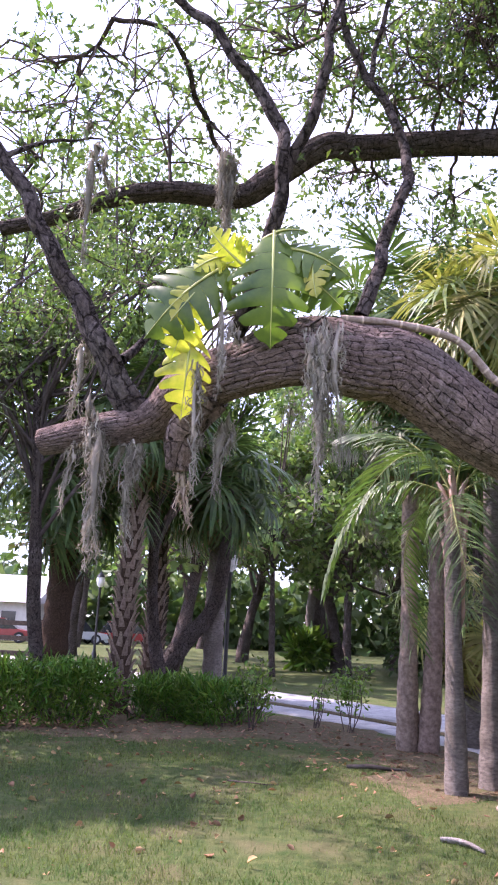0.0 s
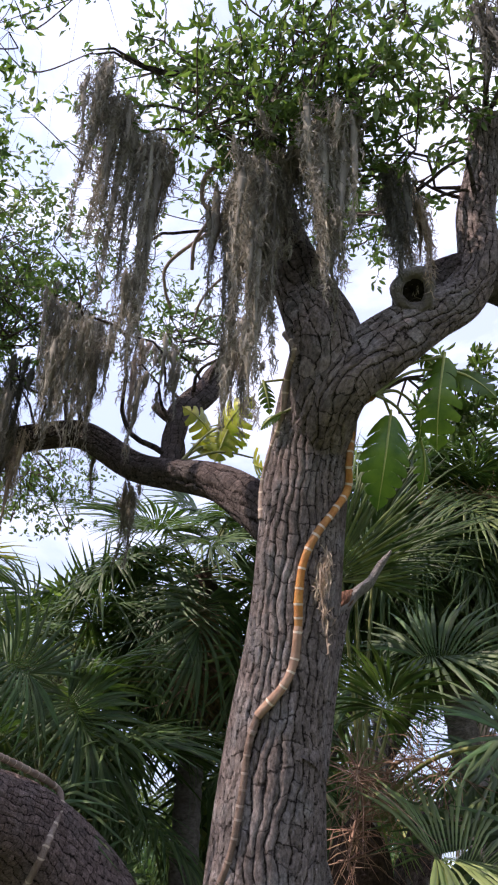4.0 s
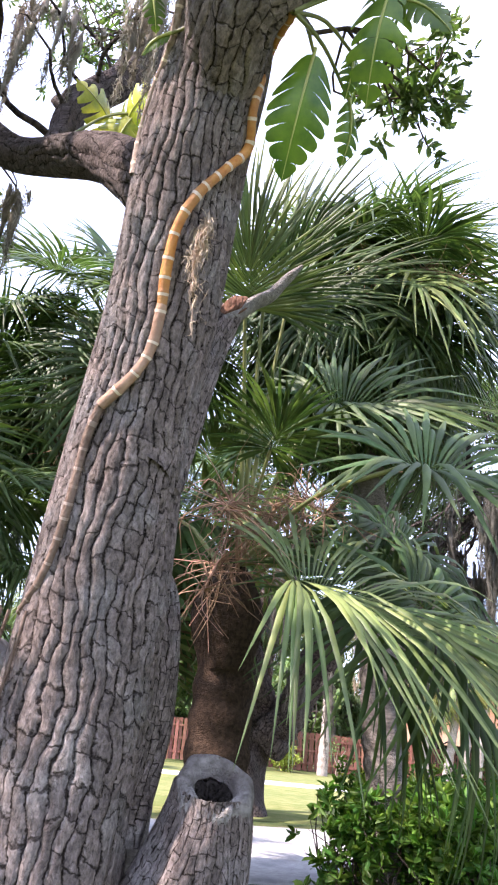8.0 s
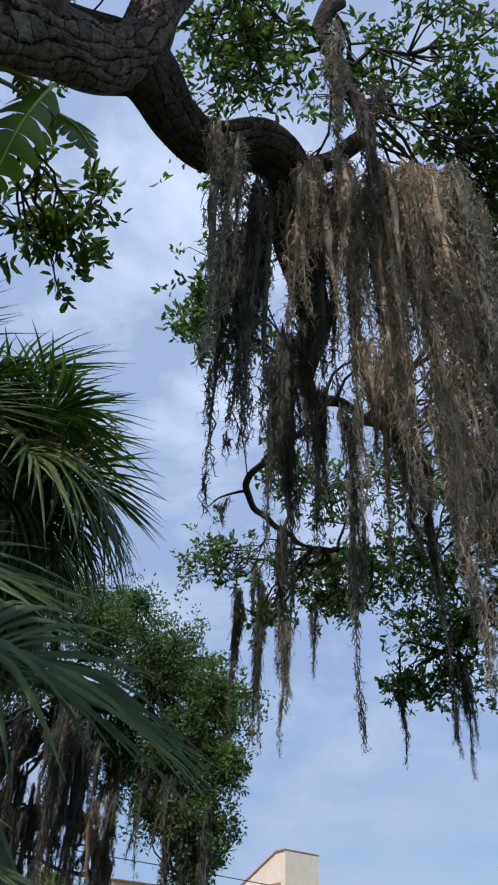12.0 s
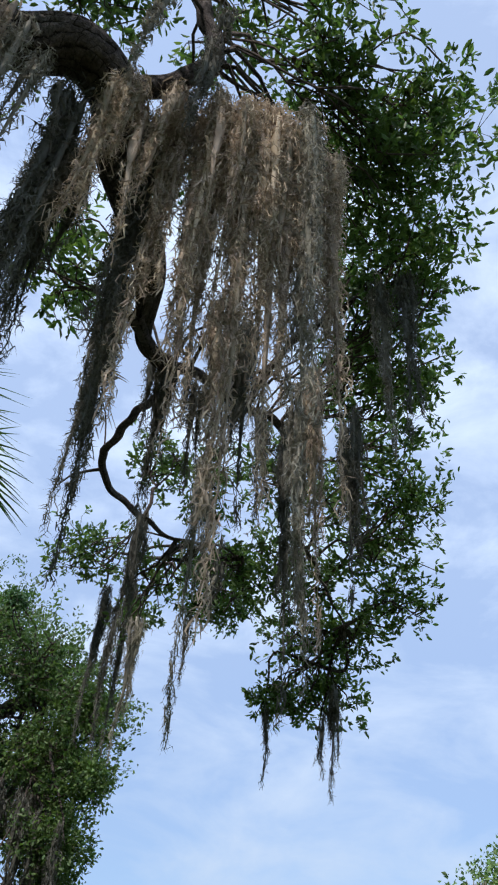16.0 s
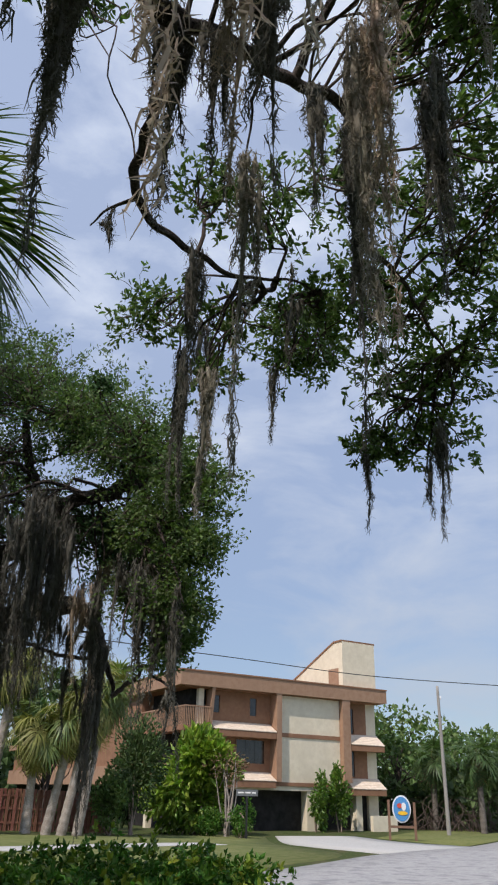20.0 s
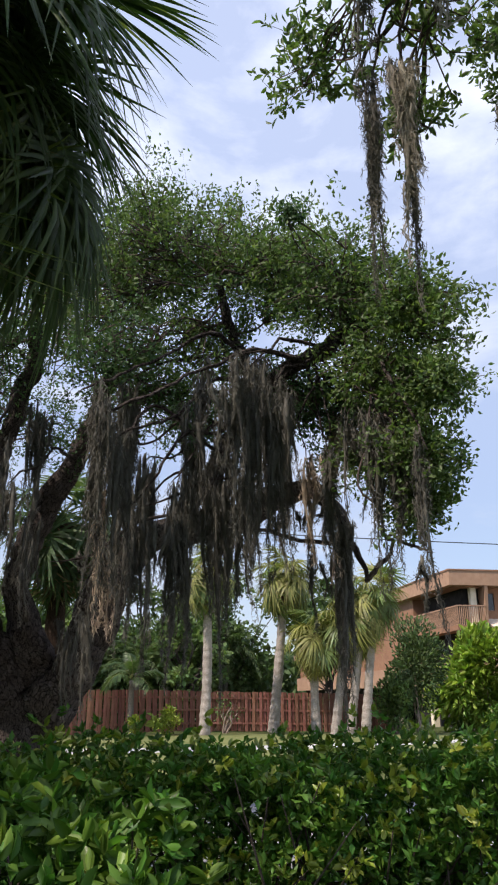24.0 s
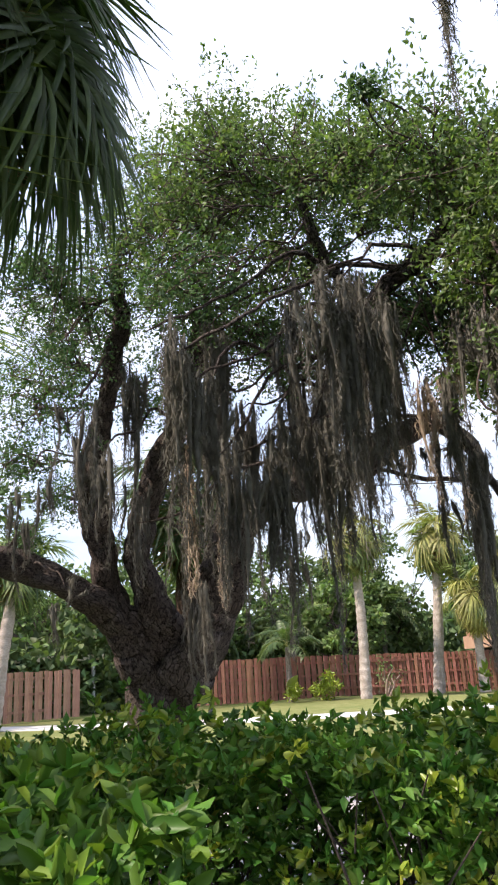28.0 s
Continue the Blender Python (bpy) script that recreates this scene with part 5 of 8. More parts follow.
sheet("verge", ROAD_NEAR[:7], ROAD_FAR[:7], 0.03, "mulch", "strip of bare earth and litter along the road", lo=0.285, hi=0.435, across=3)
sheet("road", ROAD_NEAR[6:], ROAD_FAR[6:], 0.05, "asphalt", "wide pale asphalt at the mouth of the road", lo=0.02, hi=0.98)
sheet("pavement", [(12.2, 34), (15.2, 25.6), (19.4, 18.6), (25.4, 13.9), (33, 10.6)], [(13.8, 35), (16.8, 26.4), (21.0, 19.9), (26.6, 15.2), (33.8, 12.0)], 0.03, "concrete", "white concrete footpath in front of the fence")
sheet("driveway", [(30.9, 3.6), (36.5, 9.0), (47.6, 13.2)], [(44.0, 1.4), (46.5, 6.0), (51.0, 9.6)], 0.04, "concrete", "pale concrete driveway running up to the building")
sheet("grass", [(9.5, 12.2), (14.5, 9.2), (22.6, 6.7), (30.2, 5.6), (36.2, 9.6), (46.5, 13.4)], [(13.0, 33.0), (18.5, 28.0), (27.0, 25.6), (34.0, 23.0), (40.0, 19.0), (46.8, 17.0)], 0.012, "grass_dry", "strip of thin dry grass between the road and the fence")
sheet("grass", [(45.5, 2.9), (48.0, 5.6), (50.5, 8.2)], [(85.0, -3.2), (80.0, 2.0), (62.0, 7.5)], 0.012, "grass_dry", "strip of thin dry grass in front of the wood")


def bed(name, edge, lift, mat, label):
    """A flat bed with an uneven outline round a ring of points."""
    e = curve([*edge, edge[0]], 0.3)[:-1]
    m = len(e)
    t = np.roll(e, -1, 0) - np.roll(e, 1, 0)
    out = np.column_stack([t[:, 1], -t[:, 0]]) / (np.linalg.norm(t, axis=1, keepdims=True) + 1e-9)
    if np.sum(e[:, 0] * np.roll(e[:, 1], -1) - np.roll(e[:, 0], -1) * e[:, 1]) < 0:
        out = -out
    k = np.arange(m)
    e = e + out * (0.16 * np.sin(k * 1.9) + 0.2 * np.sin(k * 0.7) + 0.1 * np.sin(k * 4.1))[:, None]
    V = [(*p, lift + 0.012) for p in e] + [(*p, -0.06) for p in e + out * 0.5]
    F = [tuple(range(m))] + [(i, m + i, m + (i + 1) % m, (i + 1) % m) for i in range(m)]
    return solid(name, mesh(name, np.array(V), F, mat), label, "bed", kind="structure")


bed("mulch_bed", [(-9, 10.9), (-4, 10.6), (-1.2, 11.6), (0.3, 11.6), (0.9, 9.6), (1.2, 8.2), (2.4, 8.1), (3.4, 7.0), (4.6, 6.6), (5.5, 7.1), (3.4, 8.9), (2.3, 11.2), (0.9, 13.3), (-1.6, 15.6), (-6, 18.5), (-10, 18)], 0.006, "mulch",
    "bed of red-brown pine mulch under the palms")

# grass blades over the near lawn, and litter on it
GP = np.column_stack([rng.uniform(-4.5, 4.2, 90000), 5.0 + 6.0 * rng.uniform(0, 1, 90000) ** 1.25])
keep = np.sin(GP[:, 0] * 2.1 + np.sin(GP[:, 1] * 1.7) * 1.4) + np.sin(GP[:, 1] * 2.9 + GP[:, 0]) + rng.normal(size=len(GP)) * 0.9 > -0.7
keep &= GP[:, 1] < 10.8 - 0.35 * GP[:, 0]
GP = GP[keep]
n = len(GP)
h, a = rng.uniform(0.018, 0.05, n), rng.uniform(0, 6.28, n)
base = np.column_stack([GP, np.zeros(n)])
lean = np.column_stack([np.cos(a) * h * 0.6, np.sin(a) * h * 0.6, h])
sd = np.column_stack([-np.sin(a), np.cos(a), np.zeros(n)]) * 0.0032
solid("grass", mesh("grass", np.stack([base - sd, base + sd, base + lean], 1).reshape(-1, 3), np.arange(3 * n).reshape(-1, 3), "grass"),
      "short blades of green and yellowing lawn grass", "grass", kind="stuff")
n = 420
LP = np.column_stack([rng.uniform(-4, 4.5, n), rng.uniform(5, 12, n), rng.uniform(0.01, 0.035, n)])
V, Q = leaves(LP, np.column_stack([rng.normal(size=(n, 2)), rng.normal(size=n) * 0.25]), 0.062, rng, 0.55, 0.35, 0.7)
solid("fallen_leaves", mesh("fallen_leaves", V, Q, "dry_leaf"), "dry brown and orange leaves lying on the lawn", "leaf litter", kind="stuff")
n = 5000
CP = np.column_stack([rng.uniform(-6, 5.2, n), rng.uniform(6.2, 14, n), rng.uniform(0.03, 0.05, n)])
CP = CP[(CP[:, 1] > 10.1 - 1.1 * np.clip(CP[:, 0], -0.5, 3.2) + 0.7 * rng.normal(size=n)) & (CP[:, 1] < 13.6 - 1.3 * CP[:, 0])]
V, Q = leaves(CP, np.column_stack([rng.normal(size=(len(CP), 2)), rng.normal(size=len(CP)) * 0.2]), 0.07, rng, 0.2, 0.1, 0.7)
solid("mulch_chips", mesh("mulch_chips", V, Q, "chip"), "loose red-brown bark chips and dead leaves", "mulch", kind="stuff")


# sticks and shed palm parts lying about
def stick(label, pts, mat="twig", name="fallen_branch"):
    V, F, P, K = limb(pts, sides=8, step=0.03, lump=0.15, seed=len(label), crook=0.006)
    return solid(name, mesh(name, V, F, mat, smooth=True), label, "fallen branch", "litter under the palms")


stick("pale barkless branch fallen on the lawn", [(1.02, 6.62, 0.02, 0.022), (1.16, 6.52, 0.035, 0.026), (1.3, 6.36, 0.02, 0.016)], "cut_wood")
stick("short grey stick lying on the grass", [(1.62, 6.9, 0.015, 0.012), (1.85, 6.85, 0.03, 0.010), (2.0, 6.9, 0.015, 0.006)], "cut_wood")
stick("brown shed palm leaf base in the mulch", [(1.75, 7.9, 0.02, 0.03), (1.9, 7.8, 0.05, 0.05), (2.1, 7.75, 0.03, 0.02)], "leaf_base")
stick("dark fallen branch at the foot of the palms", [(0.4, 9.7, 0.02, 0.02), (0.75, 9.6, 0.05, 0.025), (1.1, 9.65, 0.02, 0.012)], "bark_dark")
stick("thin dry twig on the lawn", [(-0.9, 8.4, 0.012, 0.007), (-0.6, 8.3, 0.025, 0.008), (-0.35, 8.4, 0.012, 0.004)], "twig")

# ---- the two oaks ----
oak = thing("oak_tree", "live oak with a grey furrowed trunk, forked limbs and hanging moss", "tree", (3.1, 3.2, 0))
limb_part("trunk", [(3.25, 3.42, -0.15, 0.50), (3.14, 3.24, 0.35, 0.36), *LIMB_TRUNK, (2.52, 1.98, 4.42, 0.18)], oak, "bark", sides=200, step=0.02, bark=0.016, plate_w=0.054, plate_l=0.17, plate_l2=0.07, seed=3, lump=0.035, crack=0.4)
limb_part("limb", [(2.66, 2.22, 4.0, 0.17), *LIMB_LEADER], oak, "bark", sides=110, step=0.012, bark=0.013, plate_w=0.05, plate_l=0.08, seed=5, lump=0.04, crack=0.36)
limb_part("limb", [(2.62, 2.16, 3.95, 0.15), *LIMB_RLIMB], oak, "bark", sides=120, step=0.012, bark=0.013, plate_w=0.052, plate_l=0.075, seed=8, lump=0.05, crack=0.36)
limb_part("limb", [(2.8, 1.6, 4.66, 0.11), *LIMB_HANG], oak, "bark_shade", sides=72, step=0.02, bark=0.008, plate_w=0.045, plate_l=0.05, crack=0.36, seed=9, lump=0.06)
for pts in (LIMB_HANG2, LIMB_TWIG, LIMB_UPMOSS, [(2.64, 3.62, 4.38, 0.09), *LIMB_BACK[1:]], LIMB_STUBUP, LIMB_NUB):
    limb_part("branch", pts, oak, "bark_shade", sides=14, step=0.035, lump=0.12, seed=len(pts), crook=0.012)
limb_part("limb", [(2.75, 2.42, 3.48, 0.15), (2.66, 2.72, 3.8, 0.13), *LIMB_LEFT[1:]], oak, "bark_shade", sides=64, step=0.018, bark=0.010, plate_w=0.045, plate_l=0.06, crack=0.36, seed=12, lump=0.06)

leaner = thing("oak_tree", "leaning live oak whose thick mossy limb arches low over the lawn", "tree", (3.7, 4.0, 0))
limb_part("trunk", [(3.95, 3.9, -0.2, 0.55), *LIMB_NEAR], leaner, "bark_limb", sides=130, step=0.025, bark=0.008, plate_w=0.052, plate_l=0.06, crack=0.36, seed=21, lump=0.05)
limb_part("limb", LIMB_BROKEN, leaner, "bark_limb", "short snapped limb with a red-brown broken end", sides=26, step=0.02, bark=0.02, plate_w=0.05, plate_l=0.09, seed=4, lump=0.18)
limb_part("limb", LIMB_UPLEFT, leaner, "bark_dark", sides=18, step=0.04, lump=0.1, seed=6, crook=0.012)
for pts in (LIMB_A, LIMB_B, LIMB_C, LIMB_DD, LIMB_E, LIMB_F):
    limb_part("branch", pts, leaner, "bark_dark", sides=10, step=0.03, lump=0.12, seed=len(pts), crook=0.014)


def knot(parent, at, facing, radius, hollow, seed):
    """A healed branch stub: a thick callus ring round a rotten or a cut middle."""
    q = Vector(facing).to_track_quat("Z", "Y").to_matrix().to_4x4()
    m = np.array(Matrix.Translation(at) @ q)
    th = np.linspace(0, 2 * math.pi, 40, endpoint=False)
    prof = [(1.25, -0.6), (1.22, -0.2), (1.15, 0.12), (0.98, 0.26), (0.78, 0.2), (0.66, 0.02), (0.6, -0.25 if hollow else -0.02)]
    V, s = [], len(th)
    for r, z in prof:
        w = radius * r * (1 + 0.05 * np.sin(3 * th + seed) + 0.03 * np.sin(7 * th + r * 5))
        V.append(np.column_stack([np.cos(th) * w, np.sin(th) * w * 1.12, np.full(s, z * radius) + 0.02 * radius * np.sin(9 * th)]))
    V = np.concatenate(V)
    i, j = np.meshgrid(np.arange(len(prof) - 1), np.arange(s), indexing="ij")
    Q = np.stack([i * s + j, i * s + (j + 1) % s, (i + 1) * s + (j + 1) % s, (i + 1) * s + j], -1).reshape(-1, 4)
    W = V @ m[:3, :3].T + m[:3, 3]
    k = part("knot", mesh("knot", W, Q, "cut_wood", smooth=True), parent, None, "healed ring of pale bark round a lost branch")
    n = len(prof) - 1
    D = [V[n * s + q] for q in range(s)]
    rings = [np.array(D) * [f, f, 1] + np.array([0, 0, -(0.35 if hollow else 0.0) * radius * (1 - f) + 0.05 * radius * math.sin(f * 17)]) for f in (1, 0.75, 0.5, 0.25, 0.04)]
    V2 = np.concatenate(rings) + np.random.default_rng(seed).normal(size=(5 * s, 3)) * 0.035 * radius
    i, j = np.meshgrid(np.arange(4), np.arange(s), indexing="ij")
    Q2 = np.stack([i * s + j, i * s + (j + 1) % s, (i + 1) * s + (j + 1) % s, (i + 1) * s + j], -1).reshape(-1, 4)
    part("heart", mesh("heart", V2 @ m[:3, :3].T + m[:3, 3], Q2, "hollow" if hollow else "cut_wood"), k)
    return k


knot(leaner, (3.12, 4.11, 1.54), (-0.62, -0.85, 0.0), 0.185, True, 3)
knot(oak, (2.63, 1.43, 4.575), (-0.55, -0.5, -0.6), 0.095, True, 5)

# stub of a lost limb on the trunk, and the sawn hollow stem at its foot
limb_part("stub", [(2.93, 2.72, 2.40, 0.2), (3.05, 2.69, 2.8, 0.155), (3.16, 2.67, 3.1, 0.11), (3.26, 2.65, 3.33, 0.07)], oak, "bark", sides=48, step=0.015, bark=0.008, plate_w=0.04, plate_l=0.1, crack=0.4, seed=31, lump=0.1)
limb_part("spur", [(3.22, 2.64, 3.24, 0.05), (3.36, 2.60, 3.42, 0.036), (3.47, 2.56, 3.53, 0.03), (3.57, 2.52, 3.66, 0.022), (3.62, 2.5, 3.74, 0.006)], oak, "cut_wood", "grey splintered spur left by a torn limb", sides=14, step=0.02, lump=0.22, seed=7, crook=0.008)
limb_part("heart", [(3.2, 2.61, 3.27, 0.022), (3.26, 2.59, 3.34, 0.036), (3.31, 2.585, 3.39, 0.026), (3.34, 2.58, 3.43, 0.008)], oak, "raw_wood", "red-brown rotten heartwood in the torn end", sides=16, step=0.008, lump=0.4, seed=9, crook=0.012)
limb_part("stub", [(3.42, 3.0, -0.15, 0.40), (3.46, 2.88, 0.45, 0.30), (3.5, 2.76, 0.85, 0.24), (3.52, 2.70, 1.08, 0.20), (3.51, 2.67, 1.22, 0.17)], oak, "bark", "grey sawn-off stem with a hollow top", sides=110, step=0.012, bark=0.012, plate_w=0.045, plate_l=0.06, crack=0.36, seed=33, lump=0.07, cap=False)
knot(oak, (3.49, 2.64, 1.22), (-0.35, -0.5, 0.78), 0.135, True, 8)
limb_part("stub", [(3.22, 3.05, 1.0, 0.2), (3.3, 2.98, 1.5, 0.17), (3.3, 2.95, 1.95, 0.1), (3.22, 2.94, 2.15, 0.03)], oak, "bark", "grey swollen burl at the back of the trunk", sides=80, step=0.014, bark=0.012, plate_w=0.04, plate_l=0.05, seed=37, lump=0.12)

LIMB_POINTS = np.concatenate([curve(p, 0.12)[:, :3] for p in (LIMB_LEADER, LIMB_RLIMB, LIMB_HANG, LIMB_HANG2, LIMB_TWIG, LIMB_UPMOSS, LIMB_LEFT, LIMB_BACK, LIMB_A, LIMB_B, LIMB_C, LIMB_DD, LIMB_UPLEFT, LIMB_F, LIMB_NEAR, LIMB_TRUNK)])


def boughs(rows, points, per_tip, flat=0.8, wide=1.15):
    out = []
    for x, y, z, r, tips in rows:
        root = points[np.argmin(((points - (x, y, z)) ** 2).sum(1))]
        out.append(((x, y, z), (r * wide, r * wide, r * flat * wide), root, int(tips * 2.6), per_tip))
    return out


for rows, tree, per in ((BOUGHS_NORTH, leaner, 9), (BOUGHS_NORTH_EAST, oak, 9), (BOUGHS_TRUNK, oak, 10), (BOUGHS_FORK, oak, 10)):
    foliage(tree, boughs(rows, LIMB_POINTS, per), rng, leaf=0.062, simple=per < 10)
foliage(oak, [(BOUGHS_SPRIG[0][:3], (0.24, 0.24, 0.24), (2.78, 1.9, 4.35), 60, 10)], rng, leaf=0.07)
for rows in (BOUGHS_EAST_HIGH, BOUGHS_EAST_LOW, BOUGHS_EAST_FILL):
    foliage(oak, boughs(rows, LIMB_POINTS, 10, 0.8, 1.0), rng, mat="oak_leaf", leaf=0.06)
# unseen top of the crown, over the walker, added to shade the lawn
foliage(oak, [((x, y, z), (1.9, 1.9, 0.9), tuple(LIMB_POINTS[np.argmin(((LIMB_POINTS - (x, y, z)) ** 2).sum(1))]), 100, 10) for x, y, z in ((0.5, 3.0, 8.2), (2.5, 4.5, 8.6), (-1.6, 4.2, 7.6), (-1.0, 6.2, 7.4), (1.0, 7.0, 8.2))], rng, leaf=0.08, simple=True)


def hold(parent, points, to, seed):
    """A bent side branch from the nearest limb out to where a beard of moss hangs."""
    to = np.array(to, float)
    a = points[np.argmin(((points - to) ** 2).sum(1) + 2.0 * np.maximum(0, points[:, 2] - to[2] - 0.3) ** 2)]
    if np.linalg.norm(np.array(LIMB_TRUNK)[:, :3] - to, axis=1).min() < 0.75:
        return
    far = np.linalg.norm(to - a)
    if far < 0.22:
        return
    side = np.random.default_rng(seed).normal(size=3) * 0.1 * far
    out = to + (to - a) * 0.12
    r = min(0.024, 0.007 + 0.008 * far)
    limb_part("branch", [(*a, r * 1.5), (*(a + (to - a) * 0.35 + side + [0, 0, 0.09 * far]), r), (*(a + (to - a) * 0.7 - side * 0.6 + [0, 0, 0.07 * far]), r * 0.75), (*(to + [0, 0, 0.02]), r * 0.55), (*(out - [0, 0, 0.06]), 0.003)], parent, "bark_dark", sides=6, step=0.09, lump=0.1, seed=seed, crook=0.012)


def hang_moss(rows, group, variants, hair=1.0, lean=1.0, parent=None, points=None):
    for x, y, z, w, l, strands, tone in rows:
        w, l = w * lean, l * lean
        if parent is not None:
            hold(parent, points, (x, y, z), int(abs(x * 131 + y * 77 + z * 53)))
        key = (round(w / 0.06), round(l / 0.12), tone, hair)
        if key not in variants:
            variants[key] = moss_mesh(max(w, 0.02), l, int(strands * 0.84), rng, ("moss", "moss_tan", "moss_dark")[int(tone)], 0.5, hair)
        ob = solid("spanish_moss", variants[key], ("grey-brown beard of Spanish moss hanging from an oak branch", "tan beard of Spanish moss in sunlit colour hanging from an oak branch", "dark grey beard of Spanish moss in shaded colour hanging from an oak branch")[int(tone)], "moss", group)
        ob.matrix_basis = pose(x, y, z, 0, 0, float(rng.uniform(0, 360)))


MOSS_KINDS = {}
for rows in (MOSS_NORTH, MOSS_NORTH_EAST, MOSS_TRUNK, MOSS_FORK, MOSS_FORK_MORE, MOSS_EAST, MOSS_EAST_MORE, MOSS_EAST_TIPS, MOSS_TIPS):
    hang_moss(rows, "moss on the oaks", MOSS_KINDS, 1.0, 1.0, leaner if rows is MOSS_NORTH else oak, LIMB_POINTS)


# ---- climbing vines ----
def vine_stem(name, pts, r0, r1, bark, ring, parent, seed):
    """A ringed stem: leaf scars every few centimetres stand out as pale bands."""
    n = len(pts)
    R = curve([(*p, r0 + (r1 - r0) * i / (n - 1)) for i, p in enumerate(pts)], 0.011)
    k = np.arange(len(R))
    scar = ((k + (3 * np.sin(k * 0.13 + seed)).astype(int)) % 7) == 0
    R[:, 3] *= np.where(scar, 1.13, 1.0) * (1 + 0.06 * np.sin(k * 0.21))
    A, B, T = frames(R[:, :3])
    s = 12
    th = np.linspace(0, 2 * math.pi, s, endpoint=False)
    V = R[:, None, :3] + R[:, None, 3:4] * (np.cos(th)[None, :, None] * A[:, None] + np.sin(th)[None, :, None] * B[:, None])
    i, j = np.meshgrid(np.arange(len(R) - 1), np.arange(s), indexing="ij")
    Q = np.stack([i * s + j, i * s + (j + 1) % s, (i + 1) * s + (j + 1) % s, (i + 1) * s + j], -1).reshape(-1, 4)
    slots = np.repeat(scar[:-1].astype(int), s)
    return part(name, mesh(name, V.reshape(-1, 3), Q, [bark, ring], smooth=True, slots=slots), parent)


def lobed_leaf(base, tip, normal, mat, parent, seed, width=0.75, entire=False):
    """A big split leaf: lobes on each side of a raised midrib, cut halfway in, the blade arched and its edge drooping."""
    r = np.random.default_rng(seed)
    b, t = np.array(base), np.array(tip)
    L = np.linalg.norm(t - b)
    d = (t - b) / L
    nrm = np.array(normal, float)
    nrm = nrm - d * (nrm @ d)
    nrm /= np.linalg.norm(nrm)
    s = np.cross(nrm, d)
    V, Q = [], []
    lobes, rows = (7 if entire else 6), (0.0, 0.3, 0.55, 0.8, 0.94, 1.0)
    pinch = (1.0, 1.0, 0.98, 0.88, 0.66, 0.32) if entire else (1.0, 0.97, 0.82, 0.66, 0.55, 0.34)
    for sg in (-1, 1):
        for k in range(lobes):
            mid = (k + 0.5) / lobes
            n0 = len(V)
            reach = 1.0 if entire else r.uniform(0.8, 1.08)
            for q, f in enumerate(rows):
                for e in (-1, 0, 1):
                    u = mid + e * 0.5 / lobes * pinch[q]
                    w = width * L * 0.56 * math.sin(math.pi * (0.18 + 0.78 * u)) ** 0.65 * (1 - 0.45 * max(0.0, u) ** 3) * reach
                    along = u * (1 - 0.14 * f) + 0.26 * f**1.5 * (1 - 0.62 * u) - 0.10 * f * (1 - u) ** 3
                    dz = 0.12 * L * math.sin(math.pi * u) - 0.26 * w * f * f + (0.05 * w * min(1.0, 2 * f) if e == 0 else 0.0)
                    V.append(b + d * L * along + s * sg * w * f + nrm * dz)
            for q in range(len(rows) - 1):
                for e in (0, 1):
                    o = n0 + q * 3 + e
                    Q.append((o, o + 1, o + 4, o + 3) if sg > 0 else (o + 3, o + 4, o + 1, o))
    leaf = part("leaf", mesh("leaf", np.array(V), Q, mat, smooth=True), parent)
    rib = [(*(b + d * L * u + nrm * 0.12 * L * math.sin(math.pi * min(1, u)) + nrm * 0.004), 0.007 * (1.15 - u)) for u in np.linspace(-0.05, 1.0, 9)]
    V, Q = tubes([np.array(rib)], 5)
    part("midrib", mesh("midrib", V, Q, "vine_rib", smooth=True), leaf)
    return leaf


def vine_leaves(rows, parent, root, mat, face, seed, width=0.75, entire=False):
    for k, r in enumerate(rows):
        b, t = r[:3], r[3:]
        rr = np.random.default_rng(seed + k)
        lobed_leaf(b, t, np.array(face) + rr.normal(size=3) * 0.3, mat, parent, seed + k, width, k % 3 == 0 and entire)
        root_p = np.array(root)
        m = (np.array(b) + root_p) / 2 + np.array([0, 0, 0.07])
        V, Q = tubes([curve([(*root_p, 0.011), (*m, 0.009), (*b, 0.007)], 0.05)], 6)
        part("leaf_stalk", mesh("leaf_stalk", V, Q, "petiole", smooth=True), parent)


vine = thing("climbing_vine", "philodendron vine with an orange ringed stem winding up the oak trunk", "vine", (2.72, 3.0, 1.7))
vine_stem("stem", VINE_TRUNK[:9], 0.019, 0.022, "vine_orange", "vine_ring", vine, 1)
vine_stem("stem", VINE_TRUNK[8:12], 0.022, 0.022, "vine_tan", "vine_ring", vine, 5)
vine_stem("stem", VINE_TRUNK[11:], 0.018, 0.016, "root_bark", "vine_bark", vine, 2)
vine_leaves(LEAVES_TRUNK, vine, VINE_TRUNK[0], "vine_leaf", (-0.6, -0.7, 0.15), 40, 0.46, True)
x0, y0, z0 = VINE_TRUNK[-1]
for k, dx in enumerate(rng.uniform(-0.16, 0.05, 15)):
    V, Q = tubes([curve([(x0 + dx, y0 - 0.008 * k, z0, 0.007), (x0 + dx * 1.6 + 0.02, y0 + 0.08 + 0.01 * math.sin(k * 2.1), z0 - 0.5 + 0.1 * math.sin(k), 0.006), (x0 + dx * 2.2 + 0.06, y0 + 0.18 + 0.03 * math.sin(k * 1.7), z0 - 1.1, 0.006), (x0 + dx * 2.6 + 0.12, y0 + 0.26 + 0.05 * math.sin(k * 2.7), -0.02, 0.006)], 0.05)], 6)
    part("aerial_root", mesh("aerial_root", V, Q, "root_bark", smooth=True), vine, None, "brown cord-like aerial root")
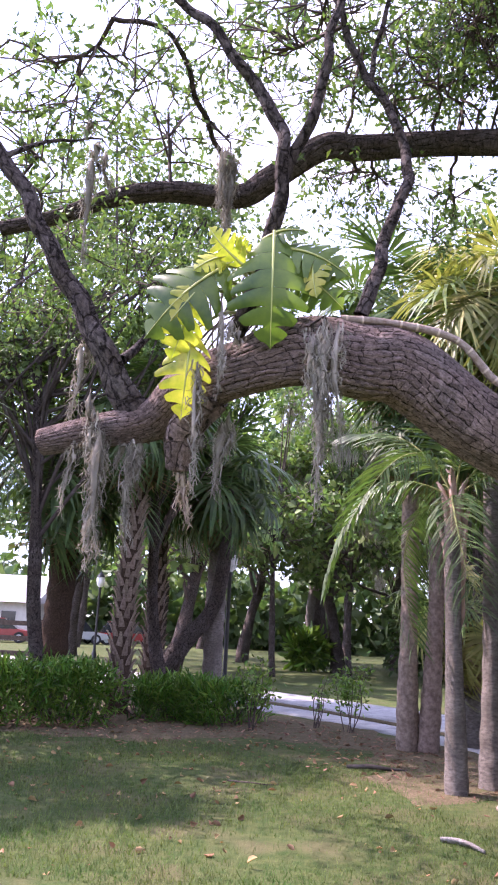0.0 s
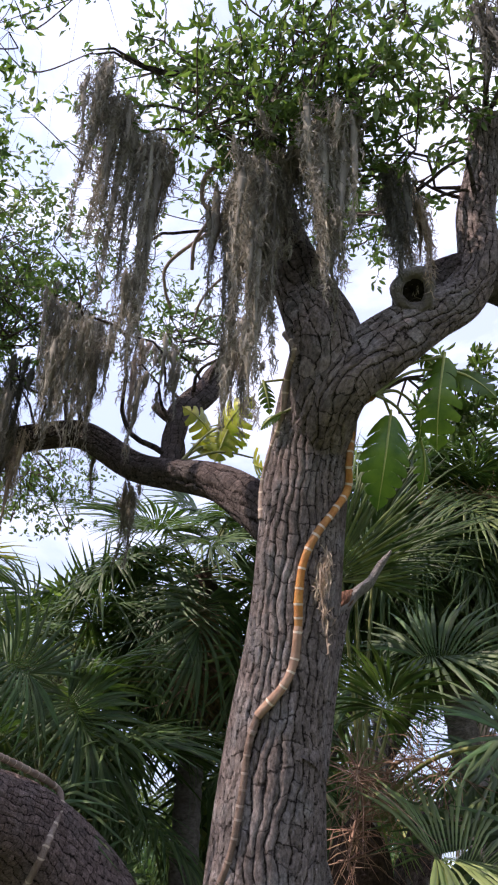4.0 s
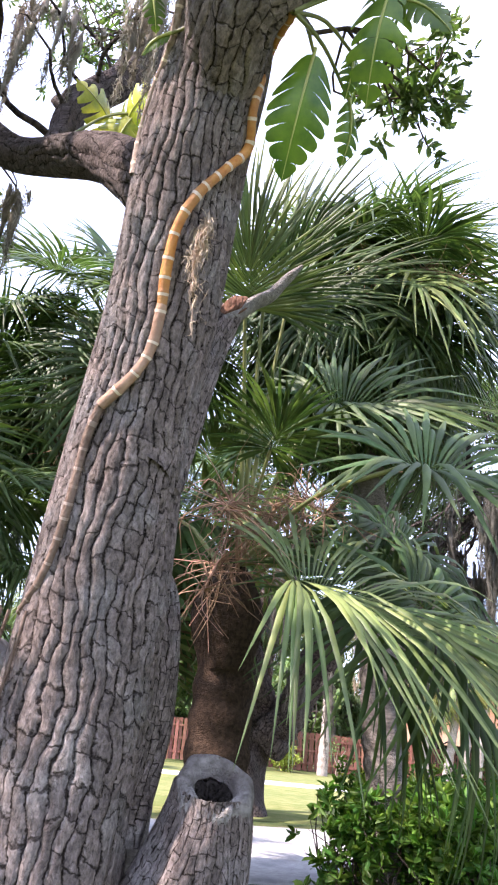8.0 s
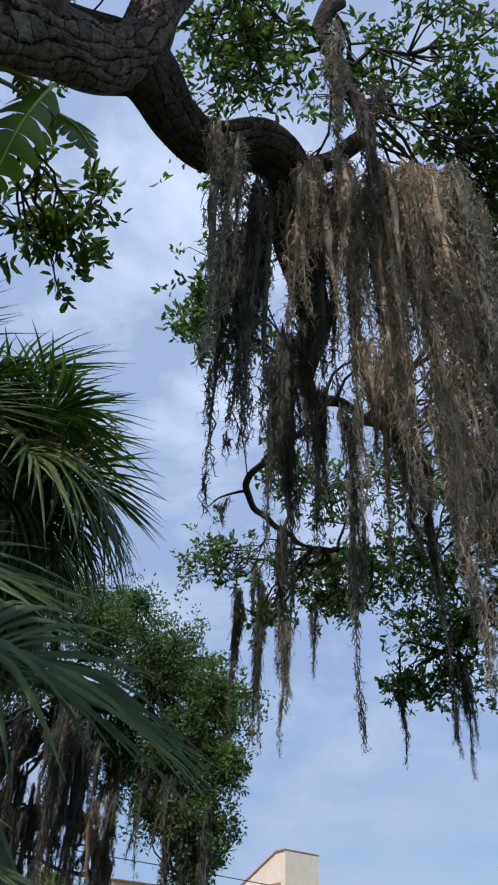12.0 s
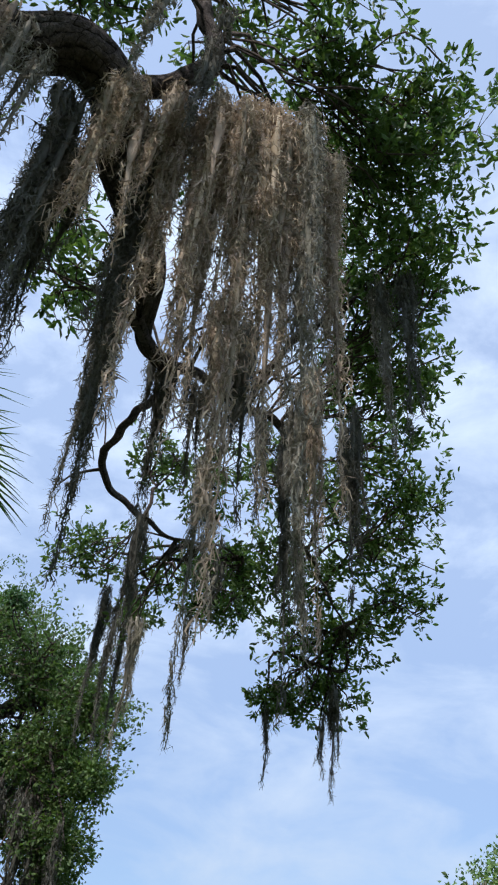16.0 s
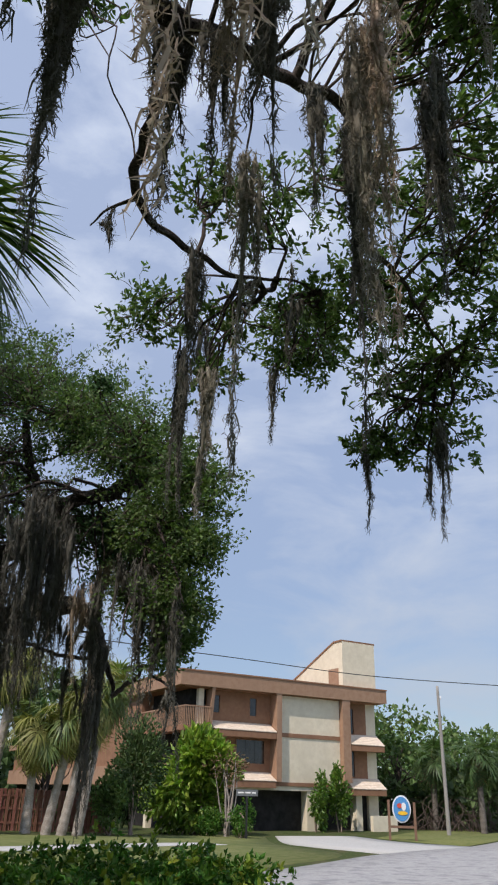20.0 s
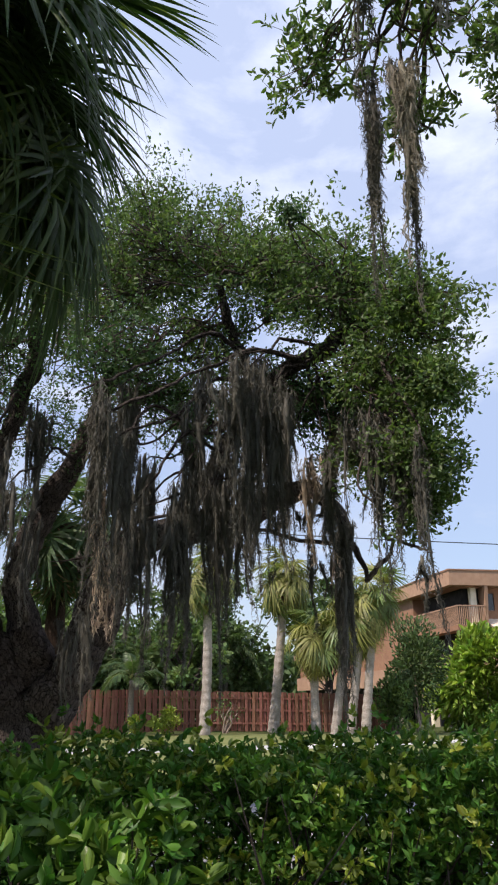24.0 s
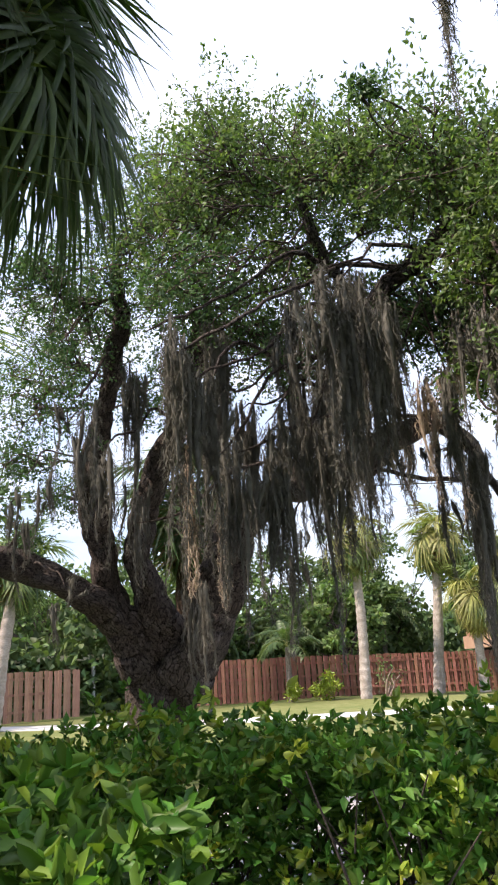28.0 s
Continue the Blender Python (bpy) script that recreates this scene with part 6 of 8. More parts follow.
for pts, r in (([(2.0, 1.95, 5.75), (1.768, 2.158, 5.539), (1.789, 2.265, 5.396), (1.87, 2.281, 5.298), (1.859, 2.403, 5.168), (1.909, 2.48, 5.032)], 0.016), ([(1.95, 2.3, 5.3), (1.789, 2.551, 5.065), (1.827, 2.63, 4.937), (1.898, 2.656, 4.839)], 0.012), ([(2.15, 2.2, 5.1), (2.052, 2.409, 4.974), (2.021, 2.524, 4.872), (2.035, 2.599, 4.772)], 0.009)):
    V, Q = tubes([curve([(*p, r * (1 - 0.06 * k)) for k, p in enumerate(pts)], 0.03)], 8)
    part("aerial_root", mesh("aerial_root", V, Q, "vine_bark", smooth=True), vine, None, "pale twisted aerial root hanging free")
side_vine = thing("climbing_vine", "bare pale ringed vine stem climbing the side of the oak trunk", "vine", VINE_SIDE[-1])
vine_stem("stem", VINE_SIDE, 0.019, 0.017, "vine_bark", "vine_ring", side_vine, 3)
gold = thing("climbing_vine", "variegated yellow philodendron leaves on the mossy back limb", "vine", LEAVES_GOLD[0][:3])
vine_leaves([(*r[:3], *(np.array(r[:3]) + (np.array(r[3:]) - np.array(r[:3])) * 1.45)) for r in LEAVES_GOLD], gold, (2.64, 3.5, 4.45), "vine_leaf_gold", (-0.5, -0.8, 0.2), 60, 0.8)
limb_vine = thing("climbing_vine", "philodendron with big split green leaves rooted along the arching limb", "vine", VINE_LIMB[0])
vine_stem("stem", VINE_LIMB, 0.018, 0.022, "vine_bark", "vine_ring", limb_vine, 4)
vine_leaves(LEAVES_LIMB[:2] + LEAVES_LIMB[4:7], limb_vine, (-0.22, 3.40, 3.10), "vine_leaf", (0.1, -0.9, 0.25), 70, 0.72)
vine_leaves(LEAVES_LIMB[2:4] + LEAVES_LIMB[7:], limb_vine, (-0.32, 3.42, 3.05), "vine_leaf_gold", (0.0, -0.9, 0.2), 80, 0.6)

# ---- palms ----
PALM_MESH = {}


def fan(kind):
    """A few shared leaf meshes of each kind; palms a long way off take a simpler one."""
    if kind not in PALM_MESH:
        r = np.random.default_rng(len(kind[0]) * 3 + kind[1])
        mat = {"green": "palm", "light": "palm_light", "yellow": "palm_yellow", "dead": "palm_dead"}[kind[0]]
        droop = {"green": 0.62, "light": 0.8, "yellow": 0.95, "dead": 1.3}[kind[0]] * (0.7, 1.0, 1.4, 0.8, 1.0)[kind[1]]
        coarse = len(kind) > 2
        PALM_MESH[kind] = fan_mesh("blade", 96, 1.0, mat, r, spread=112, droop=0.55, cup=0.2) if kind[1] == 4 else fan_mesh("blade", 38 if coarse else 60, 1.0, mat, r, spread=92 if kind[1] == 3 else 150, droop=droop, cup=0.42 if kind[0] != "dead" else 0.6, coarse=coarse)
    return PALM_MESH[kind]


def frond(parent, heart, heading, pitch, stalk, size, kind, roll=0.0, sag=0.25):
    """A fan frond: a stalk that bows out from the heart, and the blade at its end, a little more bent down."""
    h = radians(heading)
    d = np.array([math.sin(h) * math.cos(radians(pitch)), math.cos(h) * math.cos(radians(pitch)), math.sin(radians(pitch))])
    a = np.array(heart, float)
    hub = a + d * stalk - np.array([0, 0, sag * stalk * 0.5])
    mid = a + d * stalk * 0.5
    blade_pitch = pitch - 22 - 45 * sag
    there = turn_to(hub, heading, blade_pitch, roll, size)
    f = part("frond", fan(kind), parent, parent.matrix_basis.inverted() @ there)
    L = curve([(*a, 0.018), (*mid, 0.013), (*hub, 0.009)], 0.3)
    V, Q = tubes([L], 4)
    m = np.array(there.inverted())
    V = V @ m[:3, :3].T + m[:3, 3]
    part("leaf_stalk", mesh("leaf_stalk", V, Q, "palm_dead" if kind[0] == "dead" else "petiole", smooth=True), f, Matrix.Identity(4))
    return f


def palm_trunk(parent, pts, mat, rings=0.045, seed=1, near=False):
    R = curve(pts, 0.03 if near else 0.06)
    k = np.arange(len(R))
    R[:, 3] *= 1 + rings * np.sin(k * 1.1 + seed) + 0.03 * np.sin(k * 0.17)
    V, F, P, K = limb(R, sides=20 if near else 12, step=10, lump=0.03, seed=seed)
    return part("trunk", mesh("trunk", V, F, mat, smooth=True), parent)


def boots(parent, pts, rows, mat, rng, long=0.27, wide=0.115):
    """Old leaf bases in a criss-cross round the trunk, each split at its foot."""
    R = curve(pts, 0.02)
    along = np.linspace(0.04, 0.97, rows)
    shape = []
    for s, w, o in ((0.0, 1.0, 0.0), (0.35, 0.8, 0.02), (0.7, 0.5, 0.05), (1.0, 0.36, 0.10)):
        for e in (-1, 0, 1):
            shape.append((e * wide * w * 0.5, o + (0.018 if e == 0 else 0.0), s * long))
    shape = np.array(shape)
    Q = [(3 * k + e, 3 * k + e + 1, 3 * k + e + 4, 3 * k + e + 3) for k in range(3) for e in (0, 1)]
    V2 = np.concatenate([shape, shape - [0, 0.014, 0]])
    Q2 = Q + [tuple(i + 12 for i in reversed(q)) for q in Q] + [(0, 3, 15, 12), (3, 6, 18, 15), (6, 9, 21, 18), (2, 14, 17, 5), (5, 17, 20, 8), (8, 20, 23, 11), (9, 10, 22, 21), (10, 11, 23, 22)]
    me = mesh("boot", V2, Q2, mat)
    inv = parent.matrix_basis.inverted()
    for k, s in enumerate(along):
        c = R[int(s * (len(R) - 1))]
        for q in range(6):
            a = k * 29.7 + q * 60 + rng.uniform(-9, 9)
            m = pose(c[0], c[1], c[2], 0, 0, a) @ pose(0, c[3] * 0.93, 0, -4 + rng.uniform(-4, 4), rng.uniform(-14, 14), 0)
            part("boot", me, parent, inv @ m)


def fan_palm(label, pts, fronds, size, rng, trunk_mat="palm_trunk", dead=5, kinds=("green",), low=-25, high=75, stalk=0.8, boot_rows=0, turn=0.0, fibre=True, group="fan palms", seed=1, near=False):
    """A cabbage palm: trunk, a heart of fibre, a round head of fan fronds from upright to hanging, dead ones below."""
    base, top = pts[0], np.array(pts[-1][:3])
    more = () if near else ("far",)
    t = thing("fan_palm", label, "palm", base[:3], group)
    palm_trunk(t, pts, trunk_mat, seed=seed, near=near)
    if boot_rows:
        boots(t, pts, boot_rows, "palm_boot", rng)
    if fibre:
        V, F, P, K = limb([(*(top - [0, 0, 0.45]), pts[-1][3] * 1.0), (*(top - [0, 0, 0.2]), pts[-1][3] * 1.45), (*top, pts[-1][3] * 1.2), (*(top + [0, 0, 0.2]), 0.03)], sides=16, step=0.05, lump=0.12, seed=seed)
        part("heart", mesh("heart", V, F, "palm_fibre", smooth=True), t)
    for k in range(fronds):
        f = k / max(1, fronds - 1)
        pitch = high + (low - high) * f**0.65 + rng.uniform(-8, 8)
        kind = kinds[int(rng.integers(len(kinds)))]
        frond(t, top + [0, 0, 0.12 * (1 - f)], turn + k * 137.5 + rng.uniform(-12, 12), pitch, stalk * rng.uniform(0.8, 1.15), size * rng.uniform(0.88, 1.1), (kind, int(rng.integers(3)), *more), rng.uniform(-25, 25), sag=0.12 + 0.3 * f)
    for k in range(dead):
        frond(t, top - [0, 0, 0.12], turn + k * 360 / max(1, dead) + rng.uniform(-25, 25), -58 + rng.uniform(-14, 10), stalk * 0.7, size * 0.85, ("dead", int(rng.integers(3)), *more), rng.uniform(-30, 30), 0.2)
    return t


def flower_stalk(parent, at, out, length, rng, strands=60):
    """A dry branched flower head that arches out of the crown."""
    a, d = np.array(at, float), unit(np.array(out, float))
    lines = [curve([(*a, 0.014), (*(a + d * length * 0.5 + [0, 0, 0.1 * length]), 0.01), (*(a + d * length - [0, 0, 0.25 * length]), 0.004)], 0.08)]
    for _ in range(strands):
        p = lines[0][int(rng.uniform(0.25, 0.98) * (len(lines[0]) - 1)), :3]
        e = p + rng.normal(size=3) * 0.2 * length + [0, 0, -0.12 * length]
        m = (p + e) / 2 + rng.normal(size=3) * 0.05 * length + [0, 0, 0.04]
        lines.append(curve([(*p, 0.004), (*m, 0.003), (*e, 0.0015)], 0.06))
    V, Q = tubes(lines, 3)
    return part("flower_stalk", mesh("flower_stalk", V, Q, "fruit_stalk"), parent, None, "dry brown branched flower stalk")


rp = np.random.default_rng(17)
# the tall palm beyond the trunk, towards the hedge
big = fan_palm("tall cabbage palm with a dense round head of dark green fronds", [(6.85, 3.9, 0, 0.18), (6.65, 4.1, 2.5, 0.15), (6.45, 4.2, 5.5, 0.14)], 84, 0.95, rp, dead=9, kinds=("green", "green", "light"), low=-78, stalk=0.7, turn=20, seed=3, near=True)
flower_stalk(big, (6.3, 4.0, 5.4), (-0.1, -0.95, 0.1), 1.1, rp)
flower_stalk(big, (6.3, 4.0, 5.4), (-0.75, -0.5, 0.1), 0.9, rp)
BIG_HUBS = [((7.4, 4.4, 5.5), (0.72, 0.0, -0.7), 1.15), ((7.3, 4.3, 5.35), (0.4, -0.05, -0.9), 1.15), ((7.2, 4.45, 5.2), (0.1, 0.0, -1.0), 1.1), ((7.45, 4.6, 5.7), (0.9, 0.0, -0.45), 1.0), ((7.25, 3.95, 5.0), (0.5, -0.05, -0.8), 1.15), ((7.1, 3.95, 4.9), (0.2, -0.05, -1.0), 1.15), ((7.3, 4.1, 5.2), (0.75, -0.05, -0.55), 1.05), ((7.2, 3.75, 4.8), (0.4, -0.1, -0.85), 1.0), ((7.05, 3.75, 4.75), (0.15, -0.1, -1.0), 1.0), ((7.35, 3.9, 5.0), (0.65, -0.1, -0.7), 0.95)]
# the low palm that pushes its fronds past the trunk
low = fan_palm("young cabbage palm with broad drooping fronds and brown stalks", [(4.22, 3.45, 0, 0.2), (4.24, 3.42, 1.2, 0.17), (4.22, 3.4, 2.2, 0.15)], 4, 0.6, rp, dead=0, low=40, high=80, stalk=0.9, turn=80, seed=4, trunk_mat="palm_fibre", near=True)


def frond_from(parent, heart, hub, along, face, size, kind):
    """A frond whose stalk ends at a given hub; its middle blade points along, its upper side looks towards face."""
    x = Vector(along).normalized()
    y = Vector(face).cross(x).normalized()
    z = x.cross(y)
    there = Matrix.Translation(hub) @ Matrix((x, y, z)).transposed().to_4x4() @ Matrix.Scale(size, 4)
    f = part("frond", fan(kind), parent, parent.matrix_basis.inverted() @ there)
    a, b = np.array(heart, float), np.array(hub, float)
    V, Q = tubes([curve([(*a, 0.018), (*((a + b) / 2 + [0, 0, 0.12]), 0.013), (*b, 0.010)], 0.1)], 6)
    m = np.array(there.inverted())
    part("leaf_stalk", mesh("leaf_stalk", V @ m[:3, :3].T + m[:3, 3], Q, "petiole", smooth=True), f, Matrix.Identity(4))


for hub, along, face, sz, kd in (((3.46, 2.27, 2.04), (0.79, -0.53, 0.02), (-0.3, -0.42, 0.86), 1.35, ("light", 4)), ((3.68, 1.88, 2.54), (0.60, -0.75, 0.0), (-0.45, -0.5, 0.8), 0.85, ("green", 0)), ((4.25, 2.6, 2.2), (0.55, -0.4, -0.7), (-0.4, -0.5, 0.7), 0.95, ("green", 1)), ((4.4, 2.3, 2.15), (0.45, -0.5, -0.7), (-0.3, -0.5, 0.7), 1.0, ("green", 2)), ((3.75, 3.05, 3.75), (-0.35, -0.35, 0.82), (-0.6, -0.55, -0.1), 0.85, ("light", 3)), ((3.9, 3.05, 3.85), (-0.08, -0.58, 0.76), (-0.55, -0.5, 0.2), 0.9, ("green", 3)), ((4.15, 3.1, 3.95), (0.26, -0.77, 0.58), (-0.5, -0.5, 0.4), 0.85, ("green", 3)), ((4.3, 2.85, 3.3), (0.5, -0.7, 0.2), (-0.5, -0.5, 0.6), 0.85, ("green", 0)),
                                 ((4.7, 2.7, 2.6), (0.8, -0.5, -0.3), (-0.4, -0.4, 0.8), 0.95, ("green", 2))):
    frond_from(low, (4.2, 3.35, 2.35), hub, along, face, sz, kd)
for hub, along, sz in BIG_HUBS:
    frond_from(big, (6.45, 4.2, 5.5), hub, along, (0.15, -0.75, 0.5), sz, ("green", 1))
flower_stalk(low, (4.15, 3.3, 2.3), (-0.75, -0.6, 0.35), 0.95, rp, 90)
flower_stalk(low, (4.15, 3.3, 2.4), (-0.2, -0.9, 0.3), 0.9, rp, 90)
flower_stalk(low, (4.15, 3.3, 2.2), (-0.6, -0.4, 0.0), 0.8, rp, 70)
# palms behind the oaks
p5 = fan_palm("cabbage palm with a slender grey trunk behind the oak", [(4.85, 6.1, 0, 0.17), (4.75, 6.0, 2.0, 0.135), (4.72, 5.95, 4.9, 0.125)], 32, 0.9, rp, dead=8, low=-50, stalk=0.8, turn=10, seed=5, near=True)
p6 = fan_palm("low cabbage palm with wide dark fronds under the arching limb", [(3.35, 6.0, 0, 0.14), (3.32, 6.0, 1.1, 0.12), (3.3, 5.95, 2.3, 0.12)], 13, 0.85, rp, dead=3, kinds=("green",), low=15, stalk=0.8, turn=200, seed=6, trunk_mat="palm_fibre", near=True)
for hub, along, face, sz, kd in (((2.72, 4.95, 1.9), (-0.5, -0.1, -0.85), (-0.2, -0.9, 0.35), 1.15, ("green", 0)), ((2.85, 5.1, 1.75), (-0.1, -0.15, -0.95), (-0.1, -0.9, 0.2), 1.05, ("green", 1)), ((2.62, 4.85, 1.75), (-0.3, -0.2, -0.93), (-0.15, -0.9, 0.2), 1.2, ("green", 2)), ((2.6, 4.9, 2.05), (-0.8, -0.1, -0.5), (-0.2, -0.9, 0.4), 1.05, ("green", 1)), ((3.1, 5.0, 1.9), (0.35, -0.2, -0.9), (-0.1, -0.9, 0.3), 1.0, ("green", 2)), ((2.5, 5.0, 3.25), (-0.85, -0.1, 0.35), (-0.3, -0.85, 0.4), 0.85, ("green", 0)), ((2.95, 5.2, 3.2), (0.4, -0.3, -0.5), (-0.2, -0.8, 0.5), 0.9, ("green", 1))):
    frond_from(p6, (3.3, 5.95, 2.4), hub, along, face, sz, kd)
flower_stalk(p5, (4.7, 5.9, 4.0), (-0.55, -0.6, -0.3), 0.9, rp, 70)
fan_palm("cabbage palm with dark fronds in the thicket behind the oak", [(3.7, 7.3, 0, 0.18), (3.75, 7.2, 1.8, 0.15), (3.8, 7.1, 3.7, 0.14)], 26, 0.95, rp, dead=8, low=-45, stalk=0.8, turn=140, seed=7, near=True)
fan_palm("cabbage palm half hidden behind the oak trunk", [(6.3, 6.6, 0, 0.18), (6.3, 6.6, 3.4, 0.15)], 26, 0.95, rp, dead=8, kinds=("green", "light"), low=-50, stalk=0.8, turn=60, seed=8)
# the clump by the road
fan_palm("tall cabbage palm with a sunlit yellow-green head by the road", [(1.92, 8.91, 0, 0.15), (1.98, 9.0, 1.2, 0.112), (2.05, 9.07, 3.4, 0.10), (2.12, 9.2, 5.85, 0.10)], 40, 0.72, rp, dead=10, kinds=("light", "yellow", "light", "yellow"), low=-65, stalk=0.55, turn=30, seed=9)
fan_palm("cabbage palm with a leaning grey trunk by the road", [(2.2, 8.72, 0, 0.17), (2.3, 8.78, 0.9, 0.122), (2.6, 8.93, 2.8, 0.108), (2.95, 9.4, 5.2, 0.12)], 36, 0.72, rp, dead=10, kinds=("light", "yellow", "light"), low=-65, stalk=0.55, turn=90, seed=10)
fan_palm("cabbage palm with a dark brown trunk, by the road", [(1.3, 11.37, 0, 0.16), (1.28, 11.0, 1.5, 0.125), (1.3, 10.9, 3.0, 0.12), (1.3, 10.9, 6.3, 0.11)], 28, 0.9, rp, dead=10, low=-50, stalk=0.8, turn=70, seed=11, trunk_mat="palm_boot")
fan_palm("cabbage palm with a short dark trunk, by the road", [(1.58, 11.33, 0, 0.15), (1.66, 10.95, 2.0, 0.115), (1.75, 10.95, 4.9, 0.11)], 20, 0.8, rp, dead=10, low=-40, stalk=0.7, turn=110, seed=12, trunk_mat="palm_boot")
fan_palm("small cabbage palm with yellowing hanging fronds behind the clump", [(2.35, 12.05, 0, 0.14), (2.3, 12.0, 1.9, 0.12)], 16, 0.6, rp, dead=10, kinds=("yellow", "light"), low=-60, stalk=0.6, turn=0, seed=13)
fan_palm("tall cabbage palm with a bright head beside the thicket", [(4.7, 10.4, 0, 0.17), (4.8, 10.2, 5.0, 0.13)], 34, 0.9, rp, dead=8, kinds=("light", "green", "yellow"), low=-55, stalk=0.8, turn=15, seed=14)


def feather_palm(label, pts, fronds, length, rng, pitches=(70, -30), seed=1, turn=0.0, mat="queen", sheath=True):
    t = thing("feather_palm", label, "palm", pts[0][:3], "feather palms")
    top = np.array(pts[-1][:3])
    palm_trunk(t, pts, "palm_trunk", 0.02, seed)
    kinds = [feather_mesh("blade", length, 46, mat, np.random.default_rng(seed + q), arch=(0.55, 0.85, 1.15)[q]) for q in range(3)]
    if sheath:
        for k in range(14):
            a = k * 137 + rng.uniform(-10, 10)
            h = radians(a)
            L = curve([(*(top + [0.07 * math.sin(h), 0.07 * math.cos(h), -1.5 + 0.1 * k]), 0.045), (*(top + [0.10 * math.sin(h), 0.10 * math.cos(h), -0.75 + 0.08 * k]), 0.04), (*(top + [0.2 * math.sin(h), 0.2 * math.cos(h), -0.35 + 0.06 * k]), 0.014)], 0.08)
            V, Q = tubes([L], 7)
            part("leaf_base", mesh("leaf_base", V, Q, "leaf_base", smooth=True), t)
    inv = t.matrix_basis.inverted()
    for k in range(fronds):
        f = k / max(1, fronds - 1)
        part("frond", kinds[k % 3], t, inv @ turn_to(top + [0, 0, 0.05], turn + k * 137.5, pitches[0] + (pitches[1] - pitches[0]) * f + rng.uniform(-6, 6), rng.uniform(-15, 15), rng.uniform(0.9, 1.1)))
    return t


feather_palm("queen palm with shaggy leaf bases and arching feather fronds", [(1.47, 8.48, 0, 0.12), (1.48, 8.55, 1.0, 0.098), (1.52, 8.75, 2.7, 0.088), (1.56, 8.8, 3.1, 0.08)], 12, 1.9, rp, (75, -30), 5, 255)

# sabal palms among the shrubs at the left of the lawn
fan_palm("cabbage palm with criss-crossed old leaf bases on its trunk", [(-3.46, 13.57, 0, 0.22), (-3.46, 13.57, 1.5, 0.165), (-3.42, 13.56, 3.1, 0.15), (-3.38, 13.6, 5.6, 0.15)], 24, 1.0, rp, trunk_mat="palm_fibre", dead=8, low=-45, boot_rows=34, turn=45, seed=15)
fan_palm("smaller cabbage palm with a booted trunk behind the first", [(-3.76, 17.6, 0.0, 0.22), (-3.77, 17.6, 2.9, 0.18), (-3.7, 17.5, 5.4, 0.17)], 24, 1.1, rp, trunk_mat="palm_fibre", dead=8, low=-45, boot_rows=30, turn=5, seed=16)
fan_palm("stout cabbage palm with a shaggy brown trunk by the rail fence", [(-5.1, 14.6, 0, 0.3), (-4.95, 14.3, 1.6, 0.27), (-4.85, 14.2, 4.4, 0.22)], 26, 1.1, rp, trunk_mat="palm_fibre", dead=10, low=-55, turn=25, seed=18)
fan_palm("cabbage palm with big dark drooping fronds beside the lawn", [(-5.3, 8.1, 0, 0.22), (-5.2, 8.0, 3.3, 0.18)], 30, 1.0, rp, dead=8, low=-55, stalk=0.8, turn=75, seed=19, near=True)
fan_palm("cabbage palm in the shade of the oak wood", [(-2.3, 17.2, 0, 0.22), (-2.25, 16.9, 5.0, 0.2)], 24, 1.1, rp, dead=8, low=-50, turn=115, seed=20)

# the row in front of the fence
for pts, n, sz, sd, kd in (([(29.87, 22.9, 0, 0.24), (29.9, 22.8, 3.0, 0.2), (29.6, 22.6, 6.6, 0.18)], 26, 1.1, 31, ("light", "yellow", "light")), ([(34.5, 22.8, -0.05, 0.26), (34.5, 22.4, 3.0, 0.22), (34.6, 22.0, 7.0, 0.2)], 34, 1.25, 32, ("light", "yellow")),
                           ([(34.5, 20.4, -0.05, 0.22), (34.48, 20.4, 2.0, 0.19), (34.5, 20.3, 4.1, 0.18)], 28, 1.15, 33, ("light", "yellow")), ([(34.8, 19.6, -0.1, 0.22), (34.9, 19.25, 2.2, 0.19), (35.05, 18.85, 4.7, 0.18)], 28, 1.15, 34, ("yellow", "light", "yellow")),
                           ([(35.0, 18.95, -0.1, 0.22), (35.1, 18.55, 2.4, 0.19), (35.3, 18.1, 5.3, 0.18)], 28, 1.15, 35, ("light", "yellow", "yellow")), ([(35.2, 18.3, -0.1, 0.22), (35.3, 18.0, 2.5, 0.19), (35.45, 17.6, 6.0, 0.18)], 28, 1.15, 37, ("light", "yellow")), ([(15.2, 25.0, 0.0, 0.24), (15.5, 24.9, 3.0, 0.2), (15.9, 24.9, 5.4, 0.19)], 26, 1.1, 36, ("green", "light"))):
    fan_palm("cabbage palm with a pale trunk in front of the fence", pts, n, sz * 0.9, rp, trunk_mat="palm_trunk_pale", dead=6, kinds=kd, low=-60, stalk=0.75, turn=sd * 31, group="palms along the fence", seed=sd)
feather_palm("small yellow-green feather palm in front of the fence", [(27.97, 25.4, 0.0, 0.14), (27.95, 25.4, 2.2, 0.11)], 10, 1.5, rp, (80, 0), 9, 30, sheath=False)
feather_palm("dark arching feather palm behind the fence", [(31.5, 29.0, 0.0, 0.14), (31.6, 29.0, 3.0, 0.12)], 16, 2.6, rp, (75, -10), 12, 60, mat="palm", sheath=False)
feather_palm("dark arching feather palm behind the fence", [(36.5, 27.5, 0.0, 0.14), (36.6, 27.5, 3.6, 0.12)], 16, 2.6, rp, (75, -10), 14, 100, mat="palm", sheath=False)
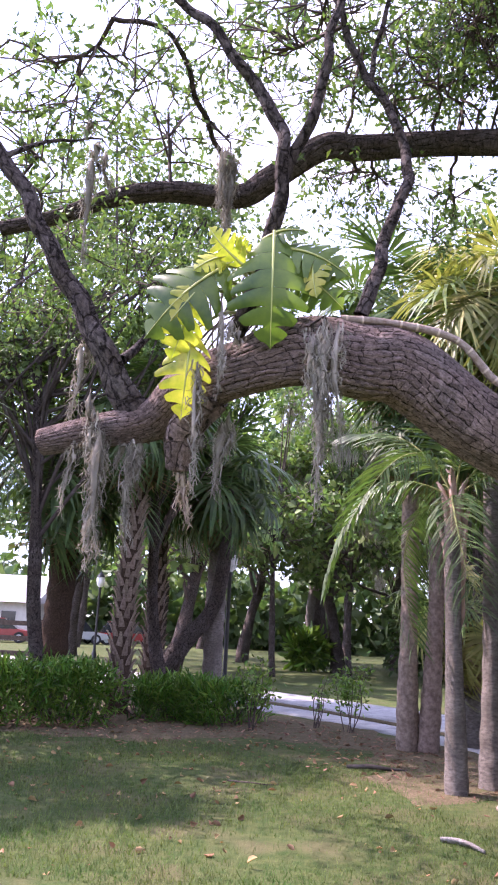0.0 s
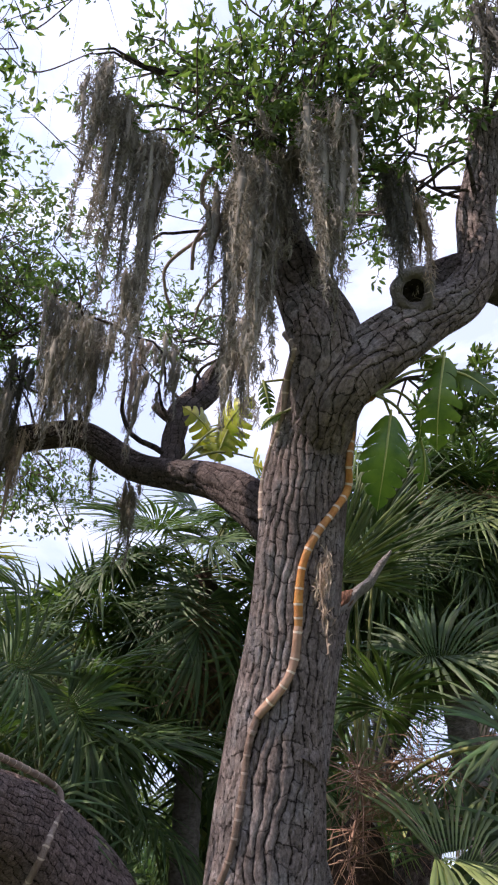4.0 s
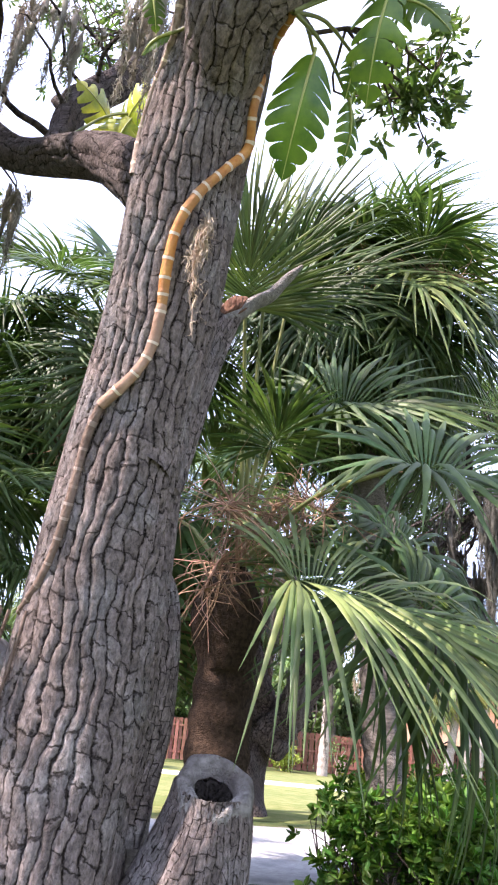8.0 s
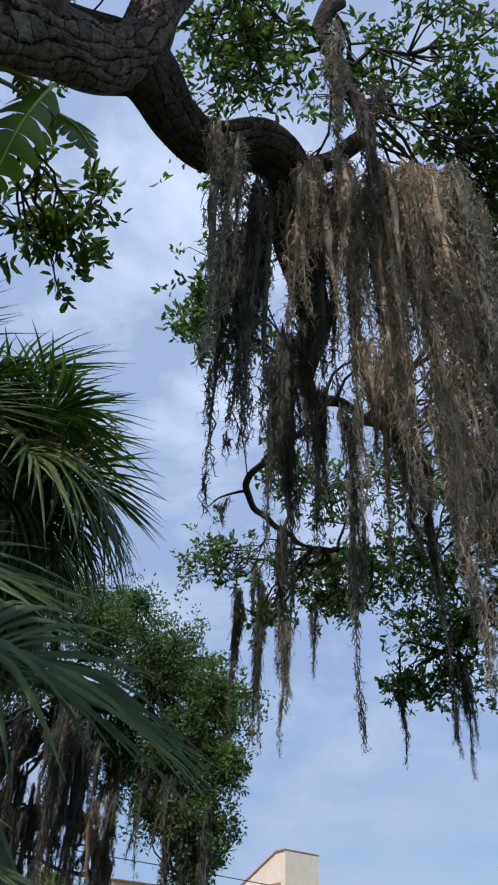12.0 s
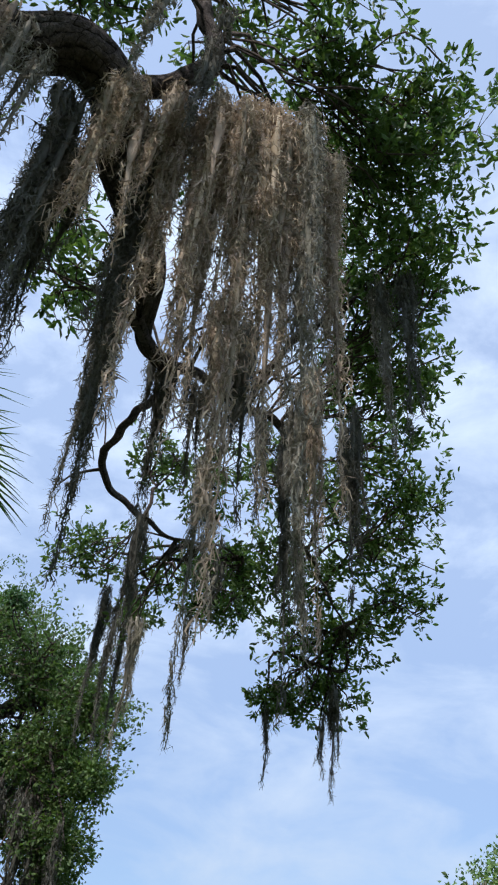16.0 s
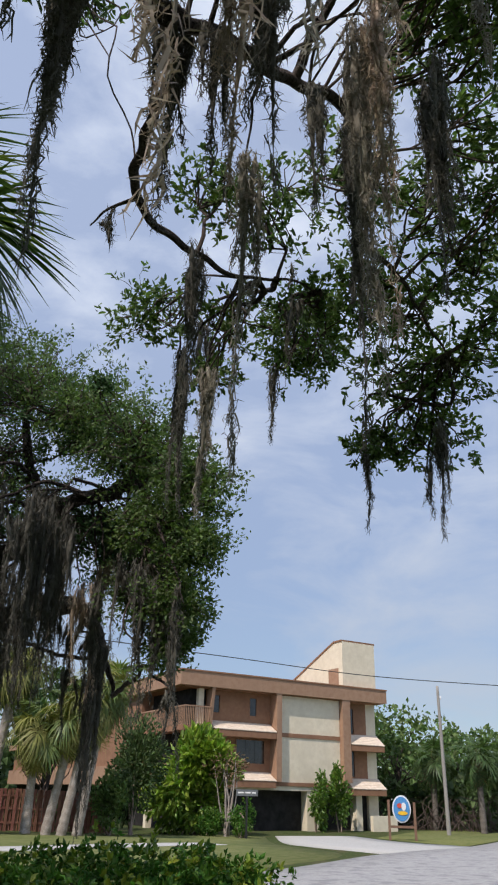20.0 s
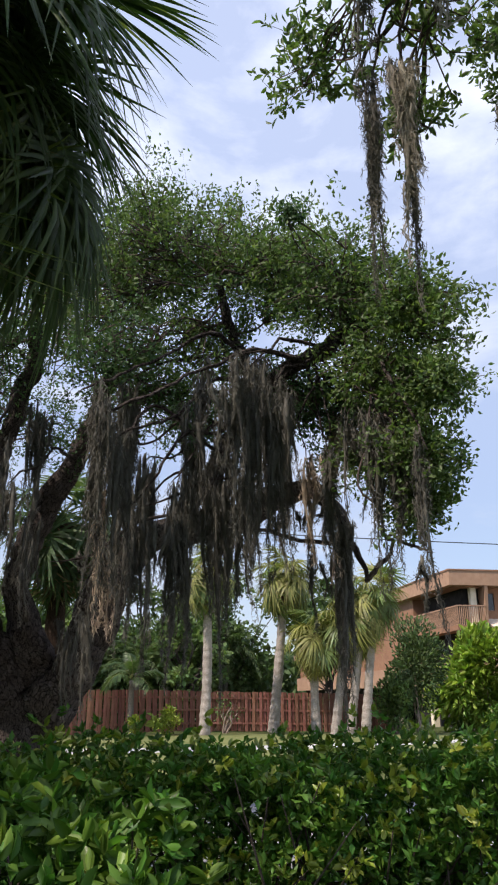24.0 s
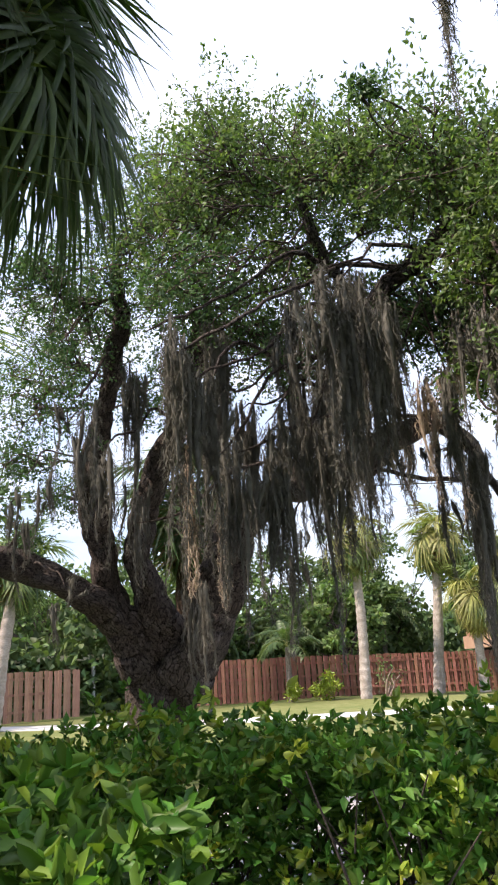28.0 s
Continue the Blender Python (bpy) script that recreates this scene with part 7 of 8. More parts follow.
feather_palm("dark arching feather palm behind the fence", [(27.2, 30.5, 0.0, 0.14), (27.2, 30.5, 3.0, 0.12)], 16, 2.4, rp, (75, -10), 15, 10, mat="palm", sheath=False)

# ---- the oak across the road ----
rf = np.random.default_rng(29)
far_oak = thing("oak_tree", "big spreading live oak across the road, hung with dark moss", "tree", (12.9, 11.4, 0))
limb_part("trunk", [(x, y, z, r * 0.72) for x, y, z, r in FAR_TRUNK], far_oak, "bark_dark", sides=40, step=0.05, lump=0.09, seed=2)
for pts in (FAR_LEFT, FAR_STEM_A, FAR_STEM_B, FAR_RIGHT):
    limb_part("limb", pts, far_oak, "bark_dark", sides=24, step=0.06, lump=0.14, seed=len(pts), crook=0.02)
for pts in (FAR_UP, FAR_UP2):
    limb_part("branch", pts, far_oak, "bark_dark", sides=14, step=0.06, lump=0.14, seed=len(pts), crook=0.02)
FAR_POINTS = np.concatenate([curve(p, 0.2)[:, :3] for p in (FAR_LEFT, FAR_STEM_A, FAR_STEM_B, FAR_RIGHT, FAR_UP, FAR_UP2)])
for rows in (BOUGHS_FARTREE, BOUGHS_FARTREE2, BOUGHS_FARTREE3, BOUGHS_FARTREE5):
    foliage(far_oak, boughs(rows, FAR_POINTS, 17, 0.8, 0.85), rf, mat="oak_leaf" if rows in (BOUGHS_FARTREE, BOUGHS_FARTREE3) else "oak_leaf_dark", leaf=0.056, twig=0.018, simple=True, wide=0.5, spread=0.3)
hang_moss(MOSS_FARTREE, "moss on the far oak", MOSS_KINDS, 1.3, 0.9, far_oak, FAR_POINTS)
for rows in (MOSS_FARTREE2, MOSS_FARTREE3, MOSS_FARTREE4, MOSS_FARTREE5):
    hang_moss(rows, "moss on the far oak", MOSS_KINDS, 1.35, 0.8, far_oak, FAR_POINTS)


fan_palm("cabbage palm with a shaggy brown trunk growing behind the oak fork", [(13.45, 11.75, 0, 0.2), (13.5, 11.7, 2.2, 0.17), (13.51, 11.67, 4.6, 0.16)], 26, 0.9, rf, trunk_mat="palm_fibre", dead=10, low=-70, stalk=0.6, turn=33, seed=27)


# ---- hedge and shrubs ----
def leafy_shell(line, half, height, count, rng, leaf, wide, z0=0.0, shell=0.75, simple=False, tuft=1):
    """Leaf places on the outside of a clipped mass along a line, most near its skin, tips turned out and up."""
    R = curve(line, 0.2)
    count //= tuft
    A, B, T = frames(np.column_stack([R[:, :2], np.zeros(len(R))]))
    k = rng.integers(len(R), size=count)
    side = np.column_stack([T[k, 1], -T[k, 0], np.zeros(count)])
    th = rng.uniform(0, math.pi, count)
    rad = shell + (1 - shell) * rng.uniform(0, 1, count) ** 0.5
    cx, cz = np.cos(th), np.sin(th)
    sx = np.sign(cx) * np.abs(cx) ** 0.45
    sz = np.abs(cz) ** 0.5
    lumps = 1 + 0.07 * np.sin(k * 0.9 + th * 3) + 0.06 * np.sin(k * 2.3 - th * 5) + 0.05 * rng.normal(size=count)
    zz = np.where(rng.uniform(size=count) < 0.55, height * sz * rad * lumps, height * rng.uniform(0.02, 1, count))
    P = np.column_stack([R[k, 0], R[k, 1], np.full(count, z0)]) + side * (half * sx * rad * lumps)[:, None] + T[k] * rng.normal(size=(count, 1)) * 0.12
    P[:, 2] += np.minimum(zz, height * lumps * (0.92 + 0.1 * rng.uniform(size=count)))
    D = side * sx[:, None] * 0.6 + np.array([0, 0, 0.55]) + rng.normal(size=(count, 3)) * 0.55
    if tuft > 1:
        # leaves stand in rosettes at the shoot tips, with hollows between the shoots
        x, y, z = P.T
        hollow = np.sin(5.3 * x + 2.1 * y + 1.0) * np.sin(6.1 * z + 1.7 * x) + 0.7 * np.sin(9.7 * y - 4.3 * z) * np.sin(3.9 * x + 7.1 * z) + 0.5 * rng.normal(size=count)
        deep = (hollow < -0.2) & (z < z0 + 0.9 * height)
        P[deep, :2] -= 0.55 * (P[deep, :2] - R[k[deep], :2])
        axis = np.repeat(unit(D), tuft, 0)
        P = np.repeat(P, tuft, 0) + rng.normal(size=(len(axis), 3)) * 0.1 * leaf
        D = axis * rng.uniform(0.1, 0.9, (len(axis), 1)) + unit(np.cross(axis, rng.normal(size=axis.shape))) * 0.85
    return leaves(P, D, leaf, rng, wide, 0.2, simple=simple)


def hedge(name, label, line, half, height, count, rng, leaf=0.075, wide=0.48, gold=0.1, mat="hedge", gold_mat="hedge_gold", category="hedge", tuft=1):
    t = thing(name, label, category, (*line[0][:2], 0))
    V, Q = leafy_shell(line, half, height, count, rng, leaf, wide, simple=leaf < 0.06, tuft=tuft)
    part("foliage", mesh("foliage", V, Q, mat), t)
    if gold:
        V, Q = leafy_shell(line, half * 1.03, height * 1.02, int(count * gold), rng, leaf, wide, shell=0.93, tuft=tuft)
        part("young_foliage", mesh("young_foliage", V, Q, gold_mat), t, None, "fresh yellow-green leaves")
    R = curve(line, 0.25)
    lines = []
    for _ in range(int(len(R) * (7 if tuft == 1 else 16))):
        p = R[rng.integers(len(R))]
        a = np.array([p[0] + rng.normal() * half * 0.3, p[1] + rng.normal() * half * 0.3, 0])
        b = a + np.array([rng.normal() * half * 0.5, rng.normal() * half * 0.5, height * rng.uniform(0.6, 0.95)])
        m = (a + b) / 2 + rng.normal(size=3) * 0.06
        lines.append(curve([(*a, 0.012), (*m, 0.008), (*b, 0.003)], 0.15))
        if tuft > 1:
            for q in range(3):
                e = m + rng.normal(size=3) * [0.16, 0.16, 0.12]
                lines.append(curve([(*m, 0.005), (*((m + e) / 2 + rng.normal(size=3) * 0.03), 0.004), (*e, 0.002)], 0.1))
    V, Q = tubes(lines, 4)
    part("twig", mesh("twig", V, Q, "twig", smooth=True), t)["kind"] = "stuff"
    return t


hedge("hedge", "clipped hedge of glossy dark green leaves with yellow-green tips", [(9.6, 1.93), (8.6, 3.1), (7.45, 4.4), (7.3, 4.6)], 0.62, 1.2, 52000, rf, 0.054, 0.46, 0.16, tuft=8)
hedge("shrub", "bright green shrub with big glossy leaves in front of the hedge", [(6.75, 2.75), (6.95, 3.3), (6.9, 4.3)], 0.58, 1.1, 11000, rf, 0.085, 0.42, 0.2, "hedge", "shrub", category="shrub", tuft=8)

# shrubs of the lawn
hedge("shrub", "dark green strap-leaved ground cover under the sabal palms", [(-6.5, 11.6), (-4.6, 11.9), (-3.5, 12.4)], 0.9, 0.85, 5200, rf, 0.17, 0.16, 0.25, "hedge", "shrub", "shrub")
hedge("shrub", "low mound of strap-leaved plants under the lamp post", [(-2.9, 13.2), (-2.0, 13.3), (-1.3, 12.9)], 0.6, 0.62, 3600, rf, 0.17, 0.14, 0.2, "hedge", "shrub", "shrub")
hedge("shrub", "dark shrub beside the drive behind the palm trunks", [(4.55, 9.1), (5.1, 9.0)], 0.5, 0.75, 2600, rf, 0.07, 0.5, 0.05, category="shrub")


def sapling(at, height, spread, count, rng, label, leaf=0.075):
    t = thing("sapling", label, "shrub", at)
    lines, P = [], []
    for _ in range(7):
        b = np.array(at) + [rng.normal() * 0.04, rng.normal() * 0.04, -0.02]
        e = np.array(at) + [rng.normal() * spread, rng.normal() * spread, height * rng.uniform(0.6, 1.0)]
        m = (b + e) / 2 + rng.normal(size=3) * 0.05
        L = curve([(*b, 0.009), (*m, 0.007), (*e, 0.003)], 0.08)
        lines.append(L)
        P += [L[int(rng.uniform(0.5, 1) * (len(L) - 1)), :3] + rng.normal(size=3) * spread * 0.45 for _ in range(count // 7)]
    V, Q = tubes(lines, 5)
    part("stem", mesh("stem", V, Q, "twig", smooth=True), t)
    P = np.array(P)
    V, Q = leaves(P, rng.normal(size=P.shape) + [0, 0, 0.4], leaf, rng, 0.45)
    part("foliage", mesh("foliage", V, Q, "shrub"), t)


sapling((0.55, 12.87, 0), 1.15, 0.2, 420, rf, "young broad-leaved sapling at the edge of the lawn")
sapling((-1.0, 12.4, 0), 1.15, 0.2, 320, rf, "thin young sapling at the edge of the lawn")
sapling((0.05, 13.2, 0), 0.85, 0.12, 60, rf, "spindly sapling with few leaves")


# ---- the wood beyond the road ----
def woodland_tree(at, height, spread, rng, label, mat="far_leaf", clumps=26, per=150, leaf=0.24, lean=0.0, trunk_r=0.22, moss=5, group="trees of the park", low=0.35):
    """A tree some way off: a leaning trunk with limbs, and a crown of many leaf tufts with gaps."""
    a = np.array([at[0], at[1], at[2] if len(at) > 2 else float(ground_z(at[0], at[1]))])
    t = thing("oak_tree", label, "tree", tuple(a), group)
    ang = rng.uniform(0, 6.28)
    top = a + [lean * math.cos(ang), lean * math.sin(ang), height * 0.6]
    tr = [(*(a - [0, 0, 0.1]), trunk_r * 1.3), (*(a + (top - a) * 0.25 + rng.normal(size=3) * 0.1), trunk_r), (*(a + (top - a) * 0.6 + rng.normal(size=3) * 0.2), trunk_r * 0.75), (*top, trunk_r * 0.5)]
    limb_part("trunk", tr, t, "bark_dark", sides=12, step=0.25, lump=0.08, seed=int(rng.integers(99)))
    T = curve(tr, 0.3)
    lines, P, D = [], [], []
    for _ in range(clumps):
        d = unit(rng.normal(size=3))
        c = a + [0, 0, height * (low + (1 - low) * 0.5)] + d * [spread, spread, height * (1 - low) * 0.5] * rng.uniform(0.35, 1.0) ** 0.5
        root = T[int(rng.uniform(0.45, 1) * (len(T) - 1)), :3]
        m = (root + c) / 2 + rng.normal(size=3) * 0.3
        lines.append(curve([(*root, trunk_r * 0.35), (*m, trunk_r * 0.22), (*c, 0.02)], 0.4))
        r = spread * rng.uniform(0.2, 0.38)
        q = in_ball(per, rng) * [r, r, r * 0.65]
        P.append(c + q)
        D.append(q + rng.normal(size=q.shape) * r * 0.8)
    V, Q = tubes(lines, 4)
    part("limb", mesh("limb", V, Q, "bark_dark", smooth=True), t)["kind"] = "stuff"
    V, Q = leaves(np.concatenate(P), np.concatenate(D), leaf, rng, 0.66, 0.2, 0.5, simple=True)
    part("crown", mesh("crown", V, Q, mat), t)
    for _ in range(moss):
        c = P[int(rng.integers(len(P)))].mean(0)
        part("moss", moss_far(rng), t, t.matrix_basis.inverted() @ pose(*c, 0, 0, rng.uniform(0, 360)), "grey hanging moss")
    return t


MOSS_FAR = []


def moss_far(rng):
    if len(MOSS_FAR) < 3:
        n = 420
        x, y, z = rng.normal(size=n) * 0.28, rng.normal(size=n) * 0.28, rng.uniform(-0.9, 0.35, n)
        l = rng.uniform(0.15, 0.7, n) * np.exp(-2 * x * x)
        w = 0.009
        V = np.stack([np.column_stack([x - w, y, z]), np.column_stack([x + w, y + w, z]), np.column_stack([x * 0.8, y * 0.8, z - l])], 1).reshape(-1, 3)
        MOSS_FAR.append(mesh("moss", V, np.arange(3 * n).reshape(-1, 3), "moss"))
    return MOSS_FAR[int(rng.integers(len(MOSS_FAR)))]


rw = np.random.default_rng(41)
for x, y, h, s in ((-11, 34, 11, 4.2), (-7, 40, 13, 5), (-3.5, 36, 12, 4.5), (0.5, 42, 12, 5), (3.6, 36, 11, 4.2), (7, 40, 12, 5), (10.5, 35, 11, 4.5), (14.5, 39, 12, 5), (-14, 44, 13, 5), (5, 30, 9, 3.4), (9, 28, 9, 3.4), (-6, 29, 10, 3.6), (19, 42, 12, 5), (12, 50, 13, 6), (2, 52, 13, 6), (-8, 53, 13, 6), (-0.2, 36, 13, 4.5), (0.9, 31, 9, 3.4), (-4.5, 24, 8, 3.0)):
    woodland_tree((x, y), h, s, rw, "moss-hung oak in the park across the road", ("far_leaf", "far_dark")[int(rw.integers(2))], 22, 80, 0.36, 1.0, 0.24)
for x, y, h, s in ((-1.5, 26.5, 11.5, 3.4), (3.6, 25.5, 11, 3.2), (1.2, 29.0, 11.5, 3.4)):
    woodland_tree((x, y), h, s, rw, "slender moss-hung oak in the park across the road", "far_leaf", 30, 110, 0.26, 0.6, 0.1, 6, low=0.3)
# nearer crowns that fill the sky between the oak's limbs
for x, y, z, h, s in ((-4.4, 12.6, 0, 10.5, 2.6), (-3.0, 15.6, 0, 11.5, 3.0), (-6.4, 11.2, 0, 8.5, 2.6), (-6.5, 13, 0, 10, 3.2), (-6.0, 16.5, 0, 9.5, 3.0), (-8, 18, 0, 11, 3.6), (2.6, 14.0, 0, 9.5, 2.8)):
    woodland_tree((x, y, z), h, s, rw, "slender oak with an open crown at the edge of the lawn", "oak_leaf", 38, 230, 0.11, 0.8, 0.12, 0, low=0.52)
limb_part("trunk", [(-3.67, 16.7, 0.0, 0.26), (-3.35, 16.7, 0.5, 0.22), (-2.8, 16.8, 1.35, 0.2), (-2.4, 16.8, 1.8, 0.18), (-2.1, 16.5, 2.6, 0.15), (-2.0, 16.2, 4.5, 0.1)], thing("oak_tree", "oak with a leaning forked trunk beyond the sabal palms", "tree", (-3.67, 16.7, 0)), "bark_dark", sides=14, step=0.1, lump=0.08)
# planting that closes the garden behind the fence
n = 14000
FP = np.column_stack([rw.uniform(17, 45, n), rw.uniform(0, 1, n), 6.2 * rw.uniform(0, 1, n) ** 1.1])
FP[:, 1] = 30.5 - 0.55 * np.clip(FP[:, 0] - 30, 0, 30) + 4.5 * FP[:, 1]
FP[:, 2] *= np.where(FP[:, 0] > 39, 0.28, 1.0)
FP[:, 2] *= 0.72 + 0.28 * np.sin(FP[:, 0] * 0.9) * np.sin(FP[:, 0] * 0.37 + 1)
V, Q = leaves(FP, rw.normal(size=(n, 3)), 0.42, rw, 0.6, 0.2, 0.5, simple=True)
solid("garden_thicket", mesh("garden_thicket", V, Q, "far_dark"), "dense dark garden planting behind the board fence", "thicket", kind="stuff")
# the far edge of the park, a wall of leaves under the crowns
n = 15000
FP = np.column_stack([rw.uniform(-60, 40, n), rw.uniform(56, 66, n), 7.5 * rw.uniform(0, 1, n) ** 1.2])
FP[:, 2] *= 0.75 + 0.25 * np.sin(FP[:, 0] * 0.5) * np.sin(FP[:, 0] * 0.13 + 1)
V, Q = leaves(FP, rw.normal(size=(n, 3)), 1.0, rw, 0.75, 0.2, 0.5, simple=True)
solid("woods", mesh("woods", V, Q, "far_dark"), "dense dark undergrowth closing the far side of the park", "woods", kind="stuff")
n = 5000
FP = np.column_stack([rw.uniform(105, 120, n), rw.uniform(-70, 60, n), 8.0 * rw.uniform(0, 1, n)])
V, Q = leaves(FP, rw.normal(size=(n, 3)), 1.2, rw, 0.7, 0.2, 0.5)
solid("woods", mesh("woods", V, Q, "far_dark"), "distant dark wood beyond the building", "woods", kind="stuff")
n = 9000
FP = np.column_stack([rw.uniform(67, 74, n), rw.uniform(-34, 12, n), 4.6 * rw.uniform(0.0, 1, n) - 0.3])
FP[:, 2] *= 0.8 + 0.2 * np.sin(FP[:, 1] * 0.9) * np.sin(FP[:, 1] * 0.31 + 2)
V, Q = leaves(FP, rw.normal(size=(n, 3)), 0.62, rw, 0.6, 0.2, 0.5, simple=True)
solid("undergrowth", mesh("undergrowth", V, Q, "far_dark"), "dense dark undergrowth at the edge of the wood beyond the building", "undergrowth", kind="stuff")
lines = []
for _ in range(420):
    a = np.array([rw.uniform(65, 67.2), rw.uniform(-32, 10), -0.5])
    b = a + [rw.normal() * 0.5, rw.normal() * 1.3, rw.uniform(0.5, 2.6)]
    m = (a + b) / 2 + [rw.normal() * 0.2, rw.normal() * 0.5, rw.uniform(0, 0.6)]
    lines.append(curve([(*a, 0.045), (*m, 0.035), (*b, 0.015)], 0.3))
V, Q = tubes(lines, 4)
solid("brushwood", mesh("brushwood", V, Q, "twig", smooth=True), "tangle of bare grey-brown brushwood along the edge of the wood", "brushwood", kind="stuff")
# trees to the east
woodland_tree((40.3, -7.0), 11.5, 4.4, rw, "pale green moss-hung oak beyond the road", "far_leaf", 34, 260, 0.2, 0.6, 0.22, 6, low=0.45)
for x, y, h, s in ((70, 9.5, 9, 4.5), (76, 5, 8, 4.5), (82, 1, 7.5, 5), (88, -4, 7.5, 5), (76, 14, 9, 5), (92, 8, 8, 6), (100, -12, 8, 6), (66, 24, 9, 5)):
    woodland_tree((x, y), h, s, rw, "dense tree in the wood beyond the building", "far_leaf", 24, 80, 0.42, 0.5, 0.2, 0, low=0.2)
for x, y, h, s in ((26, 31, 7.5, 2.6), (30, 32, 8, 3), (34, 31, 8.5, 3), (38.5, 29, 9, 3.2), (22, 36, 7.5, 3), (17, 38, 7, 3), (12, 42, 9, 4), (33.5, 27.4, 5.5, 1.8), (36.5, 30, 8, 2.8), (28, 36, 9, 3.5)):
    woodland_tree((x, y), h, s, rw, "garden tree behind the board fence", ("far_dark", "far_leaf")[int(rw.integers(2))], 26, 120, 0.26, 0.4, 0.16, 0, group="garden trees", low=0.15)

for x, y, h, s in ((40.5, 23.4, 7, 2.0), (43.5, 25.5, 8.5, 2.4)):
    woodland_tree((x, y), h, s, rw, "slim garden tree in front of the side wing", "far_dark", 26, 120, 0.26, 0.4, 0.12, 0, group="garden trees", low=0.46)
n = 11000
FP = np.column_stack([rw.uniform(14, 118, n), rw.uniform(58, 66, n), 9.0 * rw.uniform(0, 1, n)])
FP[:, 2] *= 0.75 + 0.25 * np.sin(FP[:, 0] * 0.6) * np.sin(FP[:, 0] * 0.17 + 1)
V, Q = leaves(FP, rw.normal(size=(n, 3)), 1.1, rw, 0.7, 0.2, 0.5, simple=True)
solid("woods", mesh("woods", V, Q, "far_dark"), "dark wood behind the gardens and the building", "woods", kind="stuff")

# ---- the building across the road ----
FRONT = Matrix(((0.76, 0.65, 0, 48.5), (-0.65, 0.76, 0, 19.4), (0, 0, 1, 0), (0, 0, 0, 1)))
GROUND = -0.4
house = thing("apartment_building", "three-storey cream stucco building with brown fins, balconies and pale awnings", "building")
house.matrix_basis = FRONT


def slab(name, x0, x1, y0, y1, z0, z1, mat, label="", parent=None, bevel=0.0):
    V, F = box(x0, x1, y0, y1, z0, z1, bevel)
    return part(name, mesh(name, V, F, mat), parent or house, Matrix.Identity(4), label)


def wall_with_openings(name, x0, x1, y0, y1, z0, z1, holes, mat, label=""):
    """A wall along x made of piers and lintels round its openings (xa, xb, za, zb)."""
    pieces, xs = [], sorted({x0, x1, *[h[0] for h in holes], *[h[1] for h in holes]})
    for a, b in zip(xs, xs[1:]):
        cuts = sorted((h[2], h[3]) for h in holes if h[0] <= a and h[1] >= b)
        z = z0
        for c, d in cuts:
            if c > z:
                pieces.append(box(a, b, y0, y1, z, c))
            z = d
        if z1 > z:
            pieces.append(box(a, b, y0, y1, z, z1))
    V, F = join(*pieces)
    return part(name, mesh(name, V, F, mat), house, Matrix.Identity(4), label)


def window(x0, x1, y, z0, z1, panes=2):
    w = slab("window", x0 - 0.06, x1 + 0.06, y - 0.03, y + 0.05, z0 - 0.07, z0, "brown_paint", "dark sliding window in a brown frame")
    for a, b in ((x0 - 0.06, x0), (x1, x1 + 0.06)):
        slab("frame", a, b, y - 0.03, y + 0.05, z0, z1 + 0.06, "brown_paint", "", w)
    slab("frame", x0, x1, y - 0.03, y + 0.05, z1, z1 + 0.06, "brown_paint", "", w)
    for k in range(panes):
        a, b = x0 + (x1 - x0) * k / panes, x0 + (x1 - x0) * (k + 1) / panes
        slab("pane", a + 0.012, b - 0.012, y + 0.03, y + 0.042, z0, z1, "glass", "", w)
    return w


def awning(x0, x1, z_top, z_low, y_wall, y_out):
    """A sloping shingled canopy with closed cheeks and a brown box below."""
    n = 7
    ys, zs = np.linspace(y_wall, y_out, n), np.linspace(z_top, z_low, n)
    V, F = [], []
    for k in range(n - 1):
        o = len(V)
        V += [(x0, ys[k], zs[k]), (x1, ys[k], zs[k]), (x1, ys[k + 1], zs[k + 1] + 0.02), (x0, ys[k + 1], zs[k + 1] + 0.02), (x0, ys[k + 1], zs[k + 1] - 0.03), (x1, ys[k + 1], zs[k + 1] - 0.03)]
        F += [(o, o + 1, o + 2, o + 3), (o + 3, o + 2, o + 5, o + 4)]
    o = len(V)
    V += [(x0, y_wall, z_top), (x0, y_out, z_low), (x0, y_wall, z_low), (x1, y_wall, z_top), (x1, y_out, z_low), (x1, y_wall, z_low)]
    F += [(o, o + 2, o + 1), (o + 3, o + 4, o + 5), (o + 1, o + 2, o + 5, o + 4)]
    a = part("awning", mesh("awning", np.array(V), F, "awning"), house, Matrix.Identity(4), "pale shingled awning")
    slab("apron", x0 + 0.02, x1 - 0.02, y_out + 0.03, y_wall, z_low - 0.42, z_low - 0.04, "brown_paint", "", a)
    return a


D0, D1 = 0.95, 9.0
slab("roof", -0.35, 16.25, 0.0, 16.0, 7.86, 8.74, "fascia", "flat roof with a deep tan fascia")
slab("roof_edge", -0.40, 16.30, -0.05, 16.05, 8.74, 8.83, "brown_paint")
slab("soffit", 0.1, 15.8, 0.35, 15.6, 7.80, 7.858, "brown_paint")
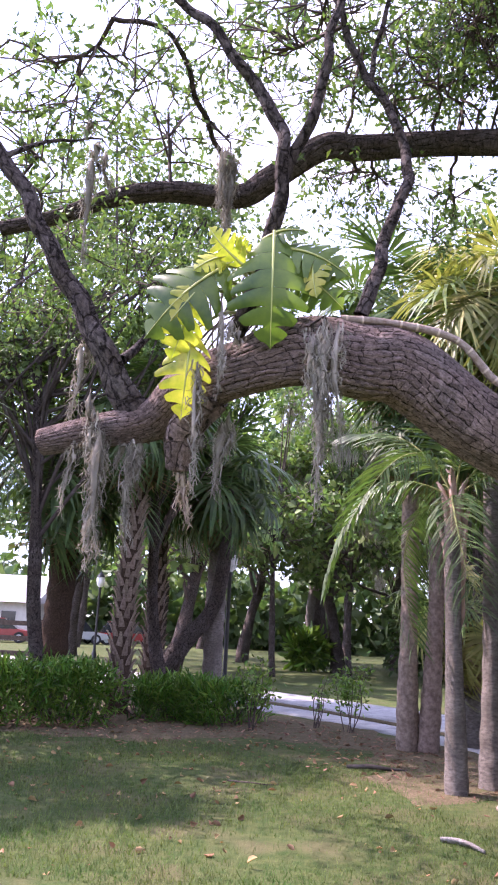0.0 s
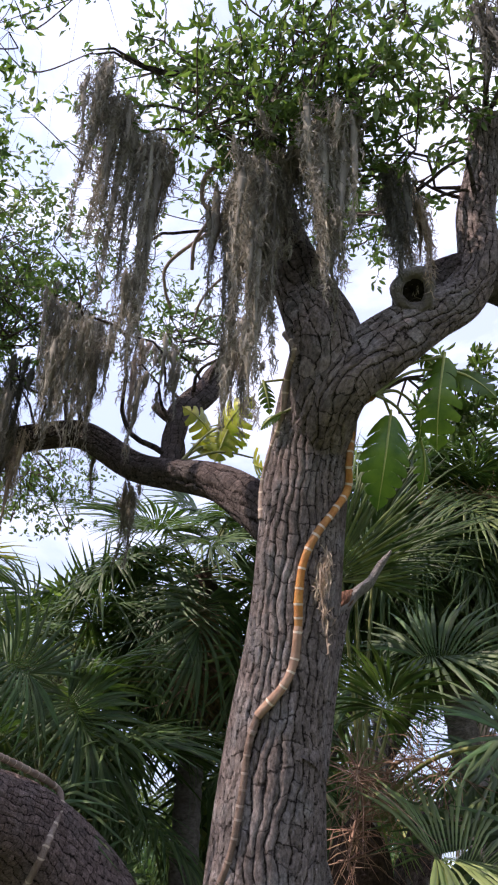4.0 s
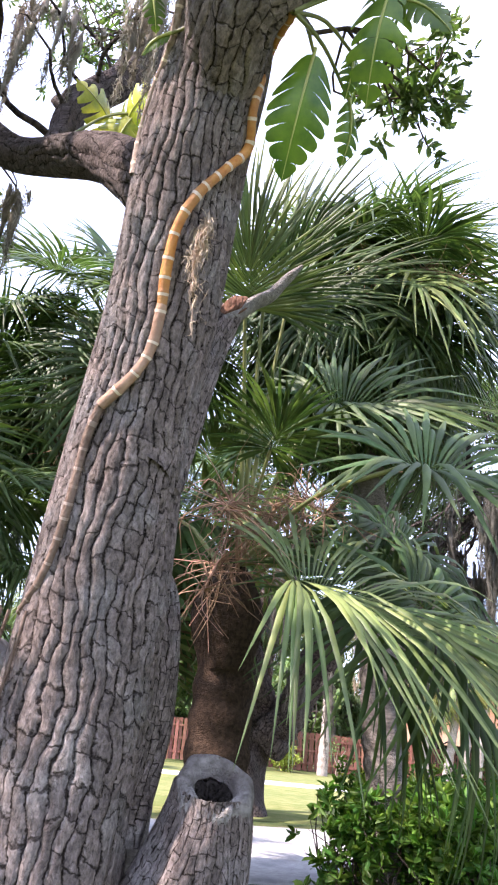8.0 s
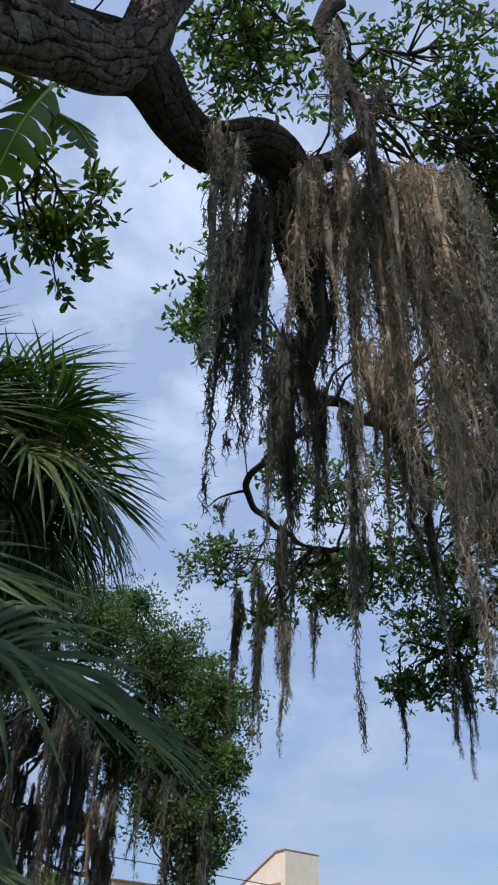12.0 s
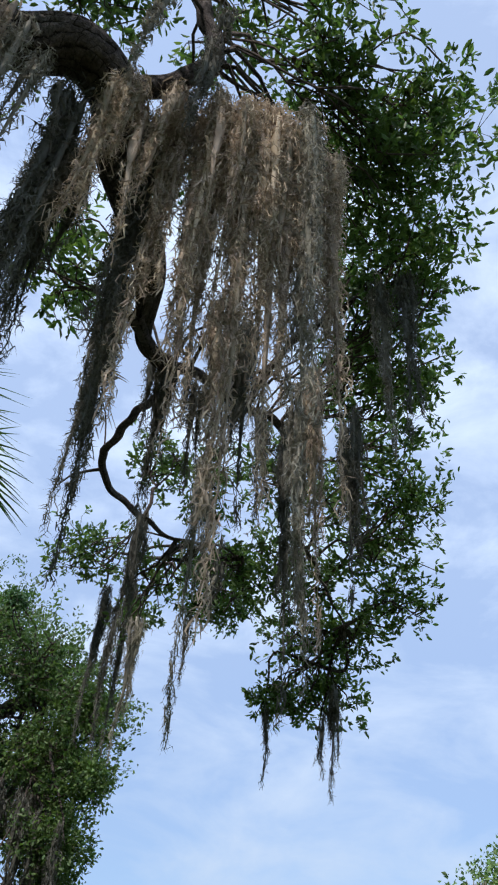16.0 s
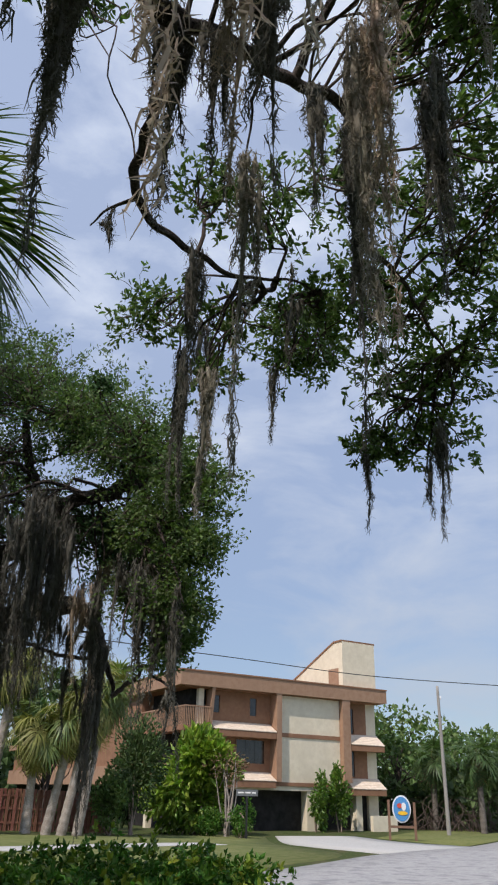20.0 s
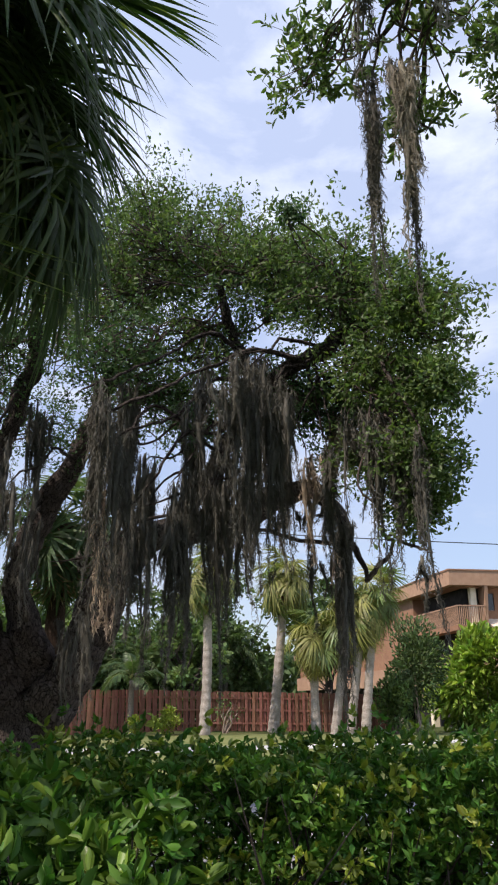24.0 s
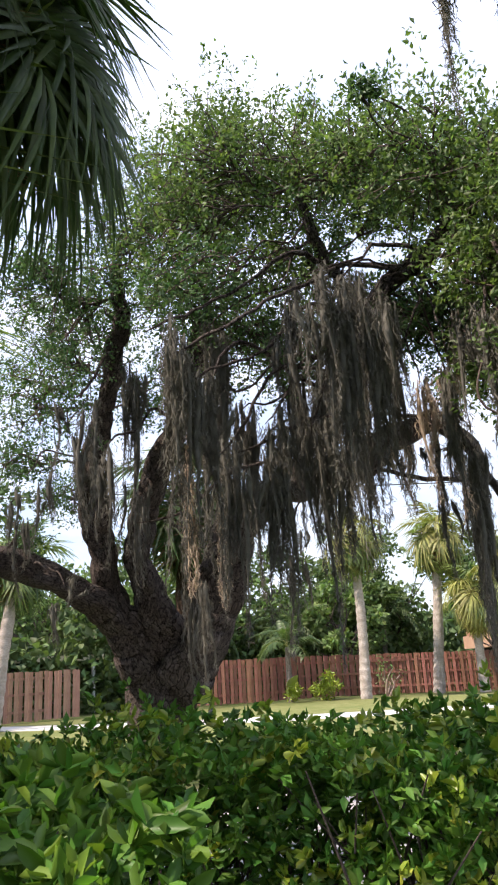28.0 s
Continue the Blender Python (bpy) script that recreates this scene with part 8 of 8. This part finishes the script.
# third and second floor, brown bay
wall_with_openings("wall", 2.04, 7.0, D0, D0 + 0.2, 2.3, 7.82, [(2.45, 2.95, 6.45, 7.5), (5.25, 5.75, 6.4, 7.5), (4.3, 6.4, 3.5, 4.9)], "brown_paint", "brown board wall")
window(2.45, 2.95, D0, 6.45, 7.5, 1)
window(5.25, 5.75, D0, 6.4, 7.5, 1)
window(4.3, 6.4, D0, 3.5, 4.9, 3)
# solid block whose dark colour stands in for the shade indoors
slab("core", 0.95, 15.3, D0 + 0.25, D1, GROUND, 7.8, "dark_room", "solid near-black block standing in for the shade of rooms behind the openings")
for a, b, z0, z1 in ((1.95, 2.15, 5.6, 7.86), (6.84, 7.22, 2.45, 7.86), (12.27, 12.92, 2.55, 7.86)):
    V = np.array([(a, 0.04, z1), (b, 0.04, z1), (b, D0, z1), (a, D0, z1), (a, 0.04 if b - a > 0.3 else 0.35, z0), (b, 0.04 if b - a > 0.3 else 0.35, z0), (b, D0, z0), (a, D0, z0)])
    part("fin", mesh("fin", V, [(0, 1, 2, 3), (7, 6, 5, 4), (0, 4, 5, 1), (1, 5, 6, 2), (2, 6, 7, 3), (3, 7, 4, 0)], "fascia"), house, Matrix.Identity(4), "tan upright fin")
awning(2.2, 6.82, 5.95, 5.42, D0, 0.02)
awning(2.2, 6.82, 3.0, 2.5, D0, 0.02)
# white panel
slab("wall_panel", 7.24, 12.25, 0.45, D0 + 0.2, 2.45, 5.18, "stucco", "cream stucco panel")
slab("band", 7.24, 12.25, 0.40, D0 + 0.2, 5.182, 5.44, "brown_paint", "brown band across the panel")
slab("wall_panel", 7.24, 12.25, 0.45, D0 + 0.2, 5.442, 7.82, "stucco", "cream stucco panel")
slab("band", 2.2, 12.9, 0.38, D0 + 0.2, 2.22, 2.445, "brown_paint", "brown band over the garage")
slab("beam", 2.2, 12.9, 0.45, D0 + 0.2, 1.96, 2.215, "stucco")
# right bay
wall_with_openings("wall", 12.92, 15.0, D0, D0 + 0.2, 2.2, 7.82, [(13.2, 13.85, 5.75, 7.4), (13.2, 13.85, 2.95, 4.7)], "brown_paint", "brown board wall")
window(13.2, 13.85, D0, 5.75, 7.4, 1)
window(13.2, 13.85, D0, 2.95, 4.7, 1)
awning(12.95, 15.9, 5.7, 5.0, D0, 0.02)
awning(12.95, 15.9, 2.85, 2.2, D0, 0.02)
slab("wall", 15.0, 15.85, D0, 12.0, GROUND, 7.82, "stucco", "cream stucco end wall")
# ground floor
slab("pier", 9.5, 10.5, 0.5, 1.2, GROUND, 1.958, "stucco", "cream pier beside the garage")
slab("pier", 13.55, 14.05, 0.5, 1.2, GROUND, 1.958, "stucco")
slab("low_wall", 14.3, 16.4, -0.3, 0.0, GROUND, 0.57, "stucco", "low cream garden wall")
slab("pier", 2.15, 2.6, 0.5, 1.2, GROUND, 1.958, "stucco")
wall_with_openings("wall", 0.05, 2.2, D0, D0 + 0.2, GROUND, 1.95, [(0.5, 1.7, GROUND, 1.6)], "stucco", "cream wall with a dark doorway")
# corner balcony
slab("column", 1.25, 1.62, 0.6, 0.95, 5.3, 7.82, "stucco", "cream column at the corner balcony")
slab("balcony", 0.0, 2.04, 0.1, 1.2, 5.2, 5.5, "brown_paint", "corner balcony with a slatted orange-brown rail")
slab("balcony", 0.1, 1.2, 1.2, 7.0, 5.2, 5.5, "brown_paint")
V, F = box(-0.03, 0.03, -0.012, 0.012, 5.5, 6.6)
rail_me = mesh("rail_slat", V, F, "fascia")
balc = house.children[-1]
for k in range(17):
    part("rail_slat", rail_me, balc, pose(0.08 + k * 0.12, 0.12, 0))
for k in range(44):
    part("rail_slat", rail_me, balc, pose(0.12, 0.24 + k * 0.15, 0, 0, 0, 90))
slab("rail", 0.02, 2.04, 0.08, 0.16, 6.6, 6.68, "fascia", "", balc)
slab("rail", 0.08, 0.16, 0.1, 7.0, 6.6, 6.68, "fascia", "", balc)
# side wing
slab("wall", 0.1, 0.95, 7.0, 16.0, 2.0, 7.82, "brown_paint", "brown side wall")
slab("band", -0.1, 0.95, 1.2, 40.0, 2.1, 3.35, "fascia", "tan balcony front along the side wing")
slab("wall", 0.3, 0.95, 16.0, 40.0, 3.4, 5.2, "brown_paint")
slab("pier", 0.1, 0.5, 5.0, 5.4, GROUND, 2.1, "stucco")
slab("pier", 0.1, 0.5, 11.0, 11.4, GROUND, 2.1, "stucco")
# wing's block, coloured near black in place of indoor shade
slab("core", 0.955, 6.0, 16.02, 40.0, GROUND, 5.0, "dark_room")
slab("roof", -0.3, 7.0, 16.06, 40.3, 5.2, 5.7, "fascia")
# stair tower on the roof
ys, zs = (0.6, 1.6, 7.0, 9.2), (12.05, 12.05, 9.85, 9.75)
V = np.array([(x, y, z) for x in (12.8, 15.78) for y, z in [*zip(ys, zs), (9.2, 8.84), (0.6, 8.84)]])
F = [tuple(range(5, -1, -1)), tuple(range(6, 12))] + [(k, (k + 1) % 6, 6 + (k + 1) % 6, 6 + k) for k in range(6)]
tower = part("tower", mesh("tower", V, F, "stucco"), house, Matrix.Identity(4), "cream stair tower with a sloping top")
for (ya, za), (yb, zb) in zip(list(zip(ys, zs))[:-1], list(zip(ys, zs))[1:]):
    V = np.array([(x, y, z + q) for q in (0.004, 0.12) for x, y, z in ((12.74, ya, za), (15.84, ya, za), (15.84, yb, zb), (12.74, yb, zb))])
    part("coping", mesh("coping", V, [(3, 2, 1, 0), (4, 5, 6, 7), (0, 1, 5, 4), (1, 2, 6, 5), (2, 3, 7, 6), (3, 0, 4, 7)], "brown_paint"), tower, Matrix.Identity(4))
slab("door", 12.77, 12.81, 1.1, 2.3, 8.84, 10.2, "fascia", "brown roof door", tower)


# ---- board fences ----
def board_fence(line, mat, label, top=1.78, wide=0.145, gap=0.035):
    R = curve(line, 0.02)
    t = thing("fence", label, "fence", (R[0][0], R[0][1], 0))
    V, F = box(-wide / 2, wide / 2, -0.011, 0.011, 0, top, 0.0)
    me = mesh("board", V, F, mat)
    along = np.concatenate([[0], np.cumsum(np.linalg.norm(np.diff(R, axis=0), axis=1))])
    r = np.random.default_rng(5)
    inv = t.matrix_basis.inverted()
    for k in range(int(along[-1] / (wide + gap))):
        s = k * (wide + gap)
        x, y = np.interp(s, along, R[:, 0]), np.interp(s, along, R[:, 1])
        i = min(len(R) - 2, int(np.searchsorted(along, s)))
        d = R[i + 1] - R[i]
        a = math.degrees(math.atan2(d[1], d[0]))
        m = pose(x, y, float(ground_z(x, y)) + r.uniform(-0.03, 0.02) + 0.05, 0, r.uniform(-0.6, 0.6), a) @ pose(0, 0.03 if k % 2 else -0.03, 0)
        part("board", me, t, inv @ m)
    for z in (0.35, 0.95, 1.5):
        P = R[::120]
        for a, b in zip(P, P[1:]):
            d = (b - a) / np.linalg.norm(b - a)
            n = np.array([-d[1], d[0]]) * 0.02
            za, zb = float(ground_z(*a)) + z, float(ground_z(*b)) + z
            V = np.array([(*(a - n), za), (*(b - n), zb), (*(b + n), zb), (*(a + n), za), (*(a - n), za + 0.09), (*(b - n), zb + 0.09), (*(b + n), zb + 0.09), (*(a + n), za + 0.09)])
            part("rail", mesh("rail", V, [(3, 2, 1, 0), (4, 5, 6, 7), (0, 1, 5, 4), (1, 2, 6, 5), (2, 3, 7, 6), (3, 0, 4, 7)], mat), t)
    return t


board_fence([(24.2, 29.2), (28.0, 27.0), (33.4, 25.9), (37.6, 22.6), (41.2, 19.6)], "fence_red", "red-brown board fence behind the palms", 1.8)
board_fence([(11.5, 28.2), (16.2, 28.4), (20.3, 29.0)], "fence_tan", "weathered salmon board fence with boards on both sides", 1.75, 0.16, 0.05)

# low house behind the fence
hut = thing("house", "low house with a flat pale-edged roof behind the fence", "house", (17, 34, 0))
for nm, b, mt in (("wall", (12.5, 22.0, 33.0, 38.0, 0, 2.15), "house_wall"), ("roof", (11.8, 22.6, 31.6, 38.6, 2.2, 2.42), "stucco"), ("door", (17.0, 18.0, 32.95, 32.996, 0, 2.0), "dark_room"), ("window", (13.5, 15.5, 32.95, 32.996, 0.9, 1.9), "glass")):
    V, F = box(*b)
    part(nm, mesh(nm, V, F, mt), hut)
for x in (12.2, 15.4, 18.9, 22.2):
    V, F = box(x, x + 0.14, 31.9, 32.04, 0, 2.2, 0.02)
    part("post", mesh("post", V, F, "white_paint"), hut)


# ---- poles, wires, lamps, signs ----
def turned(profile, at, sides=16):
    th = np.linspace(0, 2 * math.pi, sides, endpoint=False)
    V = np.concatenate([np.column_stack([at[0] + r * np.cos(th), at[1] + r * np.sin(th), np.full(sides, at[2] + z)]) for r, z in profile])
    n = len(profile)
    i, j = np.meshgrid(np.arange(n - 1), np.arange(sides), indexing="ij")
    k = (j + 1) % sides
    return V, np.stack([i * sides + j, i * sides + k, (i + 1) * sides + k, (i + 1) * sides + j], -1).reshape(-1, 4)


def street_lamp(at, height):
    t = thing("street_lamp", "black iron street lamp with a flared foot", "street lamp", at, "street lamps")
    V, Q = turned([(0.16, 0), (0.15, 0.08), (0.11, 0.12), (0.1, 0.3), (0.065, 0.4), (0.05, 0.5), (0.048, height - 0.55), (0.07, height - 0.5), (0.04, height - 0.45)], at)
    part("post", mesh("post", V, Q, "black_iron", smooth=True), t)
    V, Q = turned([(0.05, height - 0.45), (0.13, height - 0.38), (0.17, height - 0.15), (0.14, height - 0.05)], at)
    part("lantern", mesh("lantern", V, Q, "white_paint", smooth=True), t)
    V, Q = turned([(0.17, height - 0.06), (0.16, height - 0.02), (0.08, height + 0.08), (0.02, height + 0.16), (0.001, height + 0.2)], at)
    part("cap", mesh("cap", V, Q, "black_iron", smooth=True), t)


street_lamp((-2.1, 17.95, 0), 3.3)
street_lamp((-8.6, 29.5, 0), 3.3)
street_lamp((19.0, 18.7, 0), 3.0)
pole = thing("utility_pole", "weathered grey timber utility pole", "pole", (58.2, 4.9, -0.4))
V, Q = turned([(0.14, 0), (0.125, 2), (0.09, 8.6), (0.085, 9.1), (0.001, 9.12)], (58.2, 4.9, -0.4))
part("post", mesh("post", V, Q, "pole_wood", smooth=True), pole)
V, Q = turned([(0.03, 8.2), (0.05, 8.25), (0.05, 8.4), (0.02, 8.45)], (58.2, 4.75, -0.4), 10)
part("insulator", mesh("insulator", V, Q, "white_paint", smooth=True), pole)
cable = thing("cable", "black overhead cable strung along the road", "cable", (3, 25.5, 6.2))
V, Q = tubes([curve([(-6, 33, 6.9, 0.012), (3, 25.4, 6.1, 0.012), (12.4, 17.6, 5.6, 0.012), (24, 7.9, 5.28, 0.012), (33.5, 0.4, 5.5, 0.014), (60, -22, 7.4, 0.02)], 0.6)], 6)
part("wire", mesh("wire", V, Q, "wire", smooth=True), cable)


def disc(rx, rz, n=40, d=0.03):
    th = np.linspace(0, 2 * math.pi, n, endpoint=False)
    V = np.concatenate([np.column_stack([rx * np.cos(th), np.full(n, y), rz * np.sin(th)]) for y in (-d, d)])
    return V, [tuple(range(n)), tuple(range(2 * n - 1, n - 1, -1))] + [(k, n + k, n + (k + 1) % n, (k + 1) % n) for k in range(n)]


sign = thing("sign", "oval white-rimmed blue sign on a brown post frame", "sign", (48.96, 6.45, GROUND))
sign.matrix_basis = pose(48.96, 6.45, GROUND, 0, 0, -78)
for nm, b, mt in (("post", (-0.75, -0.62, -0.06, 0.06, 0, 2.0), "sign_board"), ("post", (0.62, 0.75, -0.06, 0.06, 0, 1.9), "sign_board"), ("crossbar", (-0.62, 0.62, -0.04, 0.04, 0.62, 0.74), "sign_board")):
    V, F = box(*b)
    part(nm, mesh(nm, V, F, mt), sign, Matrix.Identity(4))
for nm, rx, rz, y, dx, dz, mt in (("panel", 0.5, 0.68, 0.0, 0, 0, "white_paint"), ("field", 0.43, 0.6, -0.04, 0, 0, "sign_blue"), ("emblem", 0.14, 0.12, -0.075, -0.1, 0.16, "sign_red"), ("emblem", 0.26, 0.1, -0.078, 0.05, -0.2, "sign_yellow"), ("emblem", 0.12, 0.2, -0.081, 0.12, 0.12, "white_paint")):
    V, F = disc(rx, rz, 36, 0.02)
    part(nm, mesh(nm, V, F, mt), sign, pose(dx, y, 1.55 + dz))
board = thing("sign", "grey name board on a dark post among the shrubs", "sign", (43.0, 13.3, -0.3))
board.matrix_basis = pose(43.0, 13.3, -0.3, 0, 0, -75)
for nm, b, mt in (("post", (-0.05, 0.05, -0.05, 0.05, 0, 1.9), "black_iron"), ("panel", (-0.55, 0.55, -0.04, 0.04, 1.9, 2.2), "sign_slate")):
    V, F = box(*b, 0.01)
    part(nm, mesh(nm, V, F, mt), board, Matrix.Identity(4))
for k, (a, b) in enumerate(((-0.45, -0.15), (-0.08, 0.18), (0.25, 0.45))):
    V, F = box(a, b, -0.052, -0.042, 2.02, 2.09)
    part("lettering", mesh("lettering", V, F, "white_paint"), board, Matrix.Identity(4), "plain pale bar of lettering")
warn = thing("road_sign", "yellow diamond road sign on a post, seen almost edge-on", "road sign", (5.1, 20.1, 0))
warn.matrix_basis = pose(5.1, 20.1, 0, 0, 0, 62)
V, F = box(-0.03, 0.03, 0.012, 0.06, 0, 2.0)
part("post", mesh("post", V, F, "roof_grey"), warn, Matrix.Identity(4))
c = math.sqrt(0.5) * 0.76
V = np.array([(x, y, 1.55 + z) for y in (-0.01, 0.01) for x, z in ((0, -c), (c, 0), (0, c), (-c, 0))])
part("panel", mesh("panel", V, [(0, 1, 2, 3), (7, 6, 5, 4), (0, 4, 5, 1), (1, 5, 6, 2), (2, 6, 7, 3), (3, 7, 4, 0)], "sign_yellow"), warn, Matrix.Identity(4))

# ---- rail fence, house and cars beyond the lawn ----
rail = thing("rail_fence", "dark timber three-rail fence beside the palms", "fence", (-9.6, 26, 0))
for x, y in ((-9.5, 26.0), (-12.2, 25.6), (-14.9, 25.2)):
    V, F = box(x - 0.09, x + 0.09, y - 0.09, y + 0.09, 0, 1.5, 0.02)
    part("post", mesh("post", V, F, "dark_wood"), rail)
for z in (0.35, 0.85, 1.35):
    V = np.array([(x, y + dy, z + dz) for dz in (-0.08, 0.08) for x, y, dy in ((-15.2, 25.16, -0.13), (-9.3, 26.03, -0.13), (-9.3, 26.03, -0.092), (-15.2, 25.16, -0.092))])
    part("rail", mesh("rail", V, [(3, 2, 1, 0), (4, 5, 6, 7), (0, 1, 5, 4), (1, 2, 6, 5), (2, 3, 7, 6), (3, 0, 4, 7)], "dark_wood"), rail)
home = thing("house", "low pale house with a grey shingle roof beyond the park", "house", (-25, 50, 0))
for nm, b, mt in (("wall", (-32, -19.2, 50, 57, 0, 2.5), "house_wall"), ("window", (-21.2, -20.2, 49.95, 49.996, 1.0, 1.9), "glass"), ("door", (-23.4, -22.4, 49.95, 49.996, 0, 2.05), "dark_room"), ("window", (-27.5, -25.5, 49.95, 49.996, 0.9, 1.9), "glass")):
    V, F = box(*b)
    part(nm, mesh(nm, V, F, mt), home)
V = np.array([(-32.6, 49.4, 2.5), (-18.6, 49.4, 2.5), (-18.6, 57.6, 2.5), (-32.6, 57.6, 2.5), (-32.6, 53.5, 4.5), (-18.6, 53.5, 4.5)])
part("roof", mesh("roof", V, [(3, 2, 1, 0), (0, 1, 5, 4), (2, 3, 4, 5), (0, 4, 3), (1, 2, 5)], "roof_grey"), home)


def car(at, heading, paint, label, tall=1.5, long=4.5):
    """A parked car: rounded body, glass house, wheels."""
    t = thing("car", label, "car", at, "parked cars")
    t.matrix_basis = pose(*at, 0, 0, heading)
    side = [(-0.5, 0.32), (-0.49, 0.62), (-0.44, 0.74), (-0.30, 0.80), (0.28, 0.82), (0.47, 0.70), (0.5, 0.5), (0.49, 0.32)]
    cab = [(-0.40, 0.80), (-0.30, tall), (0.10, tall), (0.28, 0.82)]
    for nm, prof, half, mt in (("body", side, 0.88, paint), ("cabin", cab, 0.74, "glass")):
        V = np.array([(x * long, y, z) for y in (-half, half) for x, z in prof])
        n = len(prof)
        part(nm, mesh(nm, V, [tuple(range(n)), tuple(range(2 * n - 1, n - 1, -1))] + [(k, n + k, n + (k + 1) % n, (k + 1) % n) for k in range(n)], mt), t, Matrix.Identity(4))
    V, F = box(-0.29 * long, 0.09 * long, -0.7, 0.7, tall, tall + 0.05, 0.1)
    part("roof", mesh("roof", V, F, paint), t, Matrix.Identity(4))
    for x in (-0.31, 0.31):
        for y in (-0.86, 0.86):
            V, F = disc(0.33, 0.33, 20, 0.1)
            w = part("wheel", mesh("wheel", V, F, "tyre"), t, pose(x * long, y, 0.33))
            V, F = disc(0.19, 0.19, 14, 0.11)
            part("rim", mesh("rim", V, F, "car_silver"), w, Matrix.Identity(4))


car((-16.2, 50.0, 0), 35, "car_silver", "silver estate car parked by the house", 1.65)
car((-13.0, 52.0, 0), 20, "car_red", "red car parked by the house")
car((-19.6, 46.0, 0), 15, "car_red", "dark red car parked on the grass", 1.4)
car((8.5, 47.0, 0), 10, "car_silver", "pale car parked under the trees")

# ---- planting round the building ----
rb = np.random.default_rng(53)


def bush(name, label, at, radii, count, leaf, mat, rng, stems=0, wide=0.45, drop=0.0, category="shrub", group="", stem_mat="vine_bark"):
    t = thing(name, label, category, at, group)
    a = np.array(at, float)
    hubs = in_ball(14, rng) * radii * 0.75 + [0, 0, radii[2] + drop]
    k = rng.integers(14, size=count)
    P = a + hubs[k] + in_ball(count, rng) * np.array(radii) * 0.42
    D = (P - a - [0, 0, radii[2] + drop]) + rng.normal(size=(count, 3)) * 0.6
    V, Q = leaves(P, D, leaf, rng, wide, 0.2, 0.4, 0.35)
    part("foliage", mesh("foliage", V, Q, mat), t)
    for q in range(stems):
        e = a + hubs[q % 14]
        m = (a + e) / 2 + rng.normal(size=3) * 0.15
        V, Q = tubes([curve([(*(a + rng.normal(size=3) * [0.12, 0.12, 0] - [0, 0, 0.1]), 0.05), (*m, 0.04), (*e, 0.015)], 0.2)], 6)
        part("stem", mesh("stem", V, Q, stem_mat, smooth=True), t)
    return t


bush("schefflera", "tall bright green umbrella shrub in front of the balconies", (45.6, 18.0, -0.35), (2.2, 2.2, 2.8), 2400, 0.46, "umbrella_leaf", rb, 5, 0.36)
bush("schefflera", "tall yellow-green umbrella shrub under the upper balcony", (45.9, 16.7, -0.35), (1.7, 1.7, 1.5), 1500, 0.46, "umbrella_leaf", rb, 5, 0.36, 2.0)
bush("schefflera", "bright green umbrella shrub beside the doorway", (46.0, 17.2, -0.35), (1.2, 1.2, 1.6), 800, 0.42, "umbrella_leaf", rb, 4, 0.36)
bush("crape_myrtle", "pale many-stemmed crape myrtle with thin dry leaves", (45.0, 15.2, -0.35), (1.5, 1.5, 1.1), 260, 0.2, "palm_dead", rb, 11, 0.3, 2.4, stem_mat="palm_trunk_pale")
bush("shrub", "clipped round green shrub by the entrance", (44.4, 15.8, -0.35), (1.0, 1.0, 0.7), 1500, 0.14, "hedge", rb)
bush("shrub", "small yellow-green shrub by the entrance", (45.0, 14.2, -0.35), (0.5, 0.5, 0.4), 400, 0.14, "shrub", rb)
bush("shrub", "open dark shrub by the name board", (43.6, 13.7, -0.3), (0.8, 0.8, 1.0), 900, 0.14, "hedge", rb, 4)
bush("shrub", "tall green shrub trained up the pier", (55.3, 12.6, -0.4), (0.62, 0.62, 1.75), 900, 0.24, "shrub", rb, 2)
bush("shrub", "tall green shrub trained up the wall", (56.6, 11.6, -0.4), (0.75, 0.75, 2.0), 1100, 0.24, "shrub", rb, 2)
bush("shrub", "dense dark thicket between the fence and the building", (40.2, 18.2, -0.3), (1.9, 1.9, 2.9), 4600, 0.2, "far_dark", rb, 5)
bush("shrub", "green thicket at the end of the fence", (38.5, 18.4, -0.25), (1.2, 1.2, 1.3), 1700, 0.2, "far_leaf", rb, 4)
bush("shrub", "small yellow-green bush in front of the fence", (28.9, 24.2, 0), (0.7, 0.7, 0.6), 900, 0.13, "hedge_gold", rb)
bush("shrub", "little golden shrub in front of the fence", (27.6, 24.8, 0), (0.35, 0.35, 0.45), 380, 0.13, "hedge_gold", rb)
bush("shrub", "bare pale-stemmed shrub against the fence", (32.4, 23.8, 0), (0.8, 0.8, 0.8), 120, 0.13, "far_leaf", rb, 7, 0.4, 0.3)
bush("grass_clump", "yellow-green clump of tall grass at the foot of a far palm", (-0.35, 31.0, 0), (0.7, 0.7, 0.75), 900, 0.5, "shrub", rb, 0, 0.08, category="grass")
fan_palm("tall far palm with a pale pink trunk in the park", [(-0.35, 33.5, 0, 0.2), (-0.3, 33.5, 2.5, 0.18), (0.2, 33.5, 6.5, 0.17)], 20, 1.1, rp, dead=4, low=-50, turn=12, group="palms of the park", seed=50)
for x, y in ((63, 3.0), (68, 1.2), (73, -1.5), (66, 6.5)):
    fan_palm("cabbage palm by the wood beyond the building", [(x, y, -0.4, 0.22), (x + 0.2, y, 4.4, 0.19)], 20, 1.2, rp, dead=4, low=-50, turn=x * 7, group="palms by the wood", seed=int(x))
for x, y in ((8.3, 24.2), (10.2, 26.8), (6.6, 27.5), (4.2, 29.5), (11.0, 30.5)):
    bush("shrub", "dark undergrowth at the edge of the park", (x, y, 0.0), (2.0, 1.6, 1.7), 1500, 0.26, "far_dark", rb, 4)
